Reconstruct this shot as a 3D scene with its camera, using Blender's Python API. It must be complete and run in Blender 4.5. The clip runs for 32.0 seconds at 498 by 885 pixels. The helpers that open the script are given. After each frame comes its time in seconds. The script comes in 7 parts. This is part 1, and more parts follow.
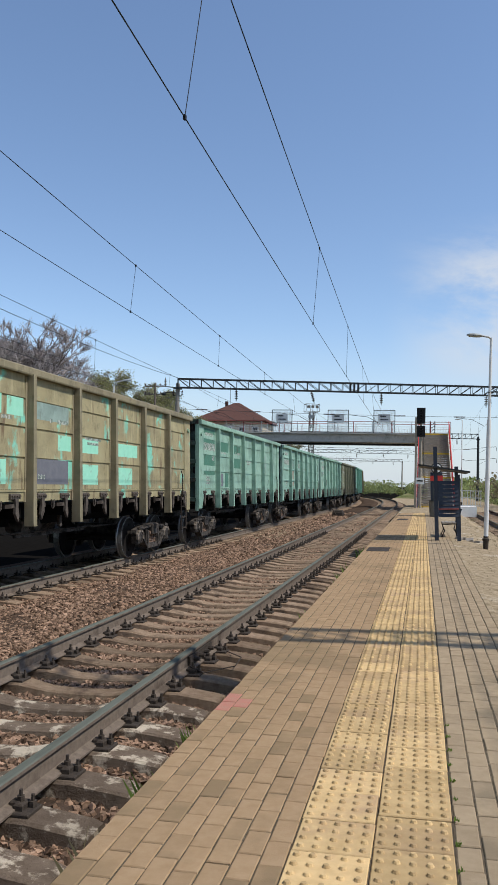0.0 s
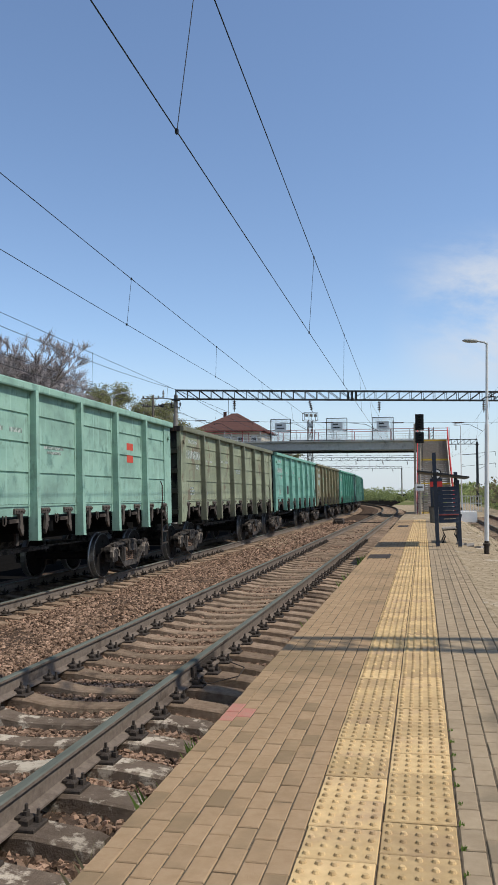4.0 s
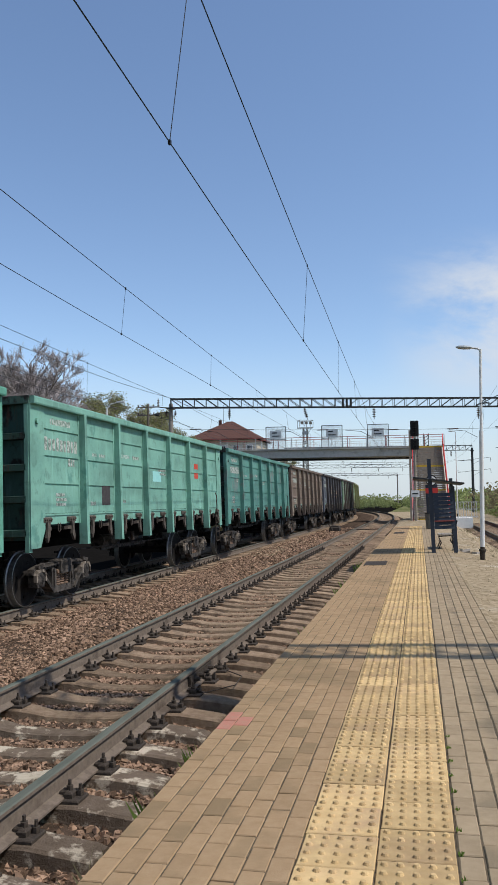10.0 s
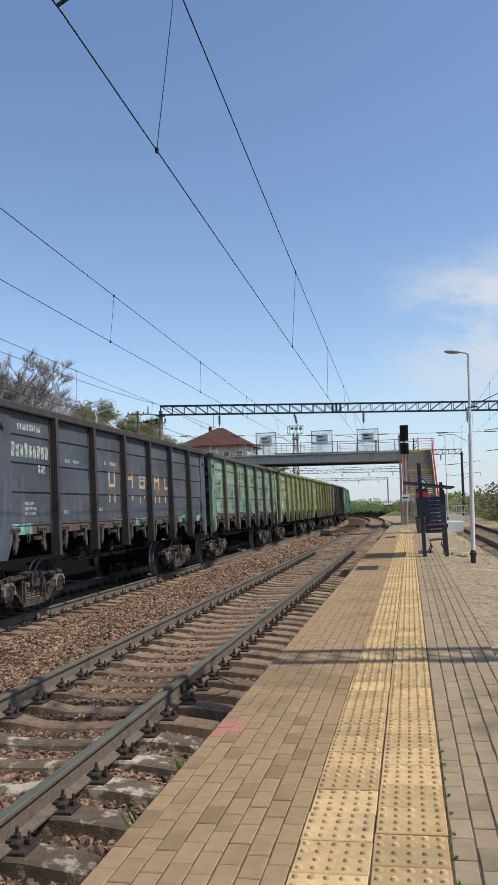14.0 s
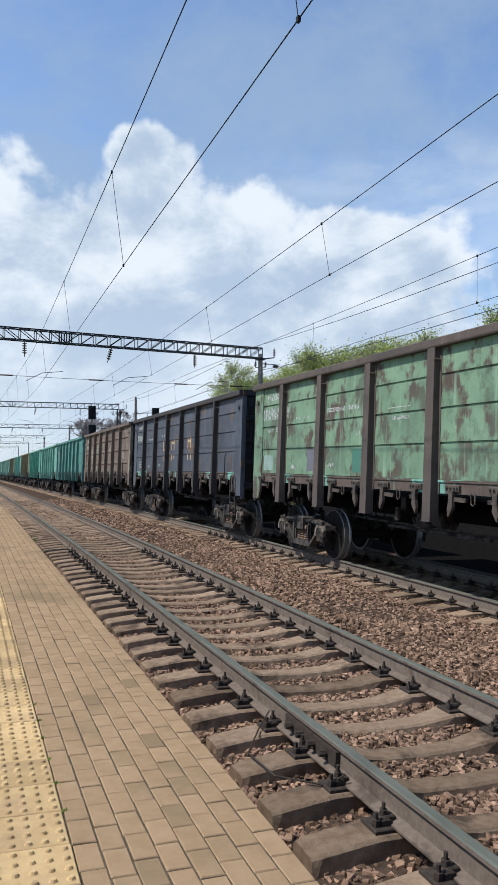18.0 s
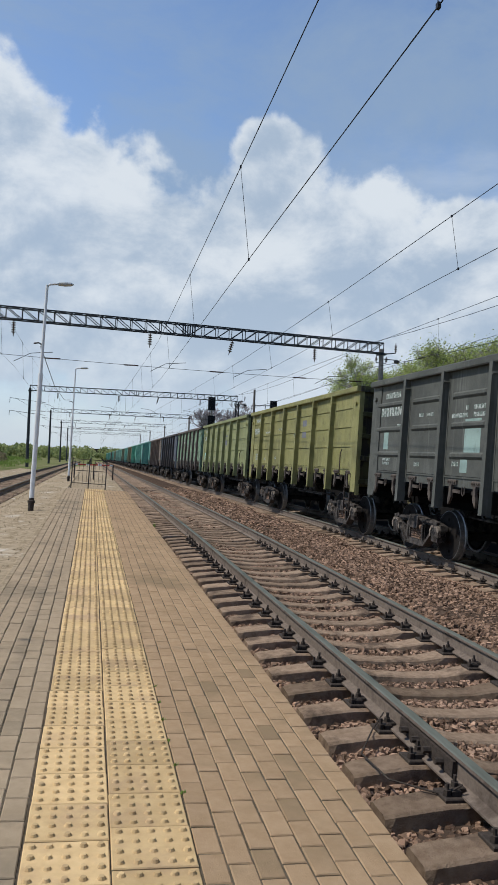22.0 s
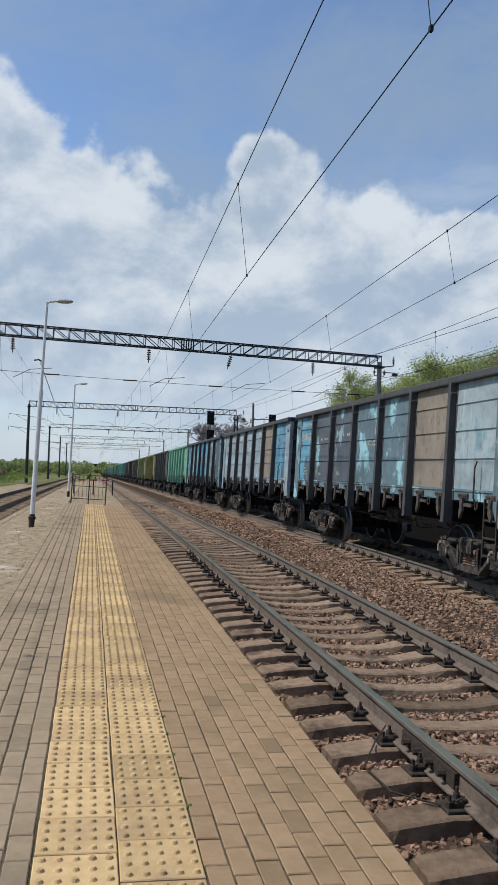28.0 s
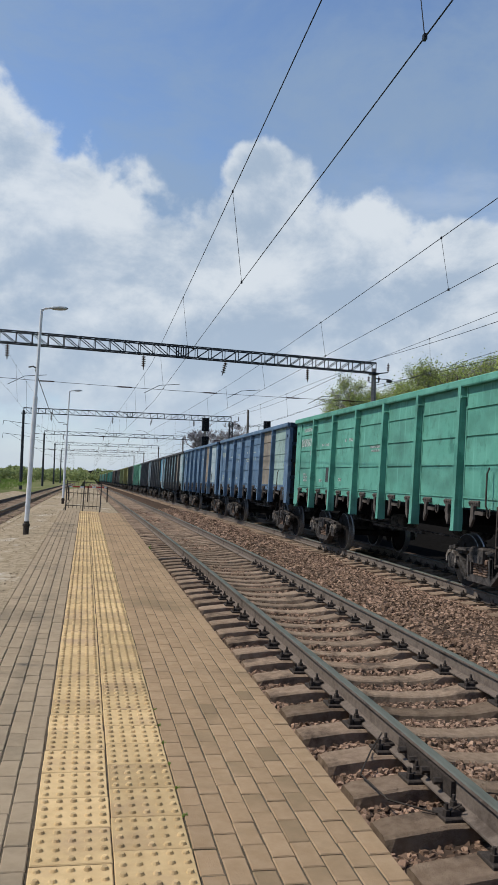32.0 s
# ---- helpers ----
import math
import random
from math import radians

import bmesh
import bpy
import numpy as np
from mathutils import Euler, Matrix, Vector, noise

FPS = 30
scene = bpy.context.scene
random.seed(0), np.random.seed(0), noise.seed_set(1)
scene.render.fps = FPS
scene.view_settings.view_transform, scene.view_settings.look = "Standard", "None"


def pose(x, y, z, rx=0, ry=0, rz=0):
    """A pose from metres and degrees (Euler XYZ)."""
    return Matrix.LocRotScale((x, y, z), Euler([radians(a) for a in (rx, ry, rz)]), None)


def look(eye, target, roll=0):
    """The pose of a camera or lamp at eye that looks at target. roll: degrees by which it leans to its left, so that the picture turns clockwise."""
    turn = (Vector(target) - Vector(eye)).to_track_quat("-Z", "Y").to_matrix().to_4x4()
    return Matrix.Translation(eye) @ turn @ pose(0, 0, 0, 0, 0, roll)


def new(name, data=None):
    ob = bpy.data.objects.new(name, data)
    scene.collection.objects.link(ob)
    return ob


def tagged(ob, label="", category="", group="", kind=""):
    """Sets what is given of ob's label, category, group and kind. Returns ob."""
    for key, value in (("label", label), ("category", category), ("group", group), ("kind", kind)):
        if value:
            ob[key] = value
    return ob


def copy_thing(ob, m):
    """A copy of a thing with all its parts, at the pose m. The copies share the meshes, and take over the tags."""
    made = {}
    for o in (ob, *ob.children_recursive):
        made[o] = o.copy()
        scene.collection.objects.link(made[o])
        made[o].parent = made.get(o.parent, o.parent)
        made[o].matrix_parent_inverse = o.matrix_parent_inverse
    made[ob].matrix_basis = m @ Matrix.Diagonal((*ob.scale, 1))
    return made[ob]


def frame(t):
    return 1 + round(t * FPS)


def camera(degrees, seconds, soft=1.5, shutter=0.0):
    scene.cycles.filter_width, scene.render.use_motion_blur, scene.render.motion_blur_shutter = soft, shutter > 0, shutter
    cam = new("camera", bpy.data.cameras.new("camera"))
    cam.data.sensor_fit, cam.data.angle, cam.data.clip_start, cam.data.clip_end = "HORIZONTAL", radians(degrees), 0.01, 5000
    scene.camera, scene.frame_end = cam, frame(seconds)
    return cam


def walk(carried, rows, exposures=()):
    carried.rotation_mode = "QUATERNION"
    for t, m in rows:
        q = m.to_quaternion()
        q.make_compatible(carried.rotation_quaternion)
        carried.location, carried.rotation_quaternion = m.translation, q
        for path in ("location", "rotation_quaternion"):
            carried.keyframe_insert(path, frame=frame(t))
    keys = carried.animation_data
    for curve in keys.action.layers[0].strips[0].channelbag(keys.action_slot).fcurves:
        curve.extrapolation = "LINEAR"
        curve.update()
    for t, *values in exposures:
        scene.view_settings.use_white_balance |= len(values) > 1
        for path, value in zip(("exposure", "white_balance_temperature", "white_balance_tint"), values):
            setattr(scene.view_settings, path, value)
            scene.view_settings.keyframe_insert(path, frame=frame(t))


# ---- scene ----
# ---- camera ----
# The whole station lies on a slight cross fall, down towards the tracks.
TILT = pose(0, 0, 0, 0, -1.8, 0)
cam = camera(36.4, 32.0, soft=1.1)
EXPOSURES = ((0, 0.12, 6500, 10), (14.5, 0.12, 6500, 10), (16.3, 0.74, 6500, 10), (17.2, 0.68, 6300, 10), (17.9, 0.36, 6280, 10), (18.6, 0.1, 6340, 10), (32, 0.0, 6340, 10))
PATH = [
    (0, (0.219, 0.013, 1.42), (-0.226, 1.959, 1.54), -0.3),
    (0.5, (0.22, 0.004, 1.418), (-0.222, 1.951, 1.544), -0.3),
    (1, (0.228, -0.008, 1.42), (-0.216, 1.938, 1.549), -0.7),
    (1.5, (0.229, -0.012, 1.42), (-0.22, 1.933, 1.547), -0.9),
    (2, (0.229, -0.022, 1.423), (-0.218, 1.924, 1.548), -0.9),
    (2.5, (0.229, -0.008, 1.419), (-0.214, 1.939, 1.546), -1),
    (3, (0.231, -0.022, 1.422), (-0.213, 1.923, 1.555), -1.3),
    (3.5, (0.232, -0.009, 1.416), (-0.213, 1.935, 1.56), -1.5),
    (5.5, (0.233, -0.026, 1.421), (-0.197, 1.921, 1.57), -1.7),
    (6, (0.236, -0.023, 1.419), (-0.203, 1.922, 1.573), -2.1),
    (6.5, (0.236, -0.023, 1.419), (-0.206, 1.921, 1.573), -2.1),
    (7, (0.231, -0.032, 1.423), (-0.211, 1.913, 1.571), -1.7),
    (7.5, (0.233, -0.034, 1.424), (-0.207, 1.912, 1.574), -1.5),
    (8, (0.236, -0.023, 1.419), (-0.2, 1.922, 1.575), -1.8),
    (8.5, (0.235, -0.038, 1.421), (-0.194, 1.909, 1.585), -1.9),
    (9, (0.24, -0.046, 1.424), (-0.185, 1.902, 1.588), -2),
    (9.5, (0.239, -0.047, 1.425), (-0.187, 1.901, 1.587), -1.9),
    (10, (0.242, -0.034, 1.419), (-0.187, 1.912, 1.586), -2.1),
    (10.5, (0.237, -0.041, 1.421), (-0.205, 1.902, 1.589), -2.1),
    (11, (0.238, -0.039, 1.42), (-0.221, 1.9, 1.588), -2.1),
    (11.5, (0.238, -0.04, 1.421), (-0.214, 1.9, 1.598), -2.1),
    (12, (0.236, -0.057, 1.429), (-0.207, 1.885, 1.606), -1.9),
    (12.5, (0.24, -0.045, 1.422), (-0.195, 1.899, 1.602), -2),
    (13, (0.239, -0.046, 1.421), (-0.186, 1.9, 1.601), -2.4),
    (13.5, (0.24, -0.04, 1.418), (-0.178, 1.907, 1.602), -2.6),
    (14, (0.245, -0.043, 1.422), (-0.158, 1.908, 1.604), -2.8),
    (14.5, (0.247, -0.028, 1.416), (-0.143, 1.925, 1.595), -3),
    (16.5, (0.12, -0.02, 1.455), (-1.802, 0.452, 1.74), 0),
    (17, (0.1, -0.02, 1.465), (-1.771, -0.675, 1.73), 0.8),
    (17.2, (0.1, 0, 1.47), (-1.554, -1.103, 1.686), 1.5),
    (17.6, (0.107, 0.067, 1.489), (-0.977, -1.609, 1.618), 3),
    (18, (0.125, 0.104, 1.463), (-0.57, -1.77, 1.536), 1.8),
    (18.5, (0.193, 0.124, 1.478), (-0.278, -1.819, 1.53), 2.4),
    (19, (0.188, 0.123, 1.476), (-0.228, -1.832, 1.527), 2.8),
    (19.5, (0.183, 0.139, 1.475), (-0.226, -1.818, 1.531), 2.7),
    (20, (0.192, 0.148, 1.483), (-0.216, -1.809, 1.551), 3.2),
    (20.5, (0.188, 0.15, 1.489), (-0.227, -1.805, 1.576), 3.8),
    (21, (0.191, 0.138, 1.49), (-0.219, -1.817, 1.587), 4.3),
    (21.5, (0.18, 0.105, 1.479), (-0.223, -1.852, 1.548), 4.5),
    (22, (0.174, 0.084, 1.471), (-0.229, -1.875, 1.512), 4.1),
    (22.5, (0.163, 0.093, 1.472), (-0.234, -1.867, 1.502), 3.6),
    (23, (0.172, 0.117, 1.479), (-0.219, -1.844, 1.516), 3.4),
    (23.5, (0.175, 0.122, 1.479), (-0.226, -1.837, 1.523), 3.6),
    (24, (0.18, 0.13, 1.485), (-0.226, -1.827, 1.531), 4),
    (24.5, (0.193, 0.126, 1.482), (-0.215, -1.831, 1.532), 4.1),
    (25, (0.187, 0.13, 1.483), (-0.218, -1.828, 1.536), 3.6),
    (25.5, (0.192, 0.128, 1.48), (-0.203, -1.831, 1.534), 3.9),
    (27.5, (0.204, 0.155, 1.487), (-0.195, -1.803, 1.559), 3.9),
    (28, (0.203, 0.159, 1.487), (-0.2, -1.799, 1.564), 3.6),
    (28.5, (0.2, 0.159, 1.483), (-0.207, -1.797, 1.567), 3.8),
    (29, (0.206, 0.167, 1.49), (-0.201, -1.789, 1.588), 3.9),
    (29.5, (0.209, 0.169, 1.491), (-0.2, -1.786, 1.593), 3.7),
    (30, (0.212, 0.177, 1.492), (-0.194, -1.778, 1.601), 3.7),
    (30.5, (0.209, 0.169, 1.492), (-0.196, -1.786, 1.605), 3.7),
    (31, (0.209, 0.168, 1.495), (-0.197, -1.787, 1.609), 3.6),
    (31.5, (0.205, 0.162, 1.491), (-0.207, -1.792, 1.597), 3.4),
    (32, (0.206, 0.151, 1.489), (-0.209, -1.803, 1.584), 3.5),
]
walk(cam, [(t, TILT @ look(e, a, r)) for t, e, a, r in PATH], EXPOSURES)

# ---- world and sun ----
SUN_ELEV, SUN_AZ = 54.0, 97.5   # azimuth from +y towards +x
world = bpy.data.worlds.new("world")
scene.world = world
world.use_nodes = True
wn, wl = world.node_tree.nodes, world.node_tree.links
wn.clear()


def wnode(kind, **values):
    n = wn.new(kind)
    for k, v in values.items():
        n.inputs[k].default_value = v
    return n


sky = wn.new("ShaderNodeTexSky")
sky.sky_type = "NISHITA"
sky.sun_disc = False
sky.sun_elevation = radians(SUN_ELEV)
sky.sun_rotation = radians(SUN_AZ)
sky.air_density, sky.dust_density, sky.ozone_density = 1.0, 0.3, 3.0
wcoord = wn.new("ShaderNodeTexCoord")
wsep = wn.new("ShaderNodeSeparateXYZ")
wl.new(wcoord.outputs["Generated"], wsep.inputs[0])
WX, WY, WZ = wsep.outputs["X"], wsep.outputs["Y"], wsep.outputs["Z"]


def wmath(op, *values):
    n = wn.new("ShaderNodeMath")
    n.operation = op
    for k, v in enumerate(values):
        if isinstance(v, (int, float)):
            n.inputs[k].default_value = v
        else:
            wl.new(v, n.inputs[k])
    return n.outputs[0]


def wramp(value, lo, hi, to0=0.0, to1=1.0, smooth=True):
    n = wn.new("ShaderNodeMapRange")
    n.interpolation_type = "SMOOTHSTEP" if smooth else "LINEAR"
    n.inputs["From Min"].default_value, n.inputs["From Max"].default_value = lo, hi
    n.inputs["To Min"].default_value, n.inputs["To Max"].default_value = to0, to1
    wl.new(value, n.inputs["Value"])
    return n.outputs[0]


def wnoise(scale, detail, rough, stretch=(1, 1, 1), at=(0, 0, 0), distortion=0.0):
    mp = wn.new("ShaderNodeMapping")
    mp.inputs["Scale"].default_value, mp.inputs["Location"].default_value = stretch, at
    wl.new(wcoord.outputs["Generated"], mp.inputs[0])
    n = wnode("ShaderNodeTexNoise", Scale=scale, Detail=detail, Roughness=rough, Distortion=distortion)
    wl.new(mp.outputs[0], n.inputs["Vector"])
    return n.outputs["Fac"]


def wover(fac, below, color):
    n = wn.new("ShaderNodeMix")
    n.data_type = "RGBA"
    wl.new(fac, n.inputs["Factor"])
    for c, k in ((below, "A"), (color, "B")):
        if isinstance(c, tuple):
            n.inputs[k].default_value = (*c, 1)
        else:
            wl.new(c, n.inputs[k])
    return n.outputs["Result"]


tint = wn.new("ShaderNodeMix")
tint.data_type, tint.blend_type = "RGBA", "MULTIPLY"
tint.inputs["Factor"].default_value = 1.0
tint.inputs["B"].default_value = (1.035, 1.02, 1.02, 1)
wl.new(sky.outputs[0], tint.inputs["A"])
# a thin veil on the far side, wisps, a bank of cumulus down the line, haze at the horizon
towards = wramp(WY, 0.1, -0.65)
heaven = wover(wmath("MULTIPLY", wmath("MULTIPLY", towards, 0.72), wramp(wnoise(3.1, 7, 0.62, (1, 1, 1.6), (0.2, 0.4, 0), 0.3), 0.34, 0.66)), tint.outputs["Result"], (1.9, 2.55, 3.4))
streaks = wramp(wnoise(3.2, 8, 0.6, (1, 1, 2.2), (0.42, 0, 0.36), 0.5), 0.36, 0.58)
wisp = wmath("MULTIPLY", streaks, wmath("MULTIPLY", wramp(WX, -0.06, 0.09), wmath("MULTIPLY", wramp(WZ, 0.10, 0.19), wramp(WZ, 0.34, 0.25))))
heaven = wover(wmath("MULTIPLY", wmath("MULTIPLY", wisp, wramp(WY, 0.2, 0.6)), 0.95), heaven, (4.3, 4.55, 4.9))
# loose soft cloud over the freight line
loose = wramp(wnoise(2.7, 8, 0.6, (1, 1, 2.2), (0.33, 0.72, 0.1), 0.3), 0.47, 0.68)
loose = wmath("MULTIPLY", loose, wmath("MULTIPLY", wramp(WX, -0.2, -0.5), wmath("MULTIPLY", wramp(WZ, 0.20, 0.30), wramp(WZ, 0.46, 0.34))))
heaven = wover(wmath("MULTIPLY", wmath("MULTIPLY", loose, wramp(WY, 0.1, -0.3)), 0.5), heaven, (3.9, 4.3, 4.75))


def lobe(cx, cz, rx, rz):
    """One heap of cumulus: 1 in its heart, 0 at its rim, seen against the southern sky."""
    u, v = wmath("DIVIDE", wmath("SUBTRACT", WX, cx), rx), wmath("DIVIDE", wmath("SUBTRACT", WZ, cz), rz)
    return wmath("SUBTRACT", 1.0, wmath("SQRT", wmath("ADD", wmath("MULTIPLY", u, u), wmath("MULTIPLY", v, v))))


bank = lobe(0.16, 0.30, 0.15, 0.17)
for heap in ((0.01, 0.27, 0.11, 0.12), (-0.11, 0.25, 0.11, 0.095), (-0.195, 0.375, 0.04, 0.035), (-0.215, 0.30, 0.075, 0.085), (-0.30, 0.26, 0.12, 0.085), (-0.45, 0.25, 0.17, 0.065), (-0.15, 0.16, 0.55, 0.12)):
    bank = wmath("SMOOTH_MAX", bank, lobe(*heap), 0.12)
bank = wmath("MULTIPLY", bank, 0.62)
bank = wmath("ADD", bank, wmath("MULTIPLY", wmath("SUBTRACT", wnoise(6.5, 10, 0.55, (1, 1, 1.1), (0.15, 0.3, 0.1), 0.2), 0.5), 0.85))
bank = wmath("ADD", bank, wmath("MULTIPLY", wmath("SUBTRACT", wnoise(21, 6, 0.55, (1, 1, 1.1), (0.5, 0.3, 0.1), 0.15), 0.5), 0.42))
bank = wmath("SUBTRACT", bank, wramp(WY, -0.6, -0.1, 0.0, 0.9))
body = wmath("ADD", wmath("SUBTRACT", 0.95, wmath("MULTIPLY", bank, 0.9)), wmath("MULTIPLY", wmath("SUBTRACT", wnoise(5.5, 8, 0.6, (1, 1, 1.5), (0.7, 0.2, 0.5), 0.2), 0.5), 3.9))
body = wmath("SUBTRACT", body, wramp(WZ, 0.34, 0.18, 0.0, 0.25))
heaven = wover(wmath("MULTIPLY", wramp(bank, 0.0, 0.16), 0.94), heaven, wover(wramp(body, 0.0, 1.0), (2.6, 3.2, 3.95), (4.75, 5.05, 5.3)))
heaven = wover(wramp(WZ, 0.22, -0.02, 0.0, 0.85), heaven, (3.55, 4.12, 4.75))
wbg = wnode("ShaderNodeBackground", Strength=0.15)
wl.new(heaven, wbg.inputs["Color"])
wout = wn.new("ShaderNodeOutputWorld")
wl.new(wbg.outputs[0], wout.inputs[0])

sun = new("sun", bpy.data.lights.new("sun", "SUN"))
sun.data.energy, sun.data.angle, sun.data.color = 3.9, radians(0.53), (1.0, 0.95, 0.87)
a, e = radians(SUN_AZ), radians(SUN_ELEV)
sun.matrix_world = look((0, 0, 0), (-math.sin(a) * math.cos(e), -math.cos(a) * math.cos(e), -math.sin(e)))
scene.view_settings.exposure = 0.0

# ---- materials ----


def material(name, c1, c2, scale=8.0, rough=0.8, metal=0.0, bump=0.3, bump_scale=60.0, stain=None, stain_scale=0.7,
             stain_at=0.58, stretch=(1, 1, 1), vary=0.0, spec=0.14, gap=0.12):
    """Two tones of grain, an optional third tone in larger stains, fine relief, and a change of tone from piece to piece."""
    m = bpy.data.materials.new(name)
    m.use_nodes = True
    n, l = m.node_tree.nodes, m.node_tree.links
    b = n["Principled BSDF"]
    b.inputs["Metallic"].default_value = metal
    b.inputs["Specular IOR Level"].default_value = spec
    co, mp = n.new("ShaderNodeTexCoord"), n.new("ShaderNodeMapping")
    mp.inputs["Scale"].default_value = stretch
    l.new(co.outputs["Object"], mp.inputs[0])
    info = n.new("ShaderNodeObjectInfo")
    if vary:
        off = n.new("ShaderNodeVectorMath")
        off.operation = "SCALE"
        off.inputs[0].default_value = (13.7, 7.3, 3.1)
        l.new(info.outputs["Random"], off.inputs["Scale"])
        l.new(off.outputs[0], mp.inputs["Location"])

    def tex(s, detail=5.0, r=0.6):
        t = n.new("ShaderNodeTexNoise")
        t.inputs["Scale"].default_value, t.inputs["Detail"].default_value, t.inputs["Roughness"].default_value = s, detail, r
        l.new(mp.outputs[0], t.inputs["Vector"])
        return t.outputs["Fac"]

    def mixed(fac, ca, cb):
        x = n.new("ShaderNodeMix")
        x.data_type = "RGBA"
        l.new(fac, x.inputs["Factor"])
        for c, k in ((ca, "A"), (cb, "B")):
            if isinstance(c, tuple):
                x.inputs[k].default_value = (*c, 1)
            else:
                l.new(c, x.inputs[k])
        return x.outputs["Result"]

    def step(fac, lo, hi):
        r = n.new("ShaderNodeMapRange")
        r.inputs["From Min"].default_value, r.inputs["From Max"].default_value = lo, hi
        l.new(fac, r.inputs["Value"])
        return r.outputs[0]

    col = mixed(step(tex(scale), 0.3, 0.7), c1, c2)
    if stain:
        col = mixed(step(tex(stain_scale, 6.0, 0.65), stain_at, stain_at + gap), col, stain)
    if vary:
        hsv = n.new("ShaderNodeHueSaturation")
        isl = n.new("ShaderNodeNewGeometry")
        add = n.new("ShaderNodeMath")
        l.new(info.outputs["Random"], add.inputs[0])
        l.new(isl.outputs["Random Per Island"], add.inputs[1])
        fr = n.new("ShaderNodeMath")
        fr.operation = "FRACT"
        l.new(add.outputs[0], fr.inputs[0])
        vr = n.new("ShaderNodeMapRange")
        vr.inputs["To Min"].default_value, vr.inputs["To Max"].default_value = 1 - vary, 1 + vary
        l.new(fr.outputs[0], vr.inputs["Value"])
        l.new(vr.outputs[0], hsv.inputs["Value"])
        l.new(col, hsv.inputs["Color"])
        col = hsv.outputs[0]
    l.new(col, b.inputs["Base Color"])
    rr = n.new("ShaderNodeMapRange")
    rr.inputs["To Min"].default_value, rr.inputs["To Max"].default_value = max(0.05, rough - 0.12), min(1, rough + 0.12)
    l.new(tex(scale * 2.3), rr.inputs["Value"])
    l.new(rr.outputs[0], b.inputs["Roughness"])
    if bump:
        bp = n.new("ShaderNodeBump")
        bp.inputs["Strength"].default_value, bp.inputs["Distance"].default_value = bump, 0.02
        l.new(tex(bump_scale, 6.0, 0.7), bp.inputs["Height"])
        l.new(bp.outputs[0], b.inputs["Normal"])
    return m


PAVER = material("paver", (0.303, 0.202, 0.114), (0.357, 0.246, 0.146), 14, 0.92, 0, 0.4, 150, (0.245, 0.172, 0.10), 0.8, 0.53, vary=0.07, spec=0.03)
PAVER_GREY = material("paver grey", (0.295, 0.222, 0.142), (0.355, 0.272, 0.178), 14, 0.92, 0, 0.4, 150, (0.222, 0.174, 0.116), 0.8, 0.53, vary=0.07, spec=0.03)
PAVER_RED = material("paver red", (0.42, 0.16, 0.12), (0.36, 0.2, 0.14), 14, 0.85, 0, 0.25, 150)
TACTILE = material("tactile", (0.45, 0.310, 0.152), (0.57, 0.406, 0.208), 12, 0.88, 0, 0.35, 120, (0.37, 0.252, 0.15), 2.2, 0.50, vary=0.2, spec=0.04, gap=0.2)
JOINT = material("joint", (0.085, 0.068, 0.046), (0.15, 0.12, 0.085), 30, 0.95, 0, 0.5, 80, (0.07, 0.075, 0.035), 2.0, 0.58, spec=0.02)
SLEEPER = material("sleeper", (0.185, 0.128, 0.086), (0.29, 0.212, 0.147), 14, 0.95, 0, 0.8, 45, (0.10, 0.072, 0.053), 2.4, 0.53, vary=0.3, spec=0.02)
SLEEPER_WORN = material("sleeper worn", (0.11, 0.082, 0.06), (0.17, 0.13, 0.098), 9, 0.95, 0, 0.9, 35, (0.44, 0.375, 0.29), 5.0, 0.51, vary=0.14, gap=0.07, spec=0.02)
# Darker than the stones: the shade between them is put into this colour.
BALLAST = material("ballast", (0.045, 0.031, 0.023), (0.12, 0.084, 0.062), 11, 0.97, 0, 1.0, 22, (0.085, 0.062, 0.048), 20, 0.6, vary=0.2, spec=0.0)
STONE = material("stone", (0.14, 0.089, 0.06), (0.305, 0.2, 0.137), 6, 0.97, 0, 0.6, 60, vary=0.68, spec=0.02)
PEBBLE = material("pebble", (0.215, 0.16, 0.1), (0.36, 0.285, 0.195), 6, 0.97, 0, 0.5, 60, vary=0.5, spec=0.02)
RAIL_RUST = material("rail rust", (0.125, 0.098, 0.078), (0.18, 0.145, 0.115), 20, 0.85, 0, 0.3, 60, (0.085, 0.066, 0.052), 3, 0.55, spec=0.05)
RAIL_TOP = material("rail top", (0.088, 0.094, 0.078), (0.13, 0.138, 0.115), 12, 0.85, 0.0, 0.1, 60, (0.07, 0.078, 0.066), 5, 0.55, stretch=(1, 0.2, 1), spec=0.05)
IRON = material("iron", (0.035, 0.029, 0.025), (0.075, 0.06, 0.048), 30, 0.8, 0.1, 0.4, 80, spec=0.1)
BOGIE = material("bogie", (0.028, 0.024, 0.021), (0.105, 0.09, 0.078), 11, 0.75, 0.0, 0.6, 40, (0.007, 0.0065, 0.006), 5, 0.47, spec=0.2)
ADAPTER = material("bearing adapter", (0.15, 0.125, 0.1), (0.27, 0.23, 0.19), 12, 0.8, 0, 0.3, 40, (0.05, 0.04, 0.032), 7, 0.50)
LATCH = material("rusty latch", (0.06, 0.05, 0.043), (0.115, 0.096, 0.08), 14, 0.85, 0, 0.4, 50, (0.04, 0.032, 0.027), 5, 0.52)
# Near black: shade below the wagon bodies is put into this colour.
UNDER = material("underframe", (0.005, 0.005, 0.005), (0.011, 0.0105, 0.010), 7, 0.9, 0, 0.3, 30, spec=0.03)
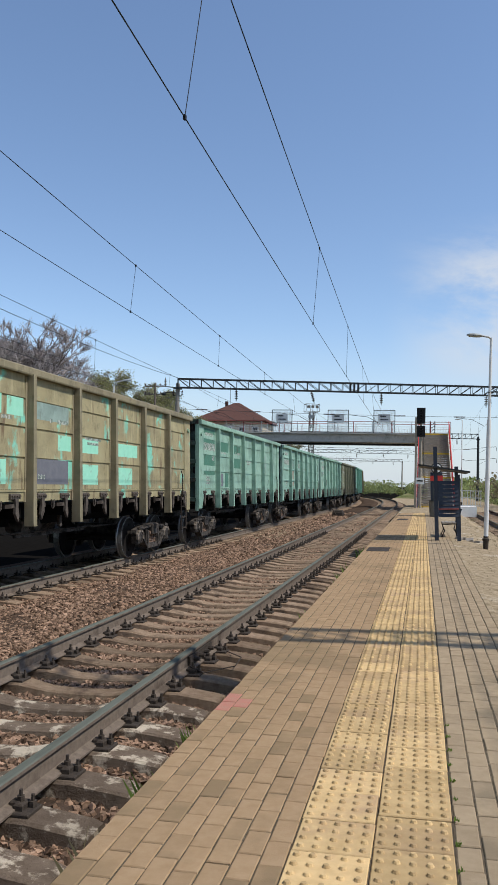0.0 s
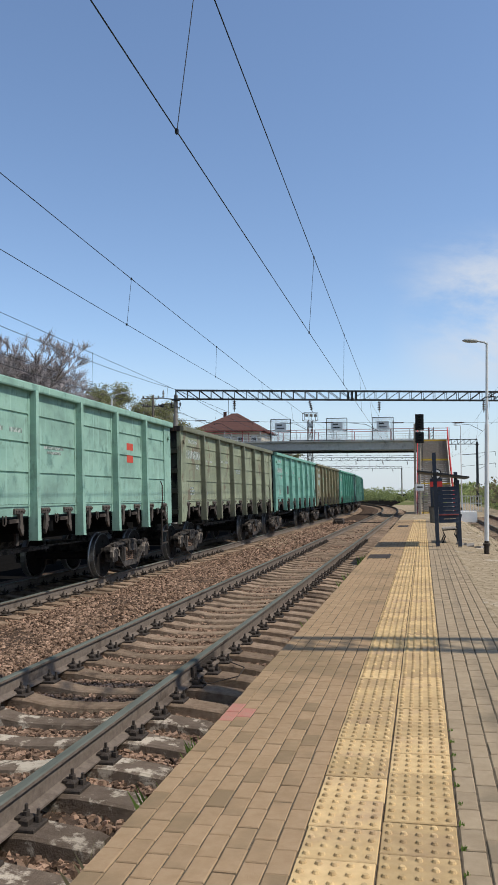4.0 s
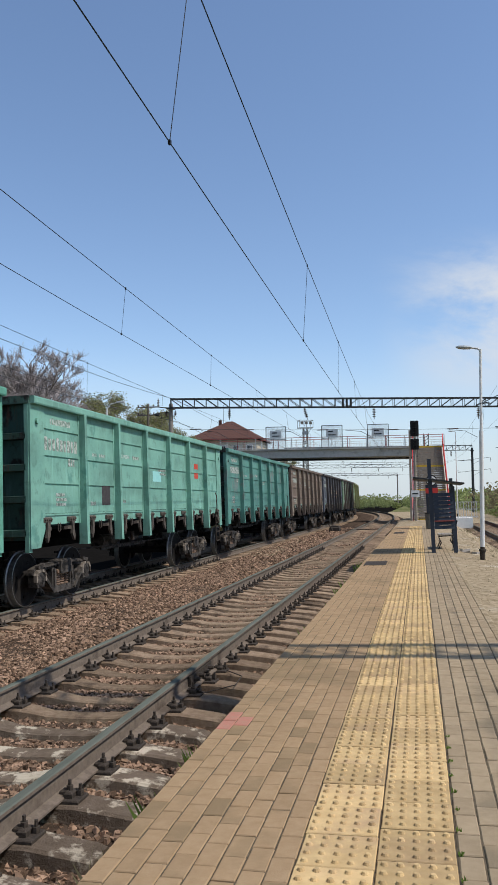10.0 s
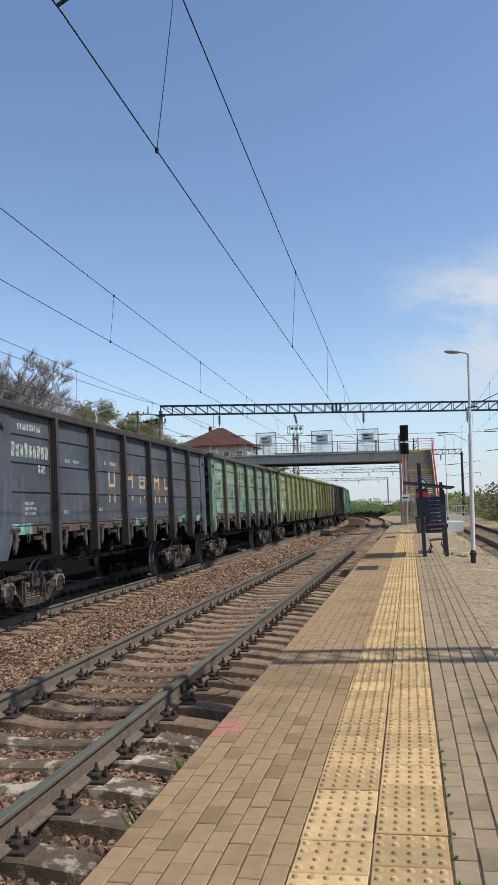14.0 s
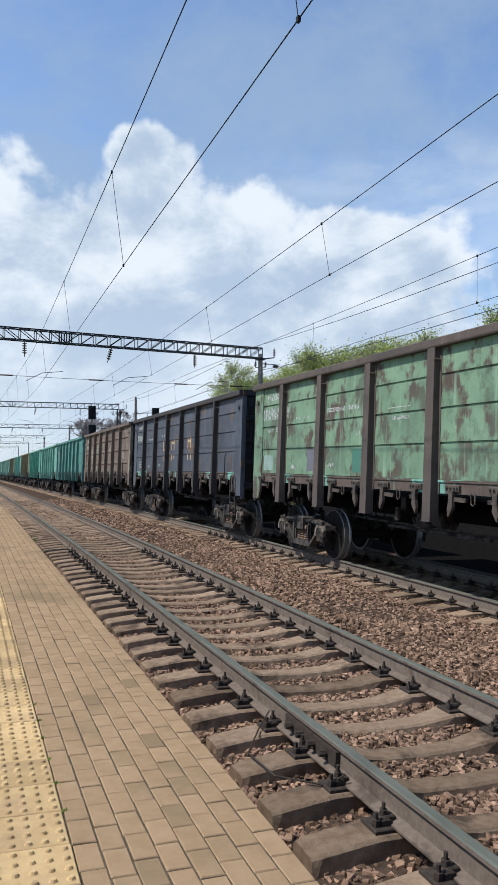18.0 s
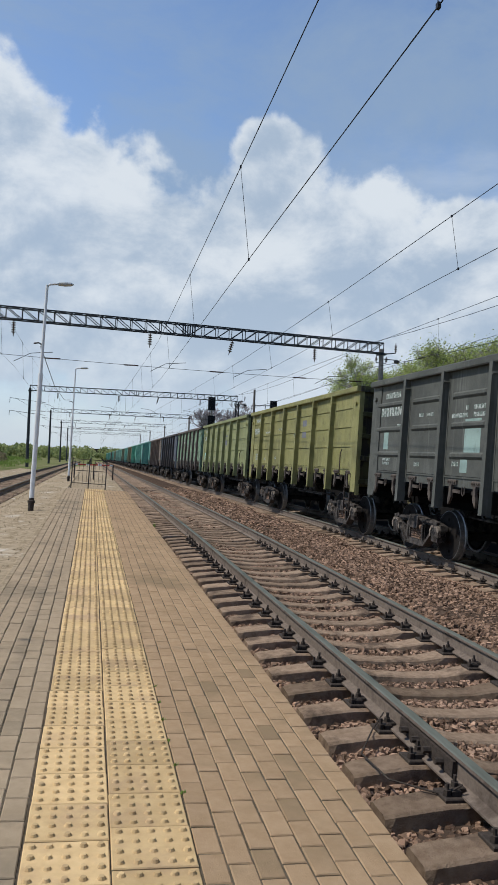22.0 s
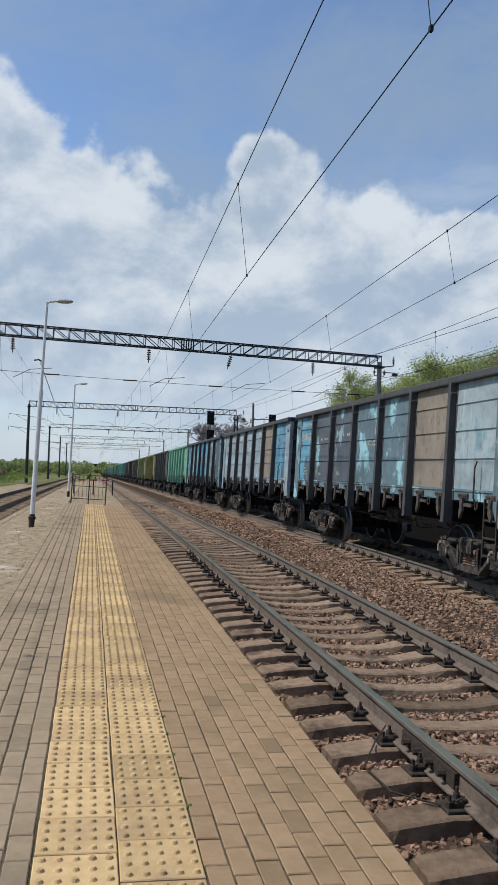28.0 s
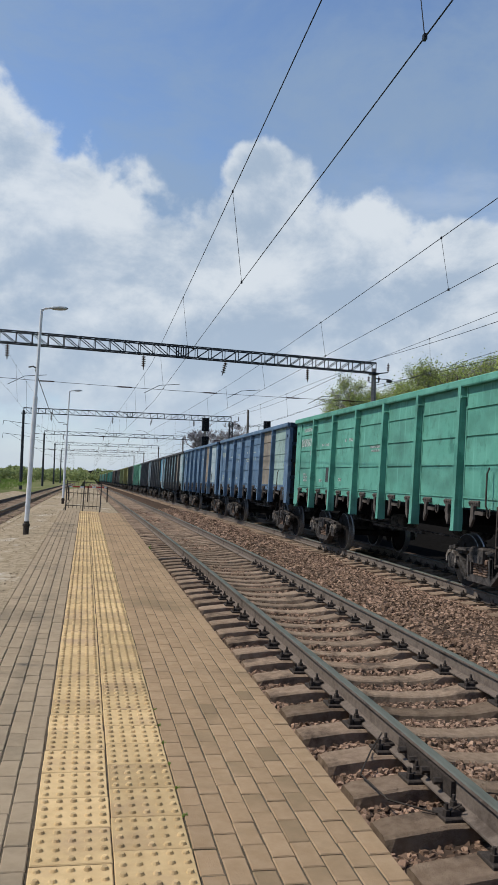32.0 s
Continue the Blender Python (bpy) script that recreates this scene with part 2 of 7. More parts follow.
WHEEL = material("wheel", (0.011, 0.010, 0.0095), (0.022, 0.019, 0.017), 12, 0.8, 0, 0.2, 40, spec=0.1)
TREAD = material("wheel tread", (0.18, 0.175, 0.17), (0.28, 0.275, 0.27), 20, 0.4, 0.7, 0.1, 40)
SPRING = material("spring", (0.15, 0.095, 0.065), (0.23, 0.155, 0.11), 20, 0.7, 0.1, 0.3, 50, (0.03, 0.024, 0.02), 6, 0.55)
GALV = material("galvanised", (0.50, 0.51, 0.51), (0.62, 0.62, 0.61), 7, 0.6, 0.2, 0.15, 60, (0.4, 0.39, 0.37), 2, 0.6)
LAMP_GREY = material("pale lamp paint", (0.62, 0.62, 0.61), (0.72, 0.72, 0.70), 7, 0.7, 0.0, 0.15, 60, (0.5, 0.48, 0.45), 2, 0.6)
STEEL_DARK = material("dark steel", (0.030, 0.034, 0.038), (0.055, 0.058, 0.06), 9, 0.6, 0.3, 0.2, 50, (0.085, 0.06, 0.045), 3, 0.62)
MAST_STEEL = material("mast steel", (0.10, 0.098, 0.09), (0.17, 0.165, 0.15), 6, 0.7, 0.2, 0.2, 50, (0.12, 0.075, 0.05), 2, 0.6)
CONCRETE = material("concrete", (0.46, 0.43, 0.38), (0.55, 0.52, 0.47), 4, 0.9, 0, 0.4, 40, (0.34, 0.31, 0.27), 0.8, 0.58, spec=0.05)
POLE_CONC = material("pole concrete", (0.2, 0.18, 0.155), (0.28, 0.25, 0.22), 5, 0.9, 0, 0.3, 40)
WIRE = material("wire", (0.02, 0.02, 0.022), (0.035, 0.035, 0.036), 5, 0.5, 0.5, 0)
PORCELAIN = material("insulator", (0.055, 0.03, 0.022), (0.075, 0.04, 0.03), 8, 0.25, 0, 0, spec=0.6)
RED_PAINT = material("red paint", (0.55, 0.05, 0.045), (0.46, 0.06, 0.05), 6, 0.6, 0, 0.15, 50)
RAIL_MAROON = material("maroon railing", (0.26, 0.07, 0.065), (0.33, 0.10, 0.09), 6, 0.6, 0.1, 0.1, 50)
YELLOW_PAINT = material("yellow paint", (0.62, 0.42, 0.06), (0.5, 0.33, 0.06), 6, 0.6, 0, 0.15, 50)
STAIR = material("stair concrete", (0.24, 0.21, 0.17), (0.33, 0.29, 0.24), 6, 0.9, 0, 0.4, 30)
SIGN_BLUE = material("sign slate", (0.035, 0.043, 0.06), (0.05, 0.06, 0.08), 4, 0.5, 0.2, 0.1, 40)
SIGN_GREY = material("sign back", (0.33, 0.36, 0.37), (0.42, 0.44, 0.45), 3, 0.6, 0.2, 0.1, 40)
WHITE_PAINT = material("white paint", (0.72, 0.72, 0.7), (0.8, 0.8, 0.78), 6, 0.6, 0, 0.1, 40)
BLACK_PAINT = material("black paint", (0.012, 0.012, 0.013), (0.022, 0.022, 0.024), 5, 0.5, 0, 0.1, 40)
ROOF_BROWN = material("roof tiles", (0.085, 0.045, 0.038), (0.125, 0.064, 0.052), 3, 0.85, 0, 0.4, 12, stretch=(1, 1, 6), spec=0.08)
HOUSE_WALL = material("house wall", (0.5, 0.43, 0.32), (0.58, 0.5, 0.38), 2, 0.9, 0, 0.2, 30)
GLASS_DARK = material("dark glass", (0.03, 0.035, 0.04), (0.05, 0.055, 0.06), 1, 0.1, 0, 0, spec=0.6)
GRAVEL = material("gravel ground", (0.21, 0.16, 0.098), (0.40, 0.318, 0.215), 7.0, 0.97, 0, 1.0, 26, (0.52, 0.46, 0.37), 1.1, 0.57, spec=0.0)
# Near-black ground: shade under and beyond the train put into its colour.
SHADE_GROUND = material("shade-dark ground", (0.006, 0.0055, 0.005), (0.013, 0.012, 0.011), 9, 1.0, 0, 0.6, 30, (0.018, 0.016, 0.014), 0.8, 0.62, spec=0.0)
GRASS_GROUND = material("field", (0.10, 0.118, 0.042), (0.155, 0.158, 0.07), 0.4, 0.97, 0, 0.5, 6, (0.22, 0.19, 0.11), 0.09, 0.52, spec=0.0)


def leaf_material(name, c1, c2, vary=0.3, through_share=0.45):
    """Thin leaves: they scatter light back and let a part of it through."""
    m = material(name, c1, c2, 1.5, 0.9, 0, 0, vary=vary, spec=0.03)
    n, l = m.node_tree.nodes, m.node_tree.links
    b = n["Principled BSDF"]
    col = b.inputs["Base Color"].links[0].from_socket
    tr, mx = n.new("ShaderNodeBsdfTranslucent"), n.new("ShaderNodeMixShader")
    l.new(col, tr.inputs["Color"])
    mx.inputs[0].default_value = through_share
    l.new(b.outputs[0], mx.inputs[1])
    l.new(tr.outputs[0], mx.inputs[2])
    l.new(mx.outputs[0], n["Material Output"].inputs["Surface"])
    return m


GRASS = leaf_material("grass", (0.13, 0.21, 0.04), (0.2, 0.27, 0.07))
BARK = material("bark", (0.13, 0.108, 0.088), (0.19, 0.16, 0.135), 9, 0.95, 0, 0.5, 25, spec=0.03)
TWIG = material("twigs", (0.26, 0.225, 0.22), (0.36, 0.32, 0.31), 3, 0.95, 0, 0, spec=0.02)
LEAF = leaf_material("spring leaves", (0.30, 0.36, 0.10), (0.40, 0.45, 0.16))
LEAF_OLIVE = leaf_material("olive leaves", (0.235, 0.275, 0.10), (0.31, 0.335, 0.15))
BUD = leaf_material("budding leaves", (0.235, 0.24, 0.11), (0.32, 0.315, 0.16))
BUSH_DRY = leaf_material("dry brush", (0.17, 0.15, 0.085), (0.24, 0.21, 0.125))
BOARD_PALE = material("pale board", (0.52, 0.55, 0.56), (0.6, 0.63, 0.64), 3, 0.6, 0, 0.1, 40)

# ---- building helpers ----


class Geo:
    """Collects vertices and faces for one mesh."""

    def __init__(self):
        self.v, self.f, self.mi, self.cur = [], [], [], 0

    def add(self, vs, fs):
        k = len(self.v)
        self.v += [tuple(p) for p in vs]
        self.f += [tuple(i + k for i in f) for f in fs]
        self.mi += [self.cur] * len(fs)
        return self

    def box(self, x0, x1, y0, y1, z0, z1):
        return self.add([(x0, y0, z0), (x1, y0, z0), (x1, y1, z0), (x0, y1, z0), (x0, y0, z1), (x1, y0, z1), (x1, y1, z1), (x0, y1, z1)],
                        [(3, 2, 1, 0), (4, 5, 6, 7), (0, 1, 5, 4), (1, 2, 6, 5), (2, 3, 7, 6), (3, 0, 4, 7)])

    def cbox(self, x0, x1, y0, y1, z0, z1, c=0.01, bottom=False):
        """A box with its upper edges chamfered."""
        vs = [(x0, y0, z0), (x1, y0, z0), (x1, y1, z0), (x0, y1, z0), (x0, y0, z1 - c), (x1, y0, z1 - c), (x1, y1, z1 - c), (x0, y1, z1 - c),
              (x0 + c, y0 + c, z1), (x1 - c, y0 + c, z1), (x1 - c, y1 - c, z1), (x0 + c, y1 - c, z1)]
        fs = [(0, 1, 5, 4), (1, 2, 6, 5), (2, 3, 7, 6), (3, 0, 4, 7), (4, 5, 9, 8), (5, 6, 10, 9), (6, 7, 11, 10), (7, 4, 8, 11), (8, 9, 10, 11)]
        return self.add(vs, fs + ([(3, 2, 1, 0)] if bottom else []))

    def bar(self, p, q, w, h=None):
        """A square bar from p to q."""
        p, q = Vector(p), Vector(q)
        d = (q - p).normalized()
        up = Vector((0, 0, 1)) if abs(d.z) < 0.95 else Vector((0, 1, 0))
        a = d.cross(up).normalized() * w / 2
        b = a.cross(d).normalized() * (h or w) / 2
        vs = [o + sa * a + sb * b for o in (p, q) for sa, sb in ((-1, -1), (1, -1), (1, 1), (-1, 1))]
        return self.add(vs, [(3, 2, 1, 0), (4, 5, 6, 7), (0, 1, 5, 4), (1, 2, 6, 5), (2, 3, 7, 6), (3, 0, 4, 7)])

    def tube(self, p, q, r, r2=None, n=8, caps=True):
        p, q = Vector(p), Vector(q)
        d = (q - p).normalized()
        up = Vector((0, 0, 1)) if abs(d.z) < 0.95 else Vector((0, 1, 0))
        a = d.cross(up).normalized()
        b = a.cross(d)
        r2 = r if r2 is None else r2
        vs = [o + rr * (math.cos(2 * math.pi * i / n) * a + math.sin(2 * math.pi * i / n) * b) for o, rr in ((p, r), (q, r2)) for i in range(n)]
        fs = [(i, (i + 1) % n, n + (i + 1) % n, n + i) for i in range(n)]
        if caps:
            fs += [tuple(reversed(range(n))), tuple(range(n, 2 * n))]
        return self.add(vs, fs)

    def path(self, pts, r, n=5):
        """One unbroken tube along a line of points."""
        pts = [Vector(p) for p in pts]
        vs = []
        for i, p in enumerate(pts):
            d = (pts[min(i + 1, len(pts) - 1)] - pts[max(i - 1, 0)]).normalized()
            up = Vector((0, 0, 1)) if abs(d.z) < 0.95 else Vector((0, 1, 0))
            a = d.cross(up).normalized()
            b = a.cross(d)
            vs += [p + r * (math.cos(2 * math.pi * k / n) * a + math.sin(2 * math.pi * k / n) * b) for k in range(n)]
        m = len(pts)
        fs = [(j * n + k, j * n + (k + 1) % n, (j + 1) * n + (k + 1) % n, (j + 1) * n + k) for j in range(m - 1) for k in range(n)]
        return self.add(vs, fs + [tuple(reversed(range(n))), tuple(range((m - 1) * n, m * n))])

    def lathe(self, c, axis, prof, n=12, caps=True):
        """Rings of (distance along axis, radius) round an axis through c."""
        c, d = Vector(c), Vector(axis).normalized()
        up = Vector((0, 0, 1)) if abs(d.z) < 0.95 else Vector((0, 1, 0))
        a = d.cross(up).normalized()
        b = a.cross(d)
        vs = [c + h * d + r * (math.cos(2 * math.pi * i / n) * a + math.sin(2 * math.pi * i / n) * b) for h, r in prof for i in range(n)]
        fs = [(j * n + i, j * n + (i + 1) % n, (j + 1) * n + (i + 1) % n, (j + 1) * n + i) for j in range(len(prof) - 1) for i in range(n)]
        if caps:
            fs += [tuple(reversed(range(n))), tuple(range((len(prof) - 1) * n, len(prof) * n))]
        return self.add(vs, fs)

    def extrude(self, prof, y0, y1):
        """A closed outline of (x, z), drawn out along y."""
        n = len(prof)
        vs = [(x, y, z) for y in (y0, y1) for x, z in prof]
        return self.add(vs, [(i, (i + 1) % n, n + (i + 1) % n, n + i) for i in range(n)] + [tuple(reversed(range(n))), tuple(range(n, 2 * n))])

    def moved(self, m):
        self.v = [tuple(m @ Vector(p)) for p in self.v]
        return self

    def mesh(self, name, *mats):
        me = bpy.data.meshes.new(name)
        me.from_pydata(self.v, [], self.f)
        for m in mats:
            me.materials.append(m)
        if len(mats) > 1:
            me.polygons.foreach_set("material_index", self.mi)
        me.update()
        bm = bmesh.new()
        bm.from_mesh(me)
        bmesh.ops.recalc_face_normals(bm, faces=bm.faces)
        bm.to_mesh(me)
        bm.free()
        return me


def part(name, geo, mat, parent=None, label="", m=None):
    me = geo if isinstance(geo, bpy.types.Mesh) else geo.mesh(name, *(mat if isinstance(mat, tuple) else (mat,)))
    ob = new(name, me)
    if parent:
        ob.parent = parent
    if m is not None:
        ob.matrix_basis = m
    if label:
        tagged(ob, label)
    return ob


def thing(name, label, category, m=None, group="", kind=""):
    ob = new(name)
    ob.empty_display_size = 0.2
    if m is not None:
        ob.matrix_basis = m
    return tagged(ob, label, category, group, kind)


def sink(y):
    """Bends ground and line down beyond y = -14 to fit the camera's view."""
    d = max(0.0, -y - 14.0)
    return -0.014 * d * d / (d + 12.0) if d else 0.0


# ---- line of the tracks ----
CURVE_Y, CURVE_R = 68.0, 400.0


def on_line(x, s):
    """Place and heading (degrees) at s metres along a track that runs x metres beside the origin: straight, then a bend to the left."""
    if s <= CURVE_Y:
        return Vector((x, s, sink(s))), 0.0
    a = (s - CURVE_Y) / CURVE_R
    r = CURVE_R + x
    return Vector((x - r * (1 - math.cos(a)), CURVE_Y + r * math.sin(a), 0)), math.degrees(a)


# ---- ground ----
xs = [-2500, -900, -300, -120, -60, -35, -24, -17, -10.6, -9.9, -5.6, -1.2, 0.9, 0.99, 2.2, 3.2, 6.6, 9.0, 14, 30, 60, 150, 400, 900, 2500]
zs = [0, 0, 0, 0.2, 0.6, 0.5, 0.2, -1.05, -0.98, -1.0, -1.0, -1.0, -1.0, 0.0, -0.10, -0.68, -0.70, -0.55, -0.5, -0.6, -1, -2, -3, -4, -4]
ys = [-3000, -900, -400, -250, -160, -100, -70, -50, -35, -26, -20, -14, 0, 14, 40, 70, 110, 160, 250, 400, 900, 3000]
g = Geo()
for y in ys:
    for x, z in zip(xs, zs):
        g.v.append((x, y, z + max(sink(y), -5.0)))
nx = len(xs)
for j in range(len(ys) - 1):
    for i in range(nx - 1):
        g.f.append((j * nx + i, j * nx + i + 1, (j + 1) * nx + i + 1, (j + 1) * nx + i))
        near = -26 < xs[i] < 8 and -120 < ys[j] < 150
        # Index 2 is the strip coloured dark for the train's shade.
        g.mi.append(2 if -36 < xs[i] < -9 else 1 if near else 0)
tagged(part("ground", g, (GRASS_GROUND, GRAVEL, SHADE_GROUND)), "dry gravel and grass ground spreading to the horizon", "ground", kind="structure")

# ---- tracks ----
GAUGE = 1.595
RAIL = [(-0.075, 0), (0.075, 0), (0.075, 0.012), (0.012, 0.035), (0.010, 0.135), (0.036, 0.150), (0.037, 0.172), (0.028, 0.18),
        (-0.028, 0.18), (-0.037, 0.172), (-0.036, 0.150), (-0.010, 0.135), (-0.012, 0.035), (-0.075, 0.012)]


def rail_piece(x, zt, y0, y1, step):
    """One rail that follows its line, with a bright running surface."""
    g = Geo()
    n = len(RAIL)
    ss = list(np.arange(y0, y1 + 0.01, step))
    for s in ss:
        p, a = on_line(x, s)
        c, q = math.cos(radians(a)), math.sin(radians(a))
        g.v += [(p.x + c * u, p.y + q * u, p.z + zt - 0.18 + w) for u, w in RAIL]
    for j in range(len(ss) - 1):
        for i in range(n):
            g.f.append((j * n + i, j * n + (i + 1) % n, (j + 1) * n + (i + 1) % n, (j + 1) * n + i))
            g.mi.append(1 if i in (6, 7, 8) else 0)
    return g


def sleeper_geo(detail=True):
    """A concrete sleeper across the track, its top at z = 0 under the rails and lower in the middle."""
    g = Geo()
    st = [(-1.37, -0.055, 0.10), (-1.31, -0.04, 0.112), (-0.98, 0.0, 0.115), (-0.62, 0.0, 0.115), (-0.34, -0.05, 0.09), (0, -0.062, 0.085), (0.34, -0.05, 0.09), (0.62, 0.0, 0.115), (0.98, 0.0, 0.115), (1.31, -0.04, 0.112), (1.37, -0.055, 0.10)]
    for x, z, w in st:
        g.v += [(x, -0.14, -0.2), (x, -w - 0.012, z - 0.014), (x, -w + 0.01, z), (x, w - 0.01, z), (x, w + 0.012, z - 0.014), (x, 0.14, -0.2)]
    for j in range(len(st) - 1):
        for i in range(5):
            g.f.append((j * 6 + i, j * 6 + i + 1, j * 6 + 7 + i, j * 6 + 6 + i))
            g.mi.append(0)
    for j in (0, len(st) - 1):
        g.f.append(tuple(range(j * 6, j * 6 + 6)))
        g.mi.append(0)
    return g


def fastening_geo():
    """Baseplate, two clamp bolts and two anchor bolts at one rail seat, z = 0 on the sleeper."""
    g = Geo()
    g.cbox(-0.19, 0.19, -0.085, 0.085, 0, 0.022, 0.006)
    for s in (-1, 1):
        g.cbox(s * 0.105 - 0.03, s * 0.105 + 0.03, -0.05, 0.05, 0.02, 0.062, 0.012)
        g.cbox(s * 0.075 - 0.035, s * 0.075 + 0.035, -0.035, 0.035, 0.045, 0.068, 0.008)
        g.tube((s * 0.098, 0, 0.06), (s * 0.098, 0, 0.092), 0.024, n=6)
        g.tube((s * 0.098, 0, 0.09), (s * 0.098, 0, 0.128), 0.012, n=6)
        g.tube((s * 0.158, 0.03, 0.02), (s * 0.158, 0.03, 0.058), 0.024, n=6)
        g.tube((s * 0.158, 0.03, 0.05), (s * 0.158, 0.03, 0.095), 0.012, n=6)
    return g


SLEEPER_MESH = sleeper_geo().mesh("sleeper", SLEEPER)
WORN_MESH = sleeper_geo().mesh("sleeper_worn", SLEEPER_WORN)
FAST_MESH = fastening_geo().mesh("fastening", IRON)


def track(label, x, zt, y0, y1, near0, near1, worn=(1e9, 1e9), pitch=0.545):
    """A railway track: two rails on sleepers; those of the near stretch are pieces of their own."""
    t = thing("railway_track", label, "railway track", TILT)
    for sx in (-GAUGE / 2, GAUGE / 2):
        part("rail", rail_piece(x + sx, zt, y0, y1, 4.0), (RAIL_RUST, RAIL_TOP), t, "rusty steel rail with a worn bright head")
    rest = Geo()
    far = sleeper_geo()
    s, k = y0, 0
    rnd = random.Random(int(abs(x) * 100))
    while s < y1:
        p, a = on_line(x, s)
        z = p.z + zt - 0.198
        m = pose(p.x + rnd.uniform(-0.015, 0.015), p.y + rnd.uniform(-0.012, 0.012), z, rnd.uniform(-0.8, 0.8), 0, a + rnd.uniform(-0.7, 0.7))
        if near0 < s < near1:
            sl = part("sleeper", WORN_MESH if worn[0] < s < worn[1] else SLEEPER_MESH, None, t, m=m)
            for sx in (-GAUGE / 2, GAUGE / 2):
                part("fastening", FAST_MESH, None, sl, m=pose(sx, 0, 0))
        else:
            rest.add([m @ Vector(v) for v in far.v], far.f)
        s += pitch
    tagged(part("sleeper_rest", rest, SLEEPER, t), kind="stuff")
    return t


TRACK1_X, TRACK2_X, TRACK3_X = -2.958, -7.66, 4.75
track("platform track with rusty rails on concrete sleepers in brown ballast", TRACK1_X, -0.24, -300, 230, -17, 31, (2.2, 6.4))
track("rear track beside the masts, rusty rails on sleepers", TRACK3_X, -0.50, -300, 68, -30, -29)
track("through track under the freight train, rails on concrete sleepers", TRACK2_X, -0.25, -330, 330, -22, 26)


def ballast_bed(name, x0, x1, z, y0, y1):
    g = Geo()
    prof = [(x0 - 0.9, z - 0.5), (x0, z), (-6.3, z), (-5.9, z + 0.10), (-4.7, z + 0.12), (-4.3, z), (-3.0, z - 0.02), (-2.1, z), (-1.62, z - 0.05), (x1 + 0.02, z - 0.11)]
    n = len(prof)
    ss = [y0, -200, -120, -70, -45, -30, -20, -10, 0, 10, 20, 40, 60, 75, 90, 105, 120, 135, 150, 170, 190, 210, y1]
    ss = [s for s in ss if y0 <= s <= y1]
    for s in ss:
        p, a = on_line(0, s)
        for u, w in prof:
            q, _ = on_line(u, s)
            g.v.append((q.x, q.y, q.z + w))
    for j in range(len(ss) - 1):
        for i in range(n - 1):
            g.f.append((j * n + i, j * n + i + 1, j * n + n + 1 + i, j * n + n + i))
            g.mi.append(0)
    return tagged(part(name, g, BALLAST, m=TILT), "brown crushed stone ballast bed", "ballast", kind="structure")


ballast_bed("ballast_bed", -10.3, -1.12, -0.535, -300, 230)


def scatter_stones(n, x0, x1, y0, y1, zfun, seed, r0=0.02, r1=0.036, mat=None):
    """Crushed stones: squashed, uneven blocky lumps, all in one mesh."""
    rng = np.random.default_rng(seed)
    base = np.array([(-1, -1, -1), (1, -1, -1), (1, 1, -1), (-1, 1, -1), (-0.8, -0.8, 1), (0.8, -0.8, 1), (0.8, 0.8, 1), (-0.8, 0.8, 1)]) * 0.68
    faces = [(4, 5, 6, 7), (0, 1, 5, 4), (1, 2, 6, 5), (2, 3, 7, 6), (3, 0, 4, 7)]
    c = np.stack([rng.uniform(x0, x1, n), rng.uniform(y0, y1, n)], 1)
    r = rng.uniform(r0, r1, n)
    v = (base[None] * rng.uniform(0.8, 1.15, (n, 8, 1)) + rng.normal(0, 0.17, (n, 8, 3))) * r[:, None, None]
    v[:, :, 2] *= rng.uniform(0.5, 0.95, n)[:, None]
    v[:, :, 0] *= rng.uniform(0.8, 1.35, n)[:, None]
    a = rng.uniform(0, 6.28, n)
    b = rng.normal(0, 0.45, n)
    x, y, z = v[:, :, 0].copy(), v[:, :, 1].copy(), v[:, :, 2].copy()
    y, z = y * np.cos(b)[:, None] - z * np.sin(b)[:, None], y * np.sin(b)[:, None] + z * np.cos(b)[:, None]
    x, y = x * np.cos(a)[:, None] - y * np.sin(a)[:, None], x * np.sin(a)[:, None] + y * np.cos(a)[:, None]
    h = zfun(c[:, 0], c[:, 1]) + rng.uniform(-0.012, 0.016, n)
    V = np.stack([x + c[:, :1], y + c[:, 1:], z + h[:, None]], 2).reshape(-1, 3)
    F = (np.array(faces)[None] + 8 * np.arange(n)[:, None, None]).reshape(-1, 4)
    me = bpy.data.meshes.new("ballast_stones")
    me.from_pydata(V.tolist(), [], F.tolist())
    me.materials.append(mat or STONE)
    me.update()
    return me


def bed_top(x, y):
    """The mound between the tracks stands over the sleeper ends; towards the platform the stones lie deep."""
    h = np.interp(x, (-6.4, -5.9, -4.7, -4.25, -3.9, -3.0, -2.1, -1.62, -1.12), (-0.52, -0.43, -0.415, -0.505, -0.52, -0.545, -0.53, -0.57, -0.63))
    d = np.maximum(0.0, -y - 14.0)
    return h - 0.014 * d * d / (d + 12.0) + 0.022 * np.sin(x * 2.1 + 1.3 * np.sin(y * 0.7)) * np.sin(y * 1.7 + x) - 0.004


BED_LABEL = "loose brown crushed ballast stones between the rails"
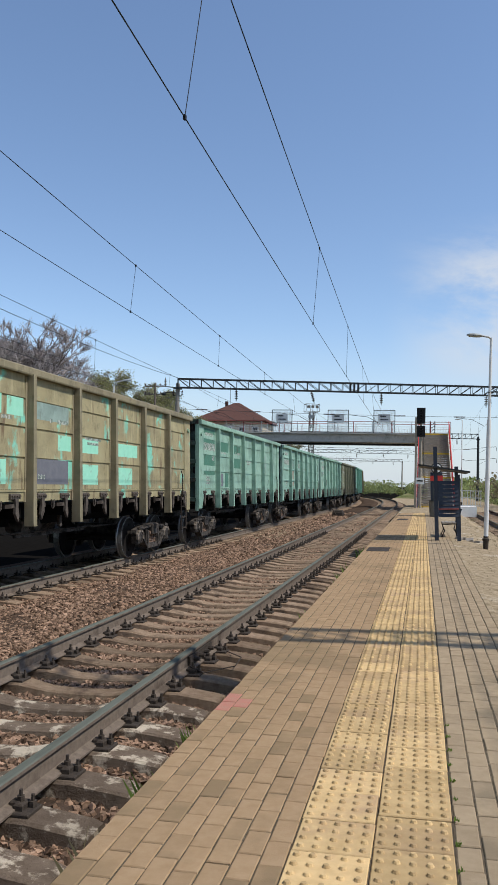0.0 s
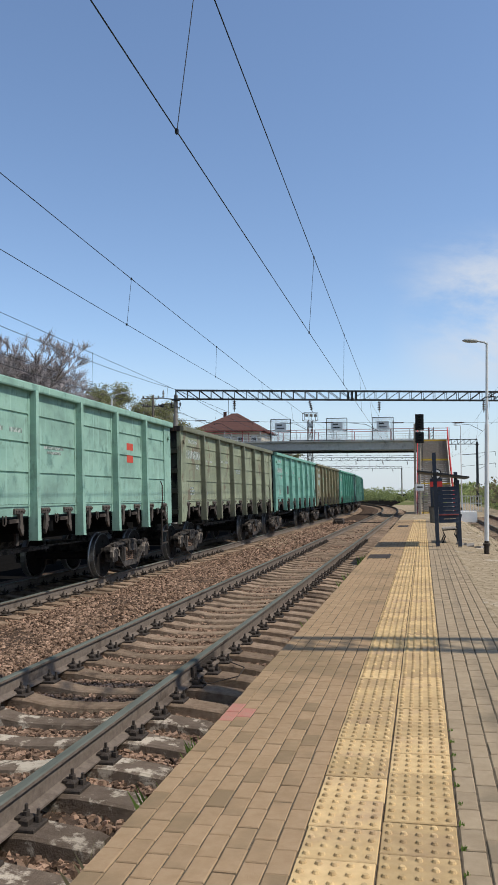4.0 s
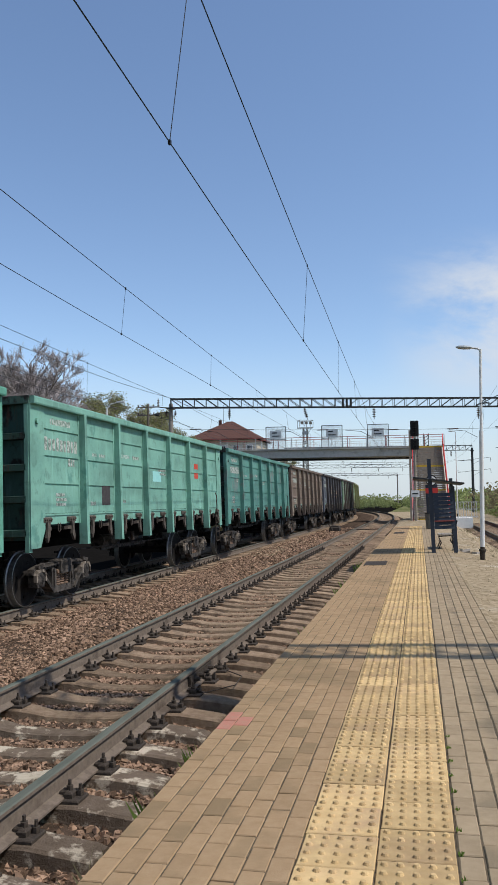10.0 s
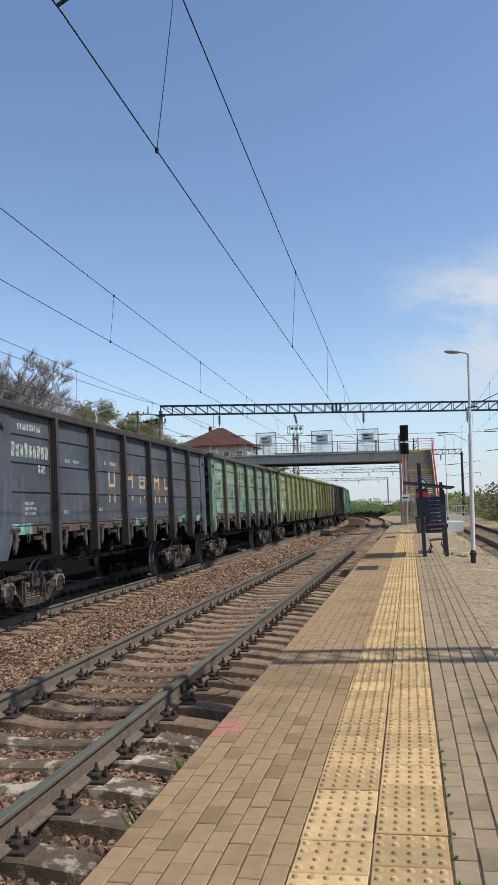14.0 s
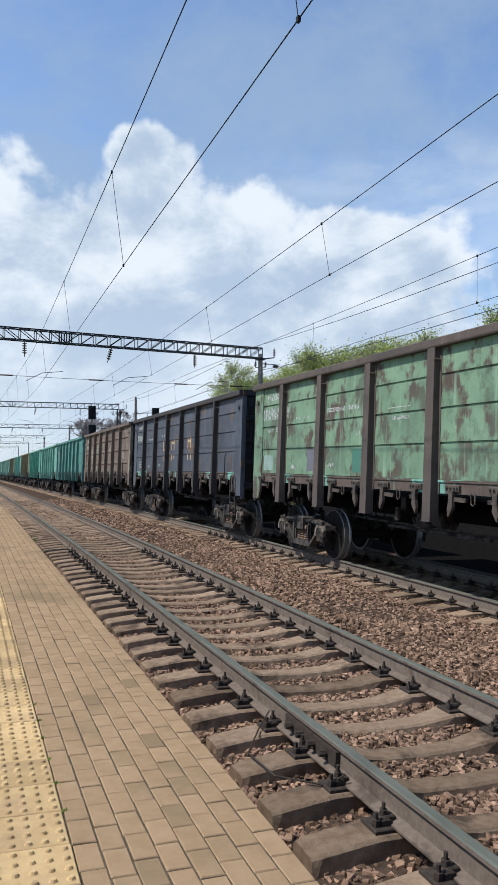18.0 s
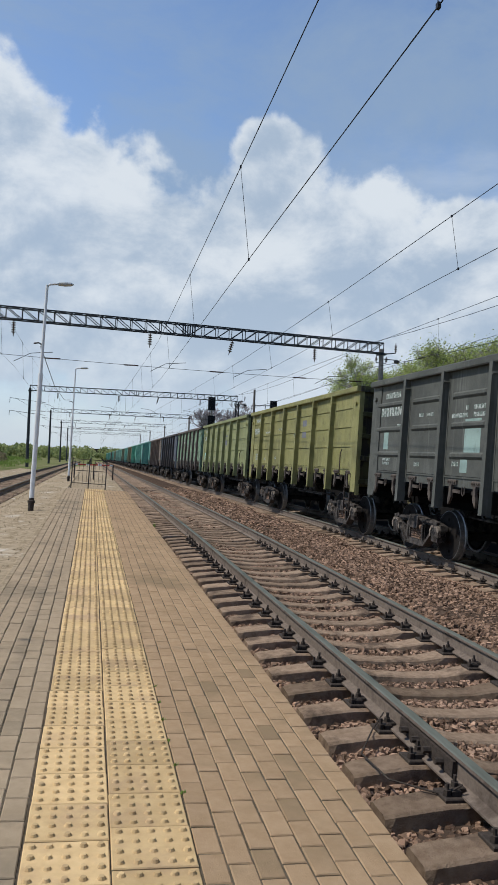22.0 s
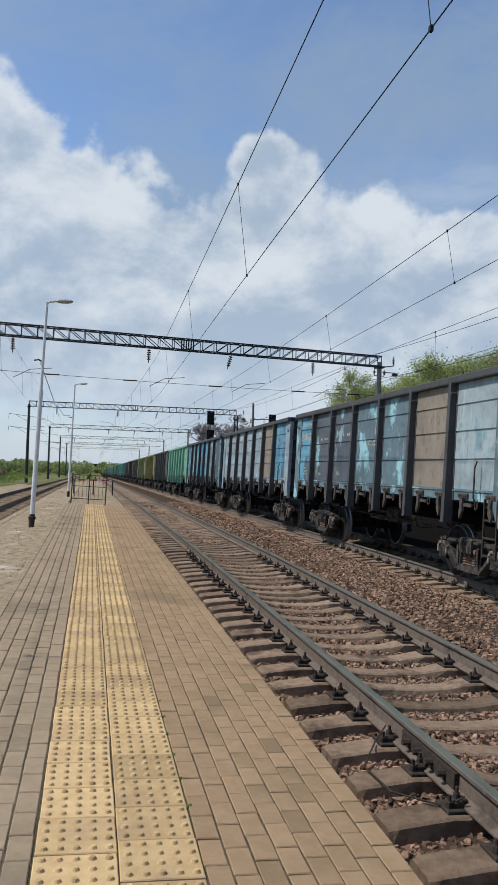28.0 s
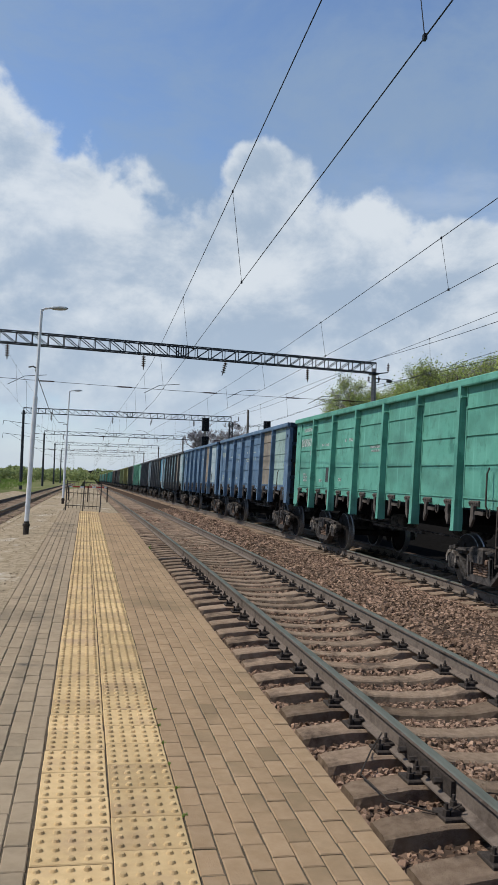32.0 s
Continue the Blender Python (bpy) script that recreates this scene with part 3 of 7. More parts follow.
for n, y0, y1, r0, r1, seed in ((52000, -7.5, 0.5, 0.017, 0.034, 3), (58000, 0.5, 10.0, 0.017, 0.034, 6), (34000, 10, 22, 0.024, 0.042, 4), (30000, -19, -7.5, 0.024, 0.042, 5), (9000, -30, -19, 0.035, 0.055, 7), (9000, 22, 32, 0.035, 0.055, 8), (9000, -48, -30, 0.05, 0.08, 9), (9000, 32, 55, 0.05, 0.08, 10)):
    tagged(part("ballast_stones", scatter_stones(n, -7.0, -1.15, y0, y1, bed_top, seed, r0, r1), None, m=TILT), BED_LABEL, "ballast", kind="stuff")


tagged(part("ballast_stones", scatter_stones(1500, -6.3, -5.0, 27, 39, bed_top, 14, 0.03, 0.05, PEBBLE), None, m=TILT), "pale fresh stones strewn over the mound between the tracks", "ballast", kind="stuff")


def verge_top(x, y):
    d = np.maximum(0.0, -y - 14.0)
    return np.interp(x, (0.99, 2.2, 3.2), (0.0, -0.10, -0.68)) - 0.014 * d * d / (d + 12.0)


for n, y0, y1, seed in ((2600, 4, 34, 12), (3200, -30, -5, 13)):
    tagged(part("verge_stones", scatter_stones(n, 1.04, 3.1, y0, y1, verge_top, seed, 0.005, 0.012, PEBBLE), None), "pale pebbles and broken stone on the dry verge", "gravel", kind="stuff")

# ---- platform ----
EDGE_X, RIGHT_X, PLAT_Y0, PLAT_Y1 = -1.12, 0.93, -27.0, 42.5
platform = thing("platform", "low station platform paved with brown concrete pavers", "platform", TILT, kind="structure")
g = Geo()
g.box(EDGE_X + 0.01, RIGHT_X - 0.005, PLAT_Y0, PLAT_Y1, -0.6, -0.045)
g.box(EDGE_X + 0.006, -0.318, PLAT_Y0, PLAT_Y1, -0.045, -0.006)
g.box(0.318, RIGHT_X - 0.005, PLAT_Y0, PLAT_Y1, -0.045, -0.006)
g.box(-0.318, 0.318, PLAT_Y0, PLAT_Y1, -0.045, -0.008)
part("bedding", g, JOINT, platform, "sandy bedding in the joints")
# Added strip in gravel colour, where the pavers meet the verge directly.
g = Geo()
g.cbox(RIGHT_X, RIGHT_X + 0.08, PLAT_Y0, PLAT_Y1, -0.4, -0.02, 0.012)
part("kerb", g, GRAVEL, platform, "low gravel-coloured strip added along the rear edge")


def end_path(y0, y1):
    """Trodden ground that carries on from the platform's ends."""
    g = Geo()
    ss = list(np.linspace(y0, y1, 16))
    for s in ss:
        for x, z in ((-2.0, -0.75), (-1.25, -0.14), (-0.2, -0.09), (1.0, -0.06), (1.3, -0.5)):
            g.v.append((x, s, z + sink(s)))
    for j in range(len(ss) - 1):
        for i in range(4):
            g.f.append((j * 5 + i, j * 5 + i + 1, j * 5 + 6 + i, j * 5 + 5 + i))
            g.mi.append(0)
    return tagged(part("end_path", g, GRAVEL, m=TILT), "trodden tan earth path beyond the platform", "path", kind="structure")


end_path(-130.0, PLAT_Y0 - 0.005)
end_path(PLAT_Y1 + 0.005, 66.0)


def paver_geo(l=0.2, w=0.1):
    return Geo().cbox(-w / 2 + 0.003, w / 2 - 0.003, -l / 2 + 0.0034, l / 2 - 0.0034, -0.03, 0.0, 0.0042)


def tile_geo():
    """A tactile slab with five by four blunt domes."""
    g = Geo().cbox(-0.1545, 0.1545, -0.146, 0.146, -0.03, 0.0, 0.004)
    for i in range(5):
        for j in range(4):
            x, y = -0.124 + i * 0.062, -0.1095 + j * 0.073
            n, r0, r1, h = 8, 0.0165, 0.0105, 0.0105
            vs = [(x + r * math.cos(6.2832 * a / n), y + r * math.sin(6.2832 * a / n), z) for r, z in ((r0, 0.0), (r1, h)) for a in range(n)]
            g.add(vs, [(a, (a + 1) % n, n + (a + 1) % n, n + a) for a in range(n)] + [tuple(range(n, 2 * n))])
    return g


rnd = random.Random(11)
PV, TL = paver_geo(), tile_geo()
PV_MESH, PVG_MESH, PVR_MESH = PV.mesh("paver", PAVER), PV.mesh("paver_grey", PAVER_GREY), PV.mesh("paver_red", PAVER_RED)
TL_MESH = TL.mesh("tactile_tile", TACTILE)
rest_l, rest_r, rest_t = Geo(), Geo(), Geo()
columns = [(EDGE_X + 0.05 + i * 0.1005, False) for i in range(8)] + [(0.318 + 0.052 + i * 0.1015, True) for i in range(6)]
near_pavers, near_grey, near_tiles = 0, 0, 0
for ci, (cx, right) in enumerate(columns):
    y = PLAT_Y0 + 0.1 - (0.2 * (0.5 if ci % 2 else 0.0)) + rnd.uniform(-0.03, 0.03)
    while y < PLAT_Y1 - 0.1:
        L = 0.2
        if y > PLAT_Y0 + 0.09:
            m = pose(cx + rnd.uniform(-0.0018, 0.0018), y, rnd.uniform(-0.0022, 0.0022), rnd.uniform(-0.5, 0.5), rnd.uniform(-0.7, 0.7), rnd.uniform(-0.5, 0.5))
            near = (2.4 < y < 5.4 or -5.2 < y < -2.6) and (right is False or 2.4 < y < 4.2 or -4.6 < y < -3.2)
            if near and near_pavers + near_grey < 300:
                red = ci in (0, 1) and 4.85 < y < 5.15
                part("paver", PVR_MESH if red else (PVG_MESH if right else PV_MESH), None, platform, m=m)
                near_pavers += 1
            else:
                (rest_r if right else rest_l).add([m @ Vector(v) for v in PV.v], PV.f)
        y += L
for side_x in (-0.158, 0.158):
    y, k = PLAT_Y0 + 0.14 + (0.09 if side_x > 0 else 0), 0
    while y < PLAT_Y1 - 0.14:
        m = pose(side_x + rnd.uniform(-0.002, 0.002), y, rnd.uniform(-0.001, 0.004), rnd.uniform(-0.35, 0.35), rnd.uniform(-0.35, 0.35), rnd.uniform(-0.3, 0.3))
        if -18 < y < 20:
            part("tactile_tile", TL_MESH, None, platform, m=m)
            near_tiles += 1
        else:
            rest_t.add([m @ Vector(v) for v in TL.v], TL.f)
        y += 0.2975
tagged(part("paver_rest", rest_l, PAVER, platform), kind="stuff")
tagged(part("grey_paver_rest", rest_r, PAVER_GREY, platform), kind="stuff")
tagged(part("tactile_tile_rest", rest_t, TACTILE, platform), kind="stuff")

# ---- freight train ----


def paint(name, base, second, patch, patch_at, rust=0.62, rust_c=(0.11, 0.06, 0.04), scale=1.7, stretch=(1, 1, 0.75), rough=0.68, blur=0.05):
    """Weathered wagon paint: faded tone on tone, touched-up or peeled patches, rust streaks that run down."""
    m = bpy.data.materials.new(name)
    m.use_nodes = True
    n, l = m.node_tree.nodes, m.node_tree.links
    b = n["Principled BSDF"]
    b.inputs["Specular IOR Level"].default_value = 0.2
    b.inputs["Roughness"].default_value = rough
    co, info = n.new("ShaderNodeTexCoord"), n.new("ShaderNodeObjectInfo")
    off = n.new("ShaderNodeVectorMath")
    off.operation = "SCALE"
    off.inputs[0].default_value = (3.1, 41.7, 5.3)
    l.new(info.outputs["Random"], off.inputs["Scale"])

    def tex(s, st, detail=6.0, r=0.6):
        mp = n.new("ShaderNodeMapping")
        mp.inputs["Scale"].default_value = st
        l.new(co.outputs["Object"], mp.inputs[0])
        l.new(off.outputs[0], mp.inputs["Location"])
        t = n.new("ShaderNodeTexNoise")
        t.inputs["Scale"].default_value, t.inputs["Detail"].default_value, t.inputs["Roughness"].default_value = s, detail, r
        l.new(mp.outputs[0], t.inputs["Vector"])
        return t.outputs["Fac"]

    def step(f, lo, hi):
        r = n.new("ShaderNodeMapRange")
        r.inputs["From Min"].default_value, r.inputs["From Max"].default_value = lo, hi
        l.new(f, r.inputs["Value"])
        return r.outputs[0]

    def mixed(f, ca, cb):
        x = n.new("ShaderNodeMix")
        x.data_type = "RGBA"
        l.new(f, x.inputs["Factor"])
        for c, k in ((ca, "A"), (cb, "B")):
            if isinstance(c, tuple):
                x.inputs[k].default_value = (*c, 1)
            else:
                l.new(c, x.inputs[k])
        return x.outputs["Result"]

    col = mixed(step(tex(2.0, (1, 1, 1)), 0.3, 0.7), base, second)
    col = mixed(step(tex(scale, stretch, 7.0, 0.62), patch_at, patch_at + blur), col, patch)
    streak = tex(5.5, (1, 1, 0.16), 5.0, 0.7)
    col = mixed(step(streak, rust, rust + 0.16), col, rust_c)
    fine = tex(38.0, (1, 1, 1), 4.0, 0.7)
    col = mixed(step(fine, 0.66, 0.74), col, rust_c)
    # scuffs and soot in soft blots, dust washed down in long runs
    col = mixed(step(tex(4.2, (1, 1, 0.8), 8.0, 0.7), 0.54, 0.78), col, tuple(x * 0.34 + 0.01 for x in base))
    col = mixed(step(tex(0.9, (1, 1, 1.4), 5.0, 0.6), 0.46, 0.72), col, tuple(x * 0.62 + 0.012 for x in base))
    col = mixed(step(tex(9.0, (1, 1, 0.07), 4.0, 0.6), 0.57, 0.85), col, tuple(min(1.0, x * 1.25 + 0.03) for x in second))
    l.new(col, b.inputs["Base Color"])
    bp = n.new("ShaderNodeBump")
    bp.inputs["Strength"].default_value, bp.inputs["Distance"].default_value = 0.3, 0.02
    dent = n.new("ShaderNodeMath")
    dent.operation = "ADD"
    l.new(tex(2.6, (1, 1, 0.6), 2.0), dent.inputs[0])
    l.new(fine, dent.inputs[1])
    l.new(dent.outputs[0], bp.inputs["Height"])
    l.new(bp.outputs[0], b.inputs["Normal"])
    return m


PITCH, SCALE, HALF = 13.5, 1.02, 6.18
POSTS = (-4.2325, -2.5395, -0.8465, 0.8465, 2.5395, 4.2325)
EDGES = (-6.10, *POSTS, 6.10)
WIDE_POSTS = (-4.52, -2.712, -0.904, 0.904, 2.712, 4.52)      # one wagon has wider bays


def tall(z):
    """Stretches bodies upwards by 6 percent to fit their height in the camera's view."""
    return z if z < 1.4 else 1.4 + (z - 1.4) * 1.06


PLAIN = paint("wagon primer", (0.1, 0.2, 0.15), (0.12, 0.22, 0.17), (0.1, 0.16, 0.13), 0.6)


def panel_geo(w, style):
    """A side panel w metres long, outer face towards +x, from z 1.62 to 3.36. Ridged sheets or pressed swages."""
    g = Geo()
    x = 1.485
    prof = [(x - 0.03, 1.62), (x, 1.62)]
    if style != "swaged":
        for z in (2.10, 2.56, 3.0):
            prof += [(x, z - 0.016), (x - 0.018, z - 0.014), (x - 0.018, z + 0.010), (x + 0.007, z + 0.012), (x + 0.006, z + 0.04), (x, z + 0.20)]
    prof += [(x, 3.36), (x - 0.03, 3.36)]
    if style != "swaged":
        return g.extrude(prof, -w / 2, w / 2)
    ys = (-w / 2, -w / 2 + 0.22, -w / 2 + 0.28, w / 2 - 0.28, w / 2 - 0.22, w / 2)
    rows = [(1.62, 0)] + [(z + d, up) for z in (1.95, 2.45, 2.95) for d, up in ((-0.06, 0), (-0.015, 1), (0.03, 1), (0.06, 0))] + [(3.36, 0)]
    n, m = len(ys), len(rows)
    g.add([(x + (0.035 if up and 1 < k < 4 else 0.0), y, z) for z, up in rows for k, y in enumerate(ys)] + [(x - 0.03, y, z) for y, z in ((ys[0], 1.62), (ys[-1], 1.62), (ys[-1], 3.36), (ys[0], 3.36))],
          [(j * n + k, j * n + k + 1, (j + 1) * n + k + 1, (j + 1) * n + k) for j in range(m - 1) for k in range(n - 1)])
    b = n * m
    rim = (tuple(range(n)) + (b + 1, b), tuple(range(n - 1, b, n)) + (b + 2, b + 1), tuple(range(b - 1, b - n - 1, -1)) + (b + 3, b + 2), tuple(range(b - n, -1, -n)) + (b, b + 3), (b, b + 1, b + 2, b + 3))
    g.f += rim
    g.mi += [0] * len(rim)
    return g


def post_geo(style):
    """A hat-shaped upright: flanges on the wall, a deep web that tapers in towards the top; broad on the wide-bay wagon."""
    g = Geo()
    w0, w1, f0, f1, x1 = (0.102, 0.092, 0.100, 0.090, 1.61) if style == "wide" else (0.060, 0.052, 0.058, 0.050, 1.635)
    g.add([(1.47, -w0, 1.06), (x1, -f0, 1.06), (x1, f0, 1.06), (1.47, w0, 1.06), (1.47, -w1, 3.38), (x1 - 0.03, -f1, 3.38), (x1 - 0.03, f1, 3.38), (1.47, w1, 3.38)],
          [(0, 1, 2, 3), (4, 7, 6, 5), (0, 4, 5, 1), (1, 5, 6, 2), (2, 6, 7, 3), (3, 7, 4, 0)])
    g.box(1.474, 1.494, -w0 - 0.04, w0 + 0.04, 1.43, 3.37)
    g.box(1.47, x1 + 0.008, -f0 - 0.004, f0 + 0.004, 1.04, 1.058)
    g.tube((1.50, w1 + 0.01, 3.20), (1.60, w1 + 0.01, 3.20), 0.022, n=6)
    return g


def hatch_geo(w):
    """The lower sill of one panel with its hatch hinges and two hooked latches."""
    g = Geo()
    g.box(1.40, 1.478, -w / 2, w / 2, 1.44, 1.612)
    g.box(1.44, 1.495, -w / 2, w / 2, 1.585, 1.612)
    g.cur = 1
    for y, turn in ((-w * 0.24, -1), (w * 0.26, 1)):
        g.cbox(1.47, 1.515, y - 0.15, y + 0.15, 1.475, 1.56, 0.012, True)
        for dy in (-0.11, -0.04, 0.05, 0.11):
            g.tube((1.512, y + dy, 1.52), (1.54, y + dy, 1.52), 0.018, n=6)
        hook = [(y - 0.05, 1.48), (y + 0.05, 1.48), (y + 0.045, 1.36), (y + 0.075, 1.22), (y + 0.05, 1.13), (y - 0.01, 1.21), (y - 0.045, 1.26), (y - 0.03, 1.36)]
        hook = [(y + turn * (p - y), z) for p, z in hook]
        n = len(hook)
        g.add([(1.495, p, z) for p, z in hook] + [(1.54, p, z) for p, z in hook], [tuple(range(n)), tuple(range(n, 2 * n))] + [(a, (a + 1) % n, n + (a + 1) % n, n + a) for a in range(n)])
        g.bar((1.44, y - turn * 0.22, 1.365), (1.50, y, 1.375), 0.045, 0.06)
    g.path([(1.50, -0.045, 1.46), (1.50, -0.04, 1.33), (1.50, 0.0, 1.305), (1.50, 0.04, 1.33), (1.50, 0.045, 1.46)], 0.011, 5)
    return g


def side_frame_geo():
    """Cast bogie side frame towards +x, centred on y = 0, with a window for the springs."""
    g = Geo()

    def plate(pts, x0=0.98, x1=1.12):
        n = len(pts)
        g.add([(x0, y, z) for y, z in pts] + [(x1, y, z) for y, z in pts],
              [tuple(reversed(range(n))), tuple(range(n, 2 * n))] + [(i, (i + 1) % n, n + (i + 1) % n, n + i) for i in range(n)])

    for s in (-1, 1):
        plate([(s * 0.0, 0.76), (s * 0.80, 0.72), (s * 1.10, 0.66), (s * 1.12, 0.56), (s * 0.85, 0.60), (s * 0.5, 0.64), (0, 0.66)])
        plate([(s * 0.30, 0.66), (s * 0.42, 0.66), (s * 0.42, 0.30), (s * 0.30, 0.30)])
        plate([(s * 0.42, 0.30), (s * 0.42, 0.18), (s * 0.84, 0.50), (s * 0.86, 0.60), (s * 0.74, 0.60)])
        g.lathe((1.02, s * 0.925, 0.478), (1, 0, 0), [(0, 0.16), (0.12, 0.16), (0.15, 0.12), (0.17, 0.06)], 12)
        g.cbox(0.98, 1.16, s * 0.925 - 0.13, s * 0.925 + 0.13, 0.34, 0.62, 0.02, True)
        plate([(s * 0.80, 0.76), (s * 1.02, 0.72), (s * 1.02, 0.66), (s * 0.80, 0.69)], 1.10, 1.17)
        plate([(s * 0.05, 0.745), (s * 0.78, 0.70), (s * 0.78, 0.67), (s * 0.05, 0.70)], 1.10, 1.16)
        plate([(s * 0.40, 0.21), (s * 0.44, 0.19), (s * 0.80, 0.50), (s * 0.76, 0.53)], 1.10, 1.16)
        plate([(s * 0.33, 0.62), (s * 0.39, 0.62), (s * 0.39, 0.30), (s * 0.33, 0.30)], 1.10, 1.155)
        g.cur = 1
        for q in (-1, 1):
            c = s * 0.925
            plate([(c + q * 0.02, 0.655), (c + q * 0.12, 0.645), (c + q * 0.19, 0.56), (c + q * 0.19, 0.44), (c + q * 0.14, 0.44), (c + q * 0.14, 0.54), (c + q * 0.09, 0.60), (c + q * 0.02, 0.605)], 1.12, 1.18)
        g.cur = 0
    plate([(-0.45, 0.30), (0.45, 0.30), (0.45, 0.18), (-0.45, 0.18)])
    return g


def springs_geo():
    g = Geo()
    for y in (-0.17, 0.0, 0.17):
        prof = []
        for i in range(5):
            z = 0.30 + i * 0.045
            prof += [(z, 0.062), (z + 0.012, 0.085), (z + 0.024, 0.085), (z + 0.036, 0.062)]
        g.lathe((1.05, y, 0), (0, 0, 1), prof, 10)
    g.cbox(0.96, 1.16, -0.29, 0.29, 0.525, 0.60, 0.02, True)
    return g


def wheelset_geo():
    """Two spoked-out wheel discs on an axle along x; the axle at the origin."""
    g = Geo()
    g.tube((-1.1, 0, 0), (1.1, 0, 0), 0.08, n=10)
    for s in (-1, 1):
        g.cur = 0
        g.lathe((s * 0.73, 0, 0), (s, 0, 0), [(0, 0.10), (0.0, 0.40), (0.02, 0.41), (0.02, 0.42)], 28)
        g.lathe((s * 0.855, 0, 0), (s, 0, 0), [(0, 0.463), (0.01, 0.463), (0.008, 0.42), (0.0, 0.40), (-0.05, 0.20), (0.03, 0.14), (0.03, 0.05)], 28)
        g.cur = 1
        g.lathe((s * 0.73, 0, 0), (s, 0, 0), [(-0.01, 0.46), (-0.01, 0.50), (0.022, 0.505), (0.035, 0.482), (0.13, 0.474), (0.134, 0.462), (0.124, 0.455)], 28, False)
        g.cur = 0
        for i in range(4):
            a = i * math.pi / 2
            g.tube((s * 0.865, 0.3 * math.cos(a), 0.3 * math.sin(a)), (s * 0.88, 0.3 * math.cos(a), 0.3 * math.sin(a)), 0.03, n=6)
    return g


def build_wagon(style):
    """An open-topped bogie gondola, z = 0 on the rail, near side towards +x."""
    w = thing("gondola_wagon", "open-topped freight gondola wagon", "freight wagon")
    meshes = {}
    posts = WIDE_POSTS if style == "wide" else POSTS
    edges = (-6.10, *posts, 6.10)
    for i in range(7):
        y0, y1 = edges[i], edges[i + 1]
        wd, c = y1 - y0, (y0 + y1) / 2
        key = round(wd, 2)
        if key not in meshes:
            meshes[key] = (panel_geo(wd, style).mesh("side_panel", PLAIN), hatch_geo(wd).mesh("unloading_hatch", PLAIN, LATCH))
        for rz in (0, 180):
            m = pose(0, c if rz == 0 else -c, 0, 0, 0, rz)
            if rz:
                m = pose(0, c, 0, 0, 0, 180)
            part("side_panel", meshes[key][0], None, w, m=m)
            part("unloading_hatch", meshes[key][1], None, w, m=m)
    pm = post_geo(style).mesh("post", PLAIN)
    for y in posts:
        for rz in (0, 180):
            part("post", pm, None, w, m=pose(0, y, 0, 0, 0, rz))
    for s in (-1, 1):
        g = Geo()
        # a broad corner plate, its foot cut on the slant
        n = [(s * 6.19, 1.06), (s * 5.86, 1.06), (s * 5.70, 1.36), (s * 5.70, 3.37), (s * 6.19, 3.37)]
        g.add([(1.475, y, z) for y, z in n] + [(1.507, y, z) for y, z in n], [(0, 1, 2, 3, 4), (9, 8, 7, 6, 5)] + [(a, (a + 1) % 5, 5 + (a + 1) % 5, 5 + a) for a in range(5)])
        g.box(1.40, 1.475, s * 6.15 - 0.05, s * 6.15 + 0.05, 1.0, 3.37)
        g.tube((1.50, s * 5.98, 3.1), (1.55, s * 5.98, 3.1), 0.05, n=8)
        cm = g.mesh("corner_post", PLAIN)
        part("corner_post", cm, None, w)
        part("corner_post", cm, None, w, m=pose(0, 0, 0, 0, 0, 180))
    tr = Geo()
    tr.extrude([(1.43, 3.36), (1.58, 3.36), (1.59, 3.38), (1.59, 3.47), (1.57, 3.485), (1.45, 3.485), (1.43, 3.47)], -HALF, HALF)
    tm = tr.mesh("top_rail", PLAIN)
    for rz in (0, 180):
        part("top_rail", tm, None, w, m=pose(0, 0, 0, 0, 0, rz))
    e = Geo()
    e.box(-1.42, 1.42, -6.13, -6.09, 1.2, 3.4)
    e.box(-1.5, 1.5, -6.23, -6.08, 3.36, 3.485)
    em = e.mesh("end_wall", PLAIN)
    rb = Geo().extrude([(-6.12, -0.07), (-6.20, -0.05), (-6.20, 0.05), (-6.12, 0.07)], -1.42, 1.42)
    rb.v = [(y, x, z) for x, y, z in rb.v]
    rm = rb.mesh("end_rib", PLAIN)
    for rz in (0, 180):
        ew = part("end_wall", em, None, w, m=pose(0, 0, 0, 0, 0, rz))
        for z in (1.32, 1.88, 2.41, 2.94):
            part("end_rib", rm, None, ew, m=pose(0, 0, z))
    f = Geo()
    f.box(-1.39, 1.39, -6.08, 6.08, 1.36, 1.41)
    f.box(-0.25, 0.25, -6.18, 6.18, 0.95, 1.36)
    uf = part("underframe", f, UNDER, w, "underframe coloured near black for the shade beneath the body")
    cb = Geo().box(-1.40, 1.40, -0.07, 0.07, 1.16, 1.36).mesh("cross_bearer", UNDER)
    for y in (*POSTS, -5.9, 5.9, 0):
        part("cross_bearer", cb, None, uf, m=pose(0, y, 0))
    br = Geo()
    br.tube((0.35, -1.0, 0.95), (0.35, -0.3, 0.95), 0.18, n=12)
    br.tube((-0.4, 0.6, 0.9), (-0.4, 1.8, 0.9), 0.16, n=12)
    br.tube((0.5, -3.4, 0.85), (0.5, 3.4, 0.80), 0.022, n=6)
    br.bar((0.7, -1.6, 0.8), (0.7, 1.2, 0.8), 0.05)
    br.tube((1.1, -0.65, 1.16), (1.1, -0.65, 0.95), 0.05, n=6)
    part("brake_gear", br, BOGIE, w, "dirty brake cylinder and rods")
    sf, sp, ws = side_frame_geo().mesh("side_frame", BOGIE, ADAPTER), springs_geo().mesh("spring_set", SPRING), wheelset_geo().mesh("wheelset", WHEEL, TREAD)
    for y in (-4.3, 4.3):
        b = Geo()
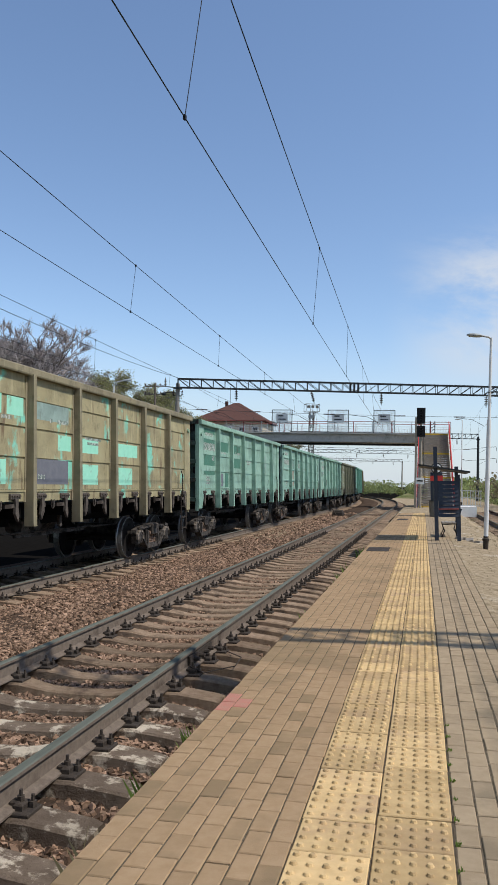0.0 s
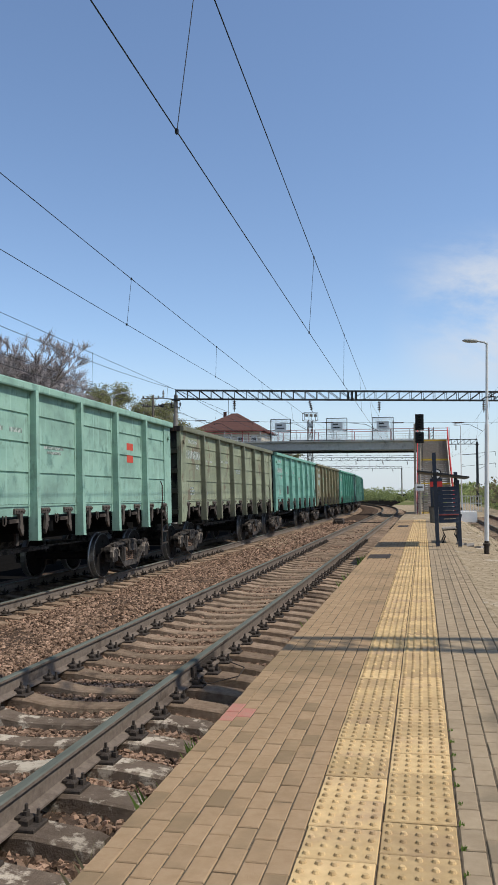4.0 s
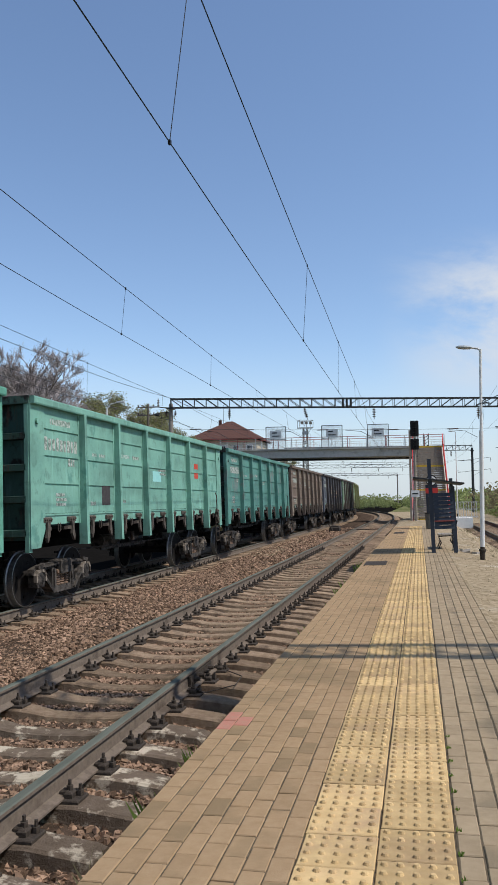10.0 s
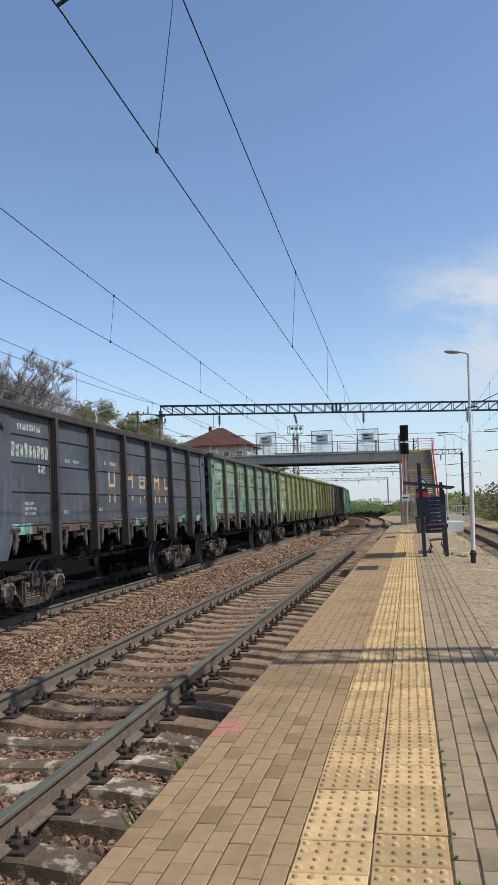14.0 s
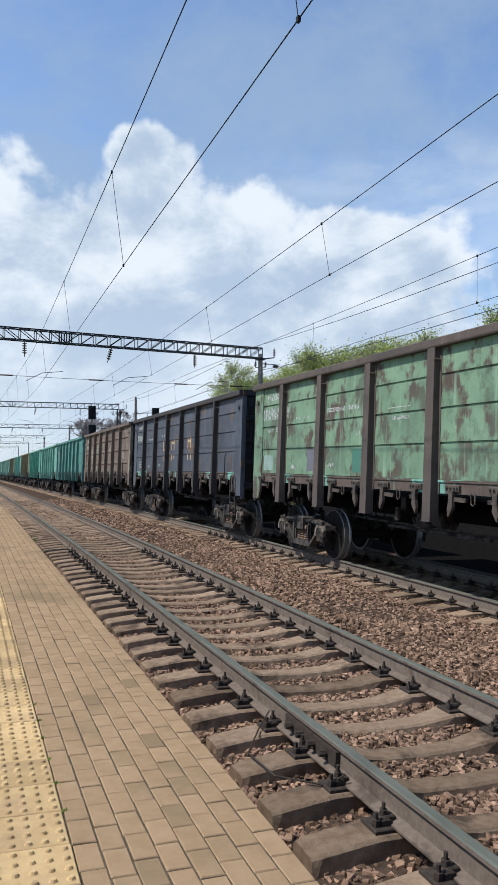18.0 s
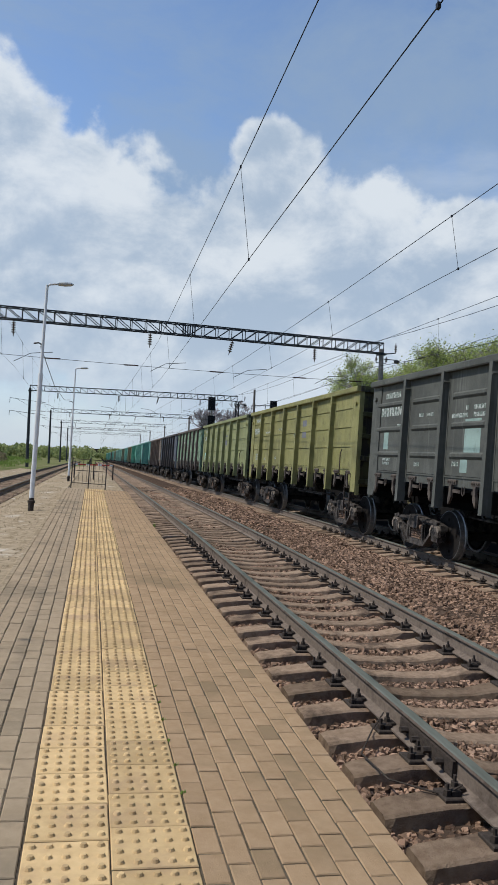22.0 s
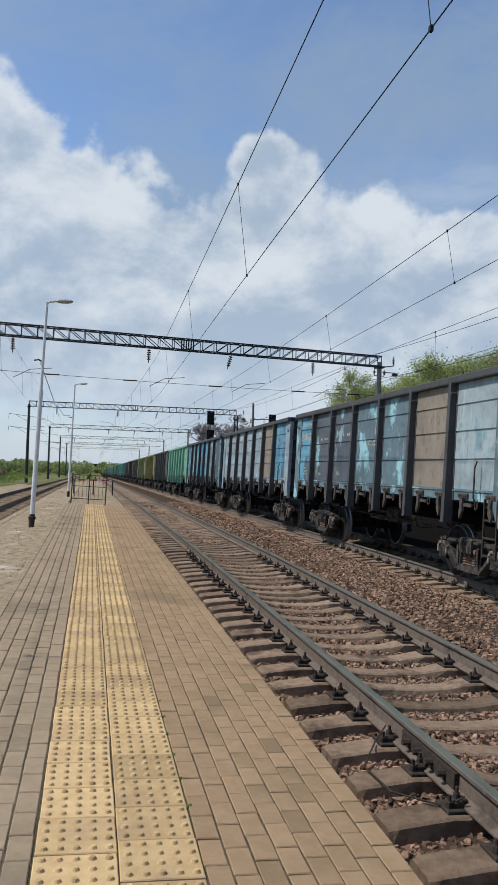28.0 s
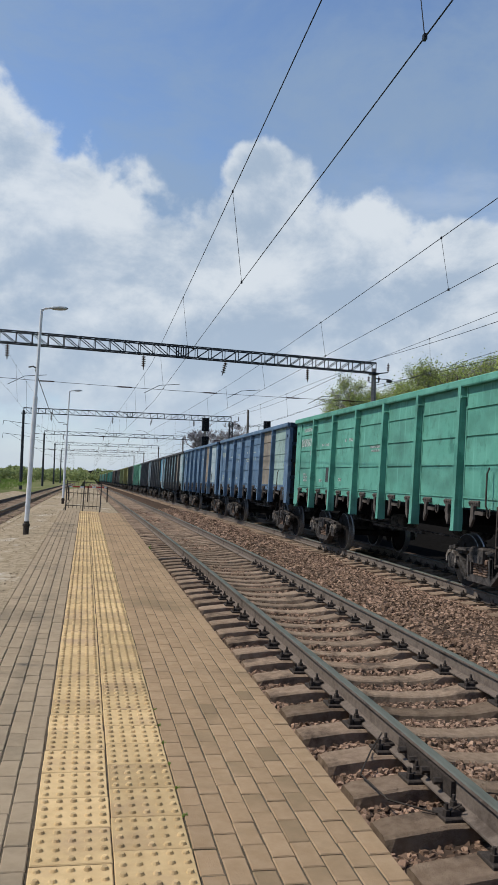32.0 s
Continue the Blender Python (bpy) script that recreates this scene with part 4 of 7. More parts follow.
        b.cbox(-1.2, 1.2, -0.22, 0.22, 0.52, 0.78, 0.03, True)
        b.lathe((0, 0, 0.78), (0, 0, 1), [(0, 0.3), (0.17, 0.3)], 14)
        b.tube((-0.9, -0.4, 0.45), (0.9, -0.4, 0.45), 0.04, n=6)
        b.tube((-0.9, 0.4, 0.45), (0.9, 0.4, 0.45), 0.04, n=6)
        bo = part("bogie", b, BOGIE, w, "cast steel bogie, greasy and brown", pose(0, y, 0))
        for rz in (0, 180):
            part("side_frame", sf, None, bo, m=pose(0, 0, 0, 0, 0, rz))
            part("spring_set", sp, None, bo, m=pose(0, 0, 0, 0, 0, rz))
        for yy in (-0.925, 0.925):
            part("wheelset", ws, None, bo, m=pose(0, yy, 0.478))
    c = Geo()
    c.box(-0.12, 0.12, -6.43, -6.08, 0.95, 1.2)
    c.cbox(-0.2, 0.16, -6.68, -6.40, 0.92, 1.25, 0.04, True)
    c.bar((0.5, -6.23, 1.2), (0.25, -6.43, 0.8), 0.03)
    c.path([(-0.3, -6.18, 1.0), (-0.3, -6.45, 0.7), (-0.3, -6.61, 0.75)], 0.025, 6)
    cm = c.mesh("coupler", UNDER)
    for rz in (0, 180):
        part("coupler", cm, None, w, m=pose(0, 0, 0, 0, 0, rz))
    la = Geo()
    for y in (5.45, 5.85):
        la.bar((1.50, y, 1.5), (1.50, y, 0.55), 0.03)
    for z in (0.6, 0.88, 1.16):
        la.bar((1.50, 5.45, z), (1.50, 5.85, z), 0.03)
    la.path([(1.56, 5.25, 2.1), (1.60, 5.25, 2.0), (1.60, 5.25, 1.5), (1.56, 5.25, 1.4)], 0.015, 5)
    lm = la.mesh("step_ladder", IRON)
    for rz in (0, 180):
        part("step_ladder", lm, None, w, m=pose(0, 0, 0, 0, 0, rz))
    for me in {o.data for o in w.children if o.type == "MESH" and o.name.split(".")[0] in BODY}:
        for v in me.vertices:
            v.co.z = tall(v.co.z)
    return w


BODY = ("side_panel", "unloading_hatch", "post", "corner_post", "top_rail", "end_wall")


def bar_text(rows, seed):
    """Worn stencilled lettering as rows of plain small blocks: (y, z, width, height) in the plane of the wall."""
    g = Geo()
    rnd = random.Random(seed)
    for y, z, wd, ht in rows:
        z, k = tall(z), y
        while k < y + wd:
            g.box(1.4866, 1.4890, k, k + ht * 0.44, z, z + ht * rnd.uniform(0.86, 1.0))
            k += ht * 0.62
    return g


def number_row(y, z, digits, h):
    return [(y, z, digits * h * 0.64, h)]


def stencil_words(words, y, z, h, parent):
    """Readable stencilled words on the near wall of a wagon."""
    cu = bpy.data.curves.new("stencil_lettering", "FONT")
    cu.body, cu.size, cu.extrude = words, h / 0.7, 0.0012
    cu.materials.append(LETTER_CLEAR)
    ob = new("stencil_lettering", cu)
    ob.parent = parent
    ob.matrix_basis = pose(1.4885, y, z, 90, 0, 90)
    return tagged(ob, "worn white stencilled words")


RUSTY_HATCH = ("patchy", "navy", "brown")
# colour, its faded tone, patches, patch threshold, rust threshold, posts (None: as the panels), sheet style, label
KINDS = {
    "mint": ((0.215, 0.36, 0.285), (0.27, 0.425, 0.335), (0.15, 0.27, 0.22), 0.60, 0.66, None, "ridged", "weathered mint green gondola wagon with rust streaks"),
    "mint2": ((0.2, 0.34, 0.272), (0.25, 0.405, 0.328), (0.11, 0.2, 0.165), 0.57, 0.63, None, "swaged", "pale green gondola wagon with darker repainted patches"),
    "teal": ((0.092, 0.28, 0.205), (0.125, 0.335, 0.25), (0.07, 0.225, 0.165), 0.60, 0.67, None, "ridged", "bright teal green gondola wagon, freshly painted"),
    "spring": ((0.15, 0.325, 0.225), (0.19, 0.375, 0.265), (0.12, 0.275, 0.19), 0.60, 0.68, None, "ridged", "light green gondola wagon with a red label patch"),
    "teal2": ((0.15, 0.325, 0.26), (0.19, 0.385, 0.305), (0.10, 0.25, 0.205), 0.60, 0.65, None, "ridged", "blue-green gondola wagon with white stencilled marks"),
    "sea": ((0.075, 0.205, 0.175), (0.105, 0.255, 0.215), (0.15, 0.19, 0.175), 0.58, 0.60, None, "ridged", "sea green gondola wagon with dark scuffs and faded blotches"),
    "tan": ((0.29, 0.25, 0.14), (0.35, 0.31, 0.18), (0.20, 0.55, 0.42), 0.56, 0.55, (0.22, 0.19, 0.12), "ridged", "rusty tan gondola wagon with turquoise touch-up patches"),
    "sage": ((0.215, 0.24, 0.155), (0.265, 0.29, 0.195), (0.16, 0.135, 0.09), 0.57, 0.57, (0.15, 0.155, 0.105), "ridged", "faded grey-green gondola wagon with rust stains"),
    "olive": ((0.185, 0.2, 0.09), (0.235, 0.25, 0.118), (0.185, 0.18, 0.095), 0.62, 0.62, None, "ridged", "faded olive green gondola wagon"),
    "khaki": ((0.19, 0.182, 0.066), (0.245, 0.232, 0.095), (0.22, 0.2, 0.085), 0.62, 0.62, None, "ridged", "khaki yellow-green gondola wagon with stencilled marks"),
    "brown": ((0.145, 0.105, 0.08), (0.185, 0.14, 0.11), (0.25, 0.235, 0.175), 0.57, 0.60, (0.125, 0.095, 0.075), "swaged", "rust brown gondola wagon with pale worn panels"),
    "olivebrown": ((0.165, 0.15, 0.085), (0.205, 0.19, 0.115), (0.13, 0.26, 0.18), 0.60, 0.55, None, "ridged", "brown-olive gondola wagon with green patches"),
    "navy": ((0.065, 0.076, 0.095), (0.09, 0.102, 0.12), (0.15, 0.10, 0.07), 0.57, 0.56, (0.05, 0.044, 0.042), "ridged", "dark slate gondola wagon with worn ochre lettering"),
    "patchy": ((0.15, 0.245, 0.155), (0.195, 0.30, 0.195), (0.092, 0.07, 0.056), 0.49, 0.60, (0.095, 0.076, 0.064), "wide", "peeling light green gondola wagon with rust brown posts"),
    "grey": ((0.07, 0.073, 0.062), (0.098, 0.1, 0.086), (0.15, 0.16, 0.145), 0.64, 0.68, None, "swaged", "dark grey gondola wagon with pressed side panels"),
    "cyan": ((0.11, 0.165, 0.185), (0.145, 0.205, 0.225), (0.30, 0.52, 0.55), 0.54, 0.60, (0.065, 0.065, 0.065), "ridged", "dark slate gondola wagon with peeling light blue paint"),
    "greyblue": ((0.24, 0.285, 0.305), (0.29, 0.34, 0.36), (0.33, 0.46, 0.52), 0.58, 0.62, (0.065, 0.065, 0.065), "ridged", "grey-blue gondola wagon with dark posts and rusty seams"),
    "blue": ((0.085, 0.142, 0.212), (0.12, 0.188, 0.265), (0.20, 0.26, 0.30), 0.60, 0.61, None, "ridged", "faded blue gondola wagon with pale lettering"),
}
ORDER = {-9: "teal", -8: "mint", -7: "mint2", -6: "teal", -5: "teal2", -4: "mint", -3: "brown", -2: "teal", -1: "mint", 0: "tan", 1: "mint", 2: "mint2", 3: "mint", 4: "sage", 5: "teal2", 6: "olivebrown", 7: "teal", 8: "teal2", 9: "sea",
         10: "brown", 11: "navy", 12: "patchy", 13: "olive", 14: "khaki", 15: "grey", 16: "spring", 17: "cyan", 18: "greyblue", 19: "cyan", 20: "blue", 21: "blue", 22: "teal", 23: "mint", 24: "olive", 25: "teal2", 26: "brown"}
LETTER = material("stencil white", (0.34, 0.37, 0.335), (0.5, 0.52, 0.48), 26, 0.8, 0, 0, stain=(0.16, 0.2, 0.17), stain_scale=16, stain_at=0.47, gap=0.06)
LETTER_CLEAR = material("clear stencil white", (0.52, 0.55, 0.5), (0.62, 0.64, 0.6), 20, 0.8, 0, 0, stain=(0.3, 0.36, 0.3), stain_scale=12, stain_at=0.58)
CHALK = material("chalk board", (0.045, 0.04, 0.042), (0.065, 0.06, 0.06), 12, 0.85, 0, 0.1, 60)
LABEL_RED = material("red label", (0.5, 0.06, 0.04), (0.42, 0.08, 0.05), 9, 0.7, 0, 0.1, 60, (0.3, 0.12, 0.08), 6, 0.6)
CYAN_PATCH = material("cyan primer", (0.24, 0.52, 0.50), (0.30, 0.58, 0.55), 9, 0.7, 0, 0.1, 60, (0.14, 0.3, 0.28), 5, 0.6)
MINT_PATCH = material("mint primer", (0.26, 0.60, 0.44), (0.32, 0.66, 0.50), 6, 0.7, 0, 0.1, 60, (0.2, 0.22, 0.13), 4, 0.58)
GREY_PATCH = material("grey primer", (0.125, 0.13, 0.15), (0.16, 0.165, 0.185), 6, 0.8, 0, 0.1, 60, (0.1, 0.095, 0.09), 3, 0.58)
RUST_WASH = material("rust wash", (0.24, 0.17, 0.14), (0.27, 0.25, 0.2), 4, 0.8, 0, 0.1, 60, (0.22, 0.33, 0.26), 3, 0.5, gap=0.2)
DARK_GREEN = material("dark green primer", (0.062, 0.165, 0.12), (0.08, 0.2, 0.145), 6, 0.8, 0, 0.1, 60, (0.06, 0.1, 0.075), 3, 0.55)
OCHRE = material("ochre letters", (0.5, 0.36, 0.2), (0.42, 0.28, 0.15), 7, 0.8, 0, 0.1, 60, (0.16, 0.12, 0.1), 6, 0.55)
HATCH_MIX = paint("rusty hatch paint", (0.09, 0.068, 0.055), (0.12, 0.092, 0.075), (0.20, 0.46, 0.37), 0.53, 0.60, scale=1.3, stretch=(1, 1, 0.1))
PALE = paint("pale panel paint", (0.30, 0.37, 0.38), (0.37, 0.43, 0.43), (0.2, 0.31, 0.34), 0.58, 0.6)
BEIGE = paint("beige panel paint", (0.22, 0.185, 0.14), (0.27, 0.23, 0.18), (0.16, 0.11, 0.08), 0.6, 0.58)
SAGE = paint("sage panel paint", (0.24, 0.33, 0.29), (0.28, 0.37, 0.33), (0.2, 0.25, 0.2), 0.62, 0.62)
SKYBLUE = paint("light blue panel paint", (0.10, 0.27, 0.38), (0.14, 0.33, 0.44), (0.09, 0.115, 0.13), 0.54, 0.58)
SLATE = paint("slate panel paint", (0.085, 0.1, 0.115), (0.11, 0.125, 0.14), (0.28, 0.45, 0.48), 0.60, 0.62)
# panels that were repaired in another colour: (wagon, panel from the leading end)
SPECIAL = {(20, 5): BEIGE, (20, 6): PALE, (21, 5): BEIGE, (21, 6): SAGE, (18, 5): BEIGE, (18, 6): SKYBLUE, (17, 0): SKYBLUE, (17, 2): SKYBLUE, (17, 3): SKYBLUE, (17, 4): SKYBLUE, (17, 6): SLATE,
           (19, 0): SKYBLUE, (19, 1): SLATE, (19, 2): SLATE, (19, 5): BEIGE, (19, 6): PALE}
BOARD = (-3.25, 1.74, 0.42, 0.42, CHALK, "chalk_board", "dark painted chalk board")
RED = (3.3, 2.42, 0.36, 0.40, LABEL_RED, "label_patch", "faded red label patch")


def letters(y0, z0, h, n, step, mat):
    """Large worn letters drawn as plain uprights with a cross stroke."""
    out = []
    for i in range(n):
        y = y0 + i * step + (0.14 if i % 2 else 0)
        out += [(y, z0, 0.07, h, mat, "painted_stroke", "worn painted stroke"), (y + 0.3, z0 + 0.05 * (i % 3), 0.07, h * 0.9, mat, "painted_stroke", "worn painted stroke"), (y + 0.07, z0 + h * (0.45 + 0.25 * (i % 2)), 0.23, 0.07, mat, "painted_stroke", "worn painted stroke")]
    return out


PATCHES = {
    3: [BOARD, RED, (-5.65, 2.25, 0.55, 0.42, CHALK, "chalk_board", "dark painted chalk board")], 5: [BOARD, (3.3, 2.5, 0.3, 0.3, GREY_PATCH, "label_patch", "grey label patch")], 7: [BOARD, RED], 8: [BOARD, RED, (-0.2, 2.2, 0.6, 0.3, CYAN_PATCH, "primer_patch", "pale blue primer patch")],
    16: [BOARD, RED], 22: [BOARD], 2: [(-3.85, 1.7, 0.9, 0.75, RUST_WASH, "rust_stain", "reddish rust stain")],
    1: [(-5.68, 2.0, 1.25, 1.30, DARK_GREEN, "primer_patch", "dark green repainted patch"), (-4.0, 2.62, 1.2, 0.4, DARK_GREEN, "primer_patch", "dark green repainted patch"), (-3.9, 1.68, 0.5, 0.38, GREY_PATCH, "primer_patch", "grey primer patch"), (-3.2, 1.66, 0.42, 0.42, DARK_GREEN, "primer_patch", "dark green repainted patch"), (-2.3, 2.1, 1.25, 0.88, DARK_GREEN, "primer_patch", "dark green repainted patch"), (2.9, 2.35, 0.5, 0.5, SAGE, "label_patch", "faded pale label patch")], 11: letters(-1.6, 1.95, 0.7, 5, 0.95, OCHRE), 17: letters(-2.2, 2.2, 0.75, 6, 1.1, OCHRE), 20: letters(-2.3, 2.55, 0.28, 4, 1.15, LETTER), 21: letters(-2.3, 2.45, 0.35, 5, 1.05, LETTER),
    0: [(-5.6, 2.6, 0.9, 0.40, MINT_PATCH, "primer_patch", "turquoise primer patch"), (-5.4, 1.75, 0.6, 0.3, MINT_PATCH, "primer_patch", "turquoise primer patch"), (-3.9, 2.6, 0.55, 0.42, MINT_PATCH, "primer_patch", "turquoise primer patch"), (-3.2, 2.6, 0.5, 0.40, MINT_PATCH, "primer_patch", "turquoise primer patch"), (-2.3, 2.58, 1.2, 0.42, SAGE, "primer_patch", "dull green primer patch"),
        (-1.5, 2.1, 0.5, 0.42, MINT_PATCH, "primer_patch", "turquoise primer patch"), (-0.65, 1.7, 0.85, 0.36, MINT_PATCH, "primer_patch", "turquoise primer patch"), (-0.65, 2.12, 0.85, 0.4, MINT_PATCH, "primer_patch", "turquoise primer patch"), (1.1, 2.12, 1.2, 0.4, MINT_PATCH, "primer_patch", "turquoise primer patch"), (1.2, 1.7, 0.8, 0.34, MINT_PATCH, "primer_patch", "turquoise primer patch"), (-2.3, 1.7, 1.2, 0.4, GREY_PATCH, "primer_patch", "grey primer patch"), (-3.7, 1.7, 0.5, 0.36, MINT_PATCH, "primer_patch", "turquoise primer patch")],
    12: [(-3.36, 1.68, 0.49, 0.40, GREY_PATCH, "primer_patch", "grey primer patch"), (-1.52, 1.68, 0.46, 0.38, DARK_GREEN, "primer_patch", "dark green primer patch"), (-5.6, 1.68, 0.5, 0.3, SAGE, "primer_patch", "turquoise primer patch")],
    15: [(-5.45, 2.05, 0.25, 0.4, SAGE, "primer_patch", "pale primer patch"), (-1.8, 2.0, 0.55, 0.55, SAGE, "primer_patch", "pale green primer patch"), (-1.9, 1.68, 0.25, 0.28, SAGE, "primer_patch", "pale primer patch")],
    13: [(-4.6, 2.3, 0.4, 0.3, CYAN_PATCH, "primer_patch", "pale cyan primer patch"), (-5.5, 1.7, 0.4, 0.35, CYAN_PATCH, "primer_patch", "pale cyan primer patch"), (0.9, 2.35, 0.5, 0.45, GREY_PATCH, "primer_patch", "grey primer patch")],
    6: [(-5.4, 2.2, 0.6, 0.6, SAGE, "primer_patch", "sage primer patch"), (-3.5, 1.9, 0.5, 0.5, SAGE, "primer_patch", "sage primer patch")],
    14: [(1.2, 2.4, 0.4, 0.5, GREY_PATCH, "primer_patch", "grey primer patch")]}
masters, paints, ends = {}, {}, {}
for key, (c1, c2, c3, at, rust, post_c, style, label) in KINDS.items():
    pm = paint(key + " paint", c1, c2, c3, at, rust, scale=3.0 if key == "patchy" else 1.7, blur=0.09 if key == "patchy" else 0.05)
    # End walls: body paint darkened for the shade between wagons, with grime patches.
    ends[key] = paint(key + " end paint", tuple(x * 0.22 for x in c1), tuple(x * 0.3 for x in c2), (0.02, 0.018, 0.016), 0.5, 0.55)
    paints[key] = (pm, paint(key + " posts", post_c, tuple(x * 1.15 for x in post_c), tuple(x * 0.8 for x in post_c), 0.6) if post_c else pm)
    if style not in masters:
        masters[style] = build_wagon(style)
MARKS = {}
for i in range(3):
    rows = number_row(-5.66, 2.72 - 0.03 * i, 8, 0.235) + [(-5.45, 3.08, 0.75, 0.13), (-4.75, 2.42, 0.24, 0.15)]
    rows += [(-5.45 + 0.1 * i, 1.74, 0.36, 0.06), (-5.45 + 0.1 * i, 1.82, 0.4, 0.06), (-5.45 + 0.1 * i, 1.90, 0.3, 0.06), (-3.7, 2.65, 0.2, 0.07), (-3.35, 2.65, 0.3, 0.07), (-3.8, 1.74, 0.2, 0.08), (-2.2, 1.78, 0.2, 0.08), (-0.4 + 0.3 * i, 2.5, 0.7, 0.055), (-0.3 + 0.3 * i, 2.42, 0.5, 0.055)]
    rows += [(-1.80, 2.70, 0.08, 0.08), (-1.52, 2.70, 0.36, 0.08), (-2.30, 2.58, 0.56, 0.08), (-1.52, 2.58, 0.52, 0.08)]
    MARKS[i] = bar_text(rows, 20 + i).mesh("stencil_marking", LETTER)
rows = number_row(-5.75, 2.70, 8, 0.27) + [(-5.5, 3.08, 0.8, 0.15), (-4.95, 2.45, 0.2, 0.15), (-5.4, 2.45, 0.3, 0.07), (-3.92, 2.63, 0.2, 0.07), (-3.55, 2.63, 0.26, 0.07), (-4.1, 1.72, 0.2, 0.08), (-2.45, 1.76, 0.2, 0.08)]
rows += [(-1.92, 2.70, 0.08, 0.08), (-1.72, 2.70, 0.38, 0.08), (-2.5, 2.58, 0.6, 0.08), (-1.72, 2.58, 0.58, 0.08), (-0.3, 2.46, 0.55, 0.06)]
MARKS[3] = bar_text(rows, 31).mesh("stencil_marking", LETTER)
wagons = {}
for k, key in ORDER.items():
    style, label = KINDS[key][6], KINDS[key][7]
    w = copy_thing(masters[style], pose(0, 0, 0))
    w.scale = (SCALE, SCALE, SCALE)
    tagged(w, label, group="wagons of the freight train")
    for o in (*w.children, *(c for e in w.children for c in e.children)):
        stem = o.name.split(".")[0]
        if stem in BODY or stem == "end_rib":
            dark = stem in ("post", "top_rail")
            mt = paints[key][1 if dark else 0]
            if stem == "unloading_hatch" and key in RUSTY_HATCH:
                mt = HATCH_MIX
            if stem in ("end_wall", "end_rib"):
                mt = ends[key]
            if stem == "side_panel":
                i = min(range(7), key=lambda q: abs((EDGES[q] + EDGES[q + 1]) / 2 - o.location.y))
                mt = SPECIAL.get((k, i), mt)
            o.material_slots[0].link = "OBJECT"
            o.material_slots[0].material = mt
    tagged(part("stencil_marking", MARKS[3 if k == 12 else k % 3], None, w, "worn white stencilled numbers and marks"), kind="stuff")
    if k in (4, 8, 12, 16):
        stencil_words("ПОСТРОЕН", -2.52 if k == 12 else -2.34, tall(2.70), 0.07, w)
    if k == 12:
        stencil_words("СОБСТВЕННИК", -0.38, tall(2.59), 0.06, w)
        part("round_mark", Geo().lathe((1.4866, -1.34, 2.40), (1, 0, 0), [(0, 0.075), (0.0024, 0.075), (0.0024, 0.06), (0, 0.06)], 20, False), LETTER, w, "round white stencilled mark")
    for y, z, wd, ht, c, nm, lb in PATCHES.get(k, ()):
        part(nm, Geo().box(1.4858, 1.4882 if nm == "label_patch" else 1.4864, y, y + wd, tall(z), tall(z + ht)), c, w, lb)
    wagons[k] = w
for w in masters.values():
    for o in (*w.children_recursive, w):
        bpy.data.objects.remove(o)

# ---- how far the train has come: the near corner of wagon 0, metres along the line ----
LAG_T = (0, 1.2, 2.6, 4.5, 7, 10, 13, 14.8, 17, 18.5, 21, 24, 25.5, 28, 30, 32)
LAG = (2.05, 1.45, 0.85, 0.5, 0.2, -0.15, -0.55, -0.72, -0.76, -0.45, -0.4, -0.55, -0.5, 0.3, 0.55, 1.2)


def lag(t):
    """A smooth curve through the knots."""
    tt = np.linspace(t - 1.2, t + 1.2, 25)
    return float(np.mean(np.interp(tt, LAG_T, LAG)))


def travelled(t):
    return 5.80 - 10.2 * t + lag(t)


def wagon_pose(k, t):
    s = PITCH * k + travelled(t) + HALF * SCALE
    (p, _), (q, _) = on_line(TRACK2_X, s - 4.39), on_line(TRACK2_X, s + 4.39)
    d = q - p
    c = (p + q) / 2
    return TILT @ pose(c.x, c.y, c.z - 0.25, math.degrees(math.atan2(d.z, math.hypot(d.x, d.y))), 0, math.degrees(math.atan2(-d.x, d.y)))


def motions():
    for k, w in wagons.items():
        walk(w, [(t, wagon_pose(k, t)) for t in range(33)])
        if 0 <= k <= 22:
            turn = [(i / 15, math.degrees((travelled(0) - travelled(i / 15)) / (0.478 * SCALE))) for i in range(481)]
            for b in w.children:
                if b.name.startswith("bogie"):
                    for o in b.children:
                        if o.name.startswith("wheelset"):
                            y = o.location.y
                            walk(o, [(t, pose(0, y, 0.478, a, 0, 0)) for t, a in turn])

# ---- overhead line ----


def insulator(parent, p, q, discs=4, r=0.13):
    """A string of ribbed discs from p to q."""
    g = Geo()
    p, q = Vector(p), Vector(q)
    d, length = (q - p).normalized(), (q - p).length
    prof = [(0, 0.02)]
    for i in range(discs):
        h = length * (0.15 + 0.7 * i / discs)
        s = length * 0.7 / discs
        prof += [(h, 0.03), (h + 0.15 * s, r), (h + 0.45 * s, r * 0.85), (h + 0.6 * s, 0.035)]
    prof += [(length, 0.02)]
    g.lathe(p, d, prof, 10)
    return part("insulator", g, PORCELAIN, parent, "brown ribbed porcelain insulator")


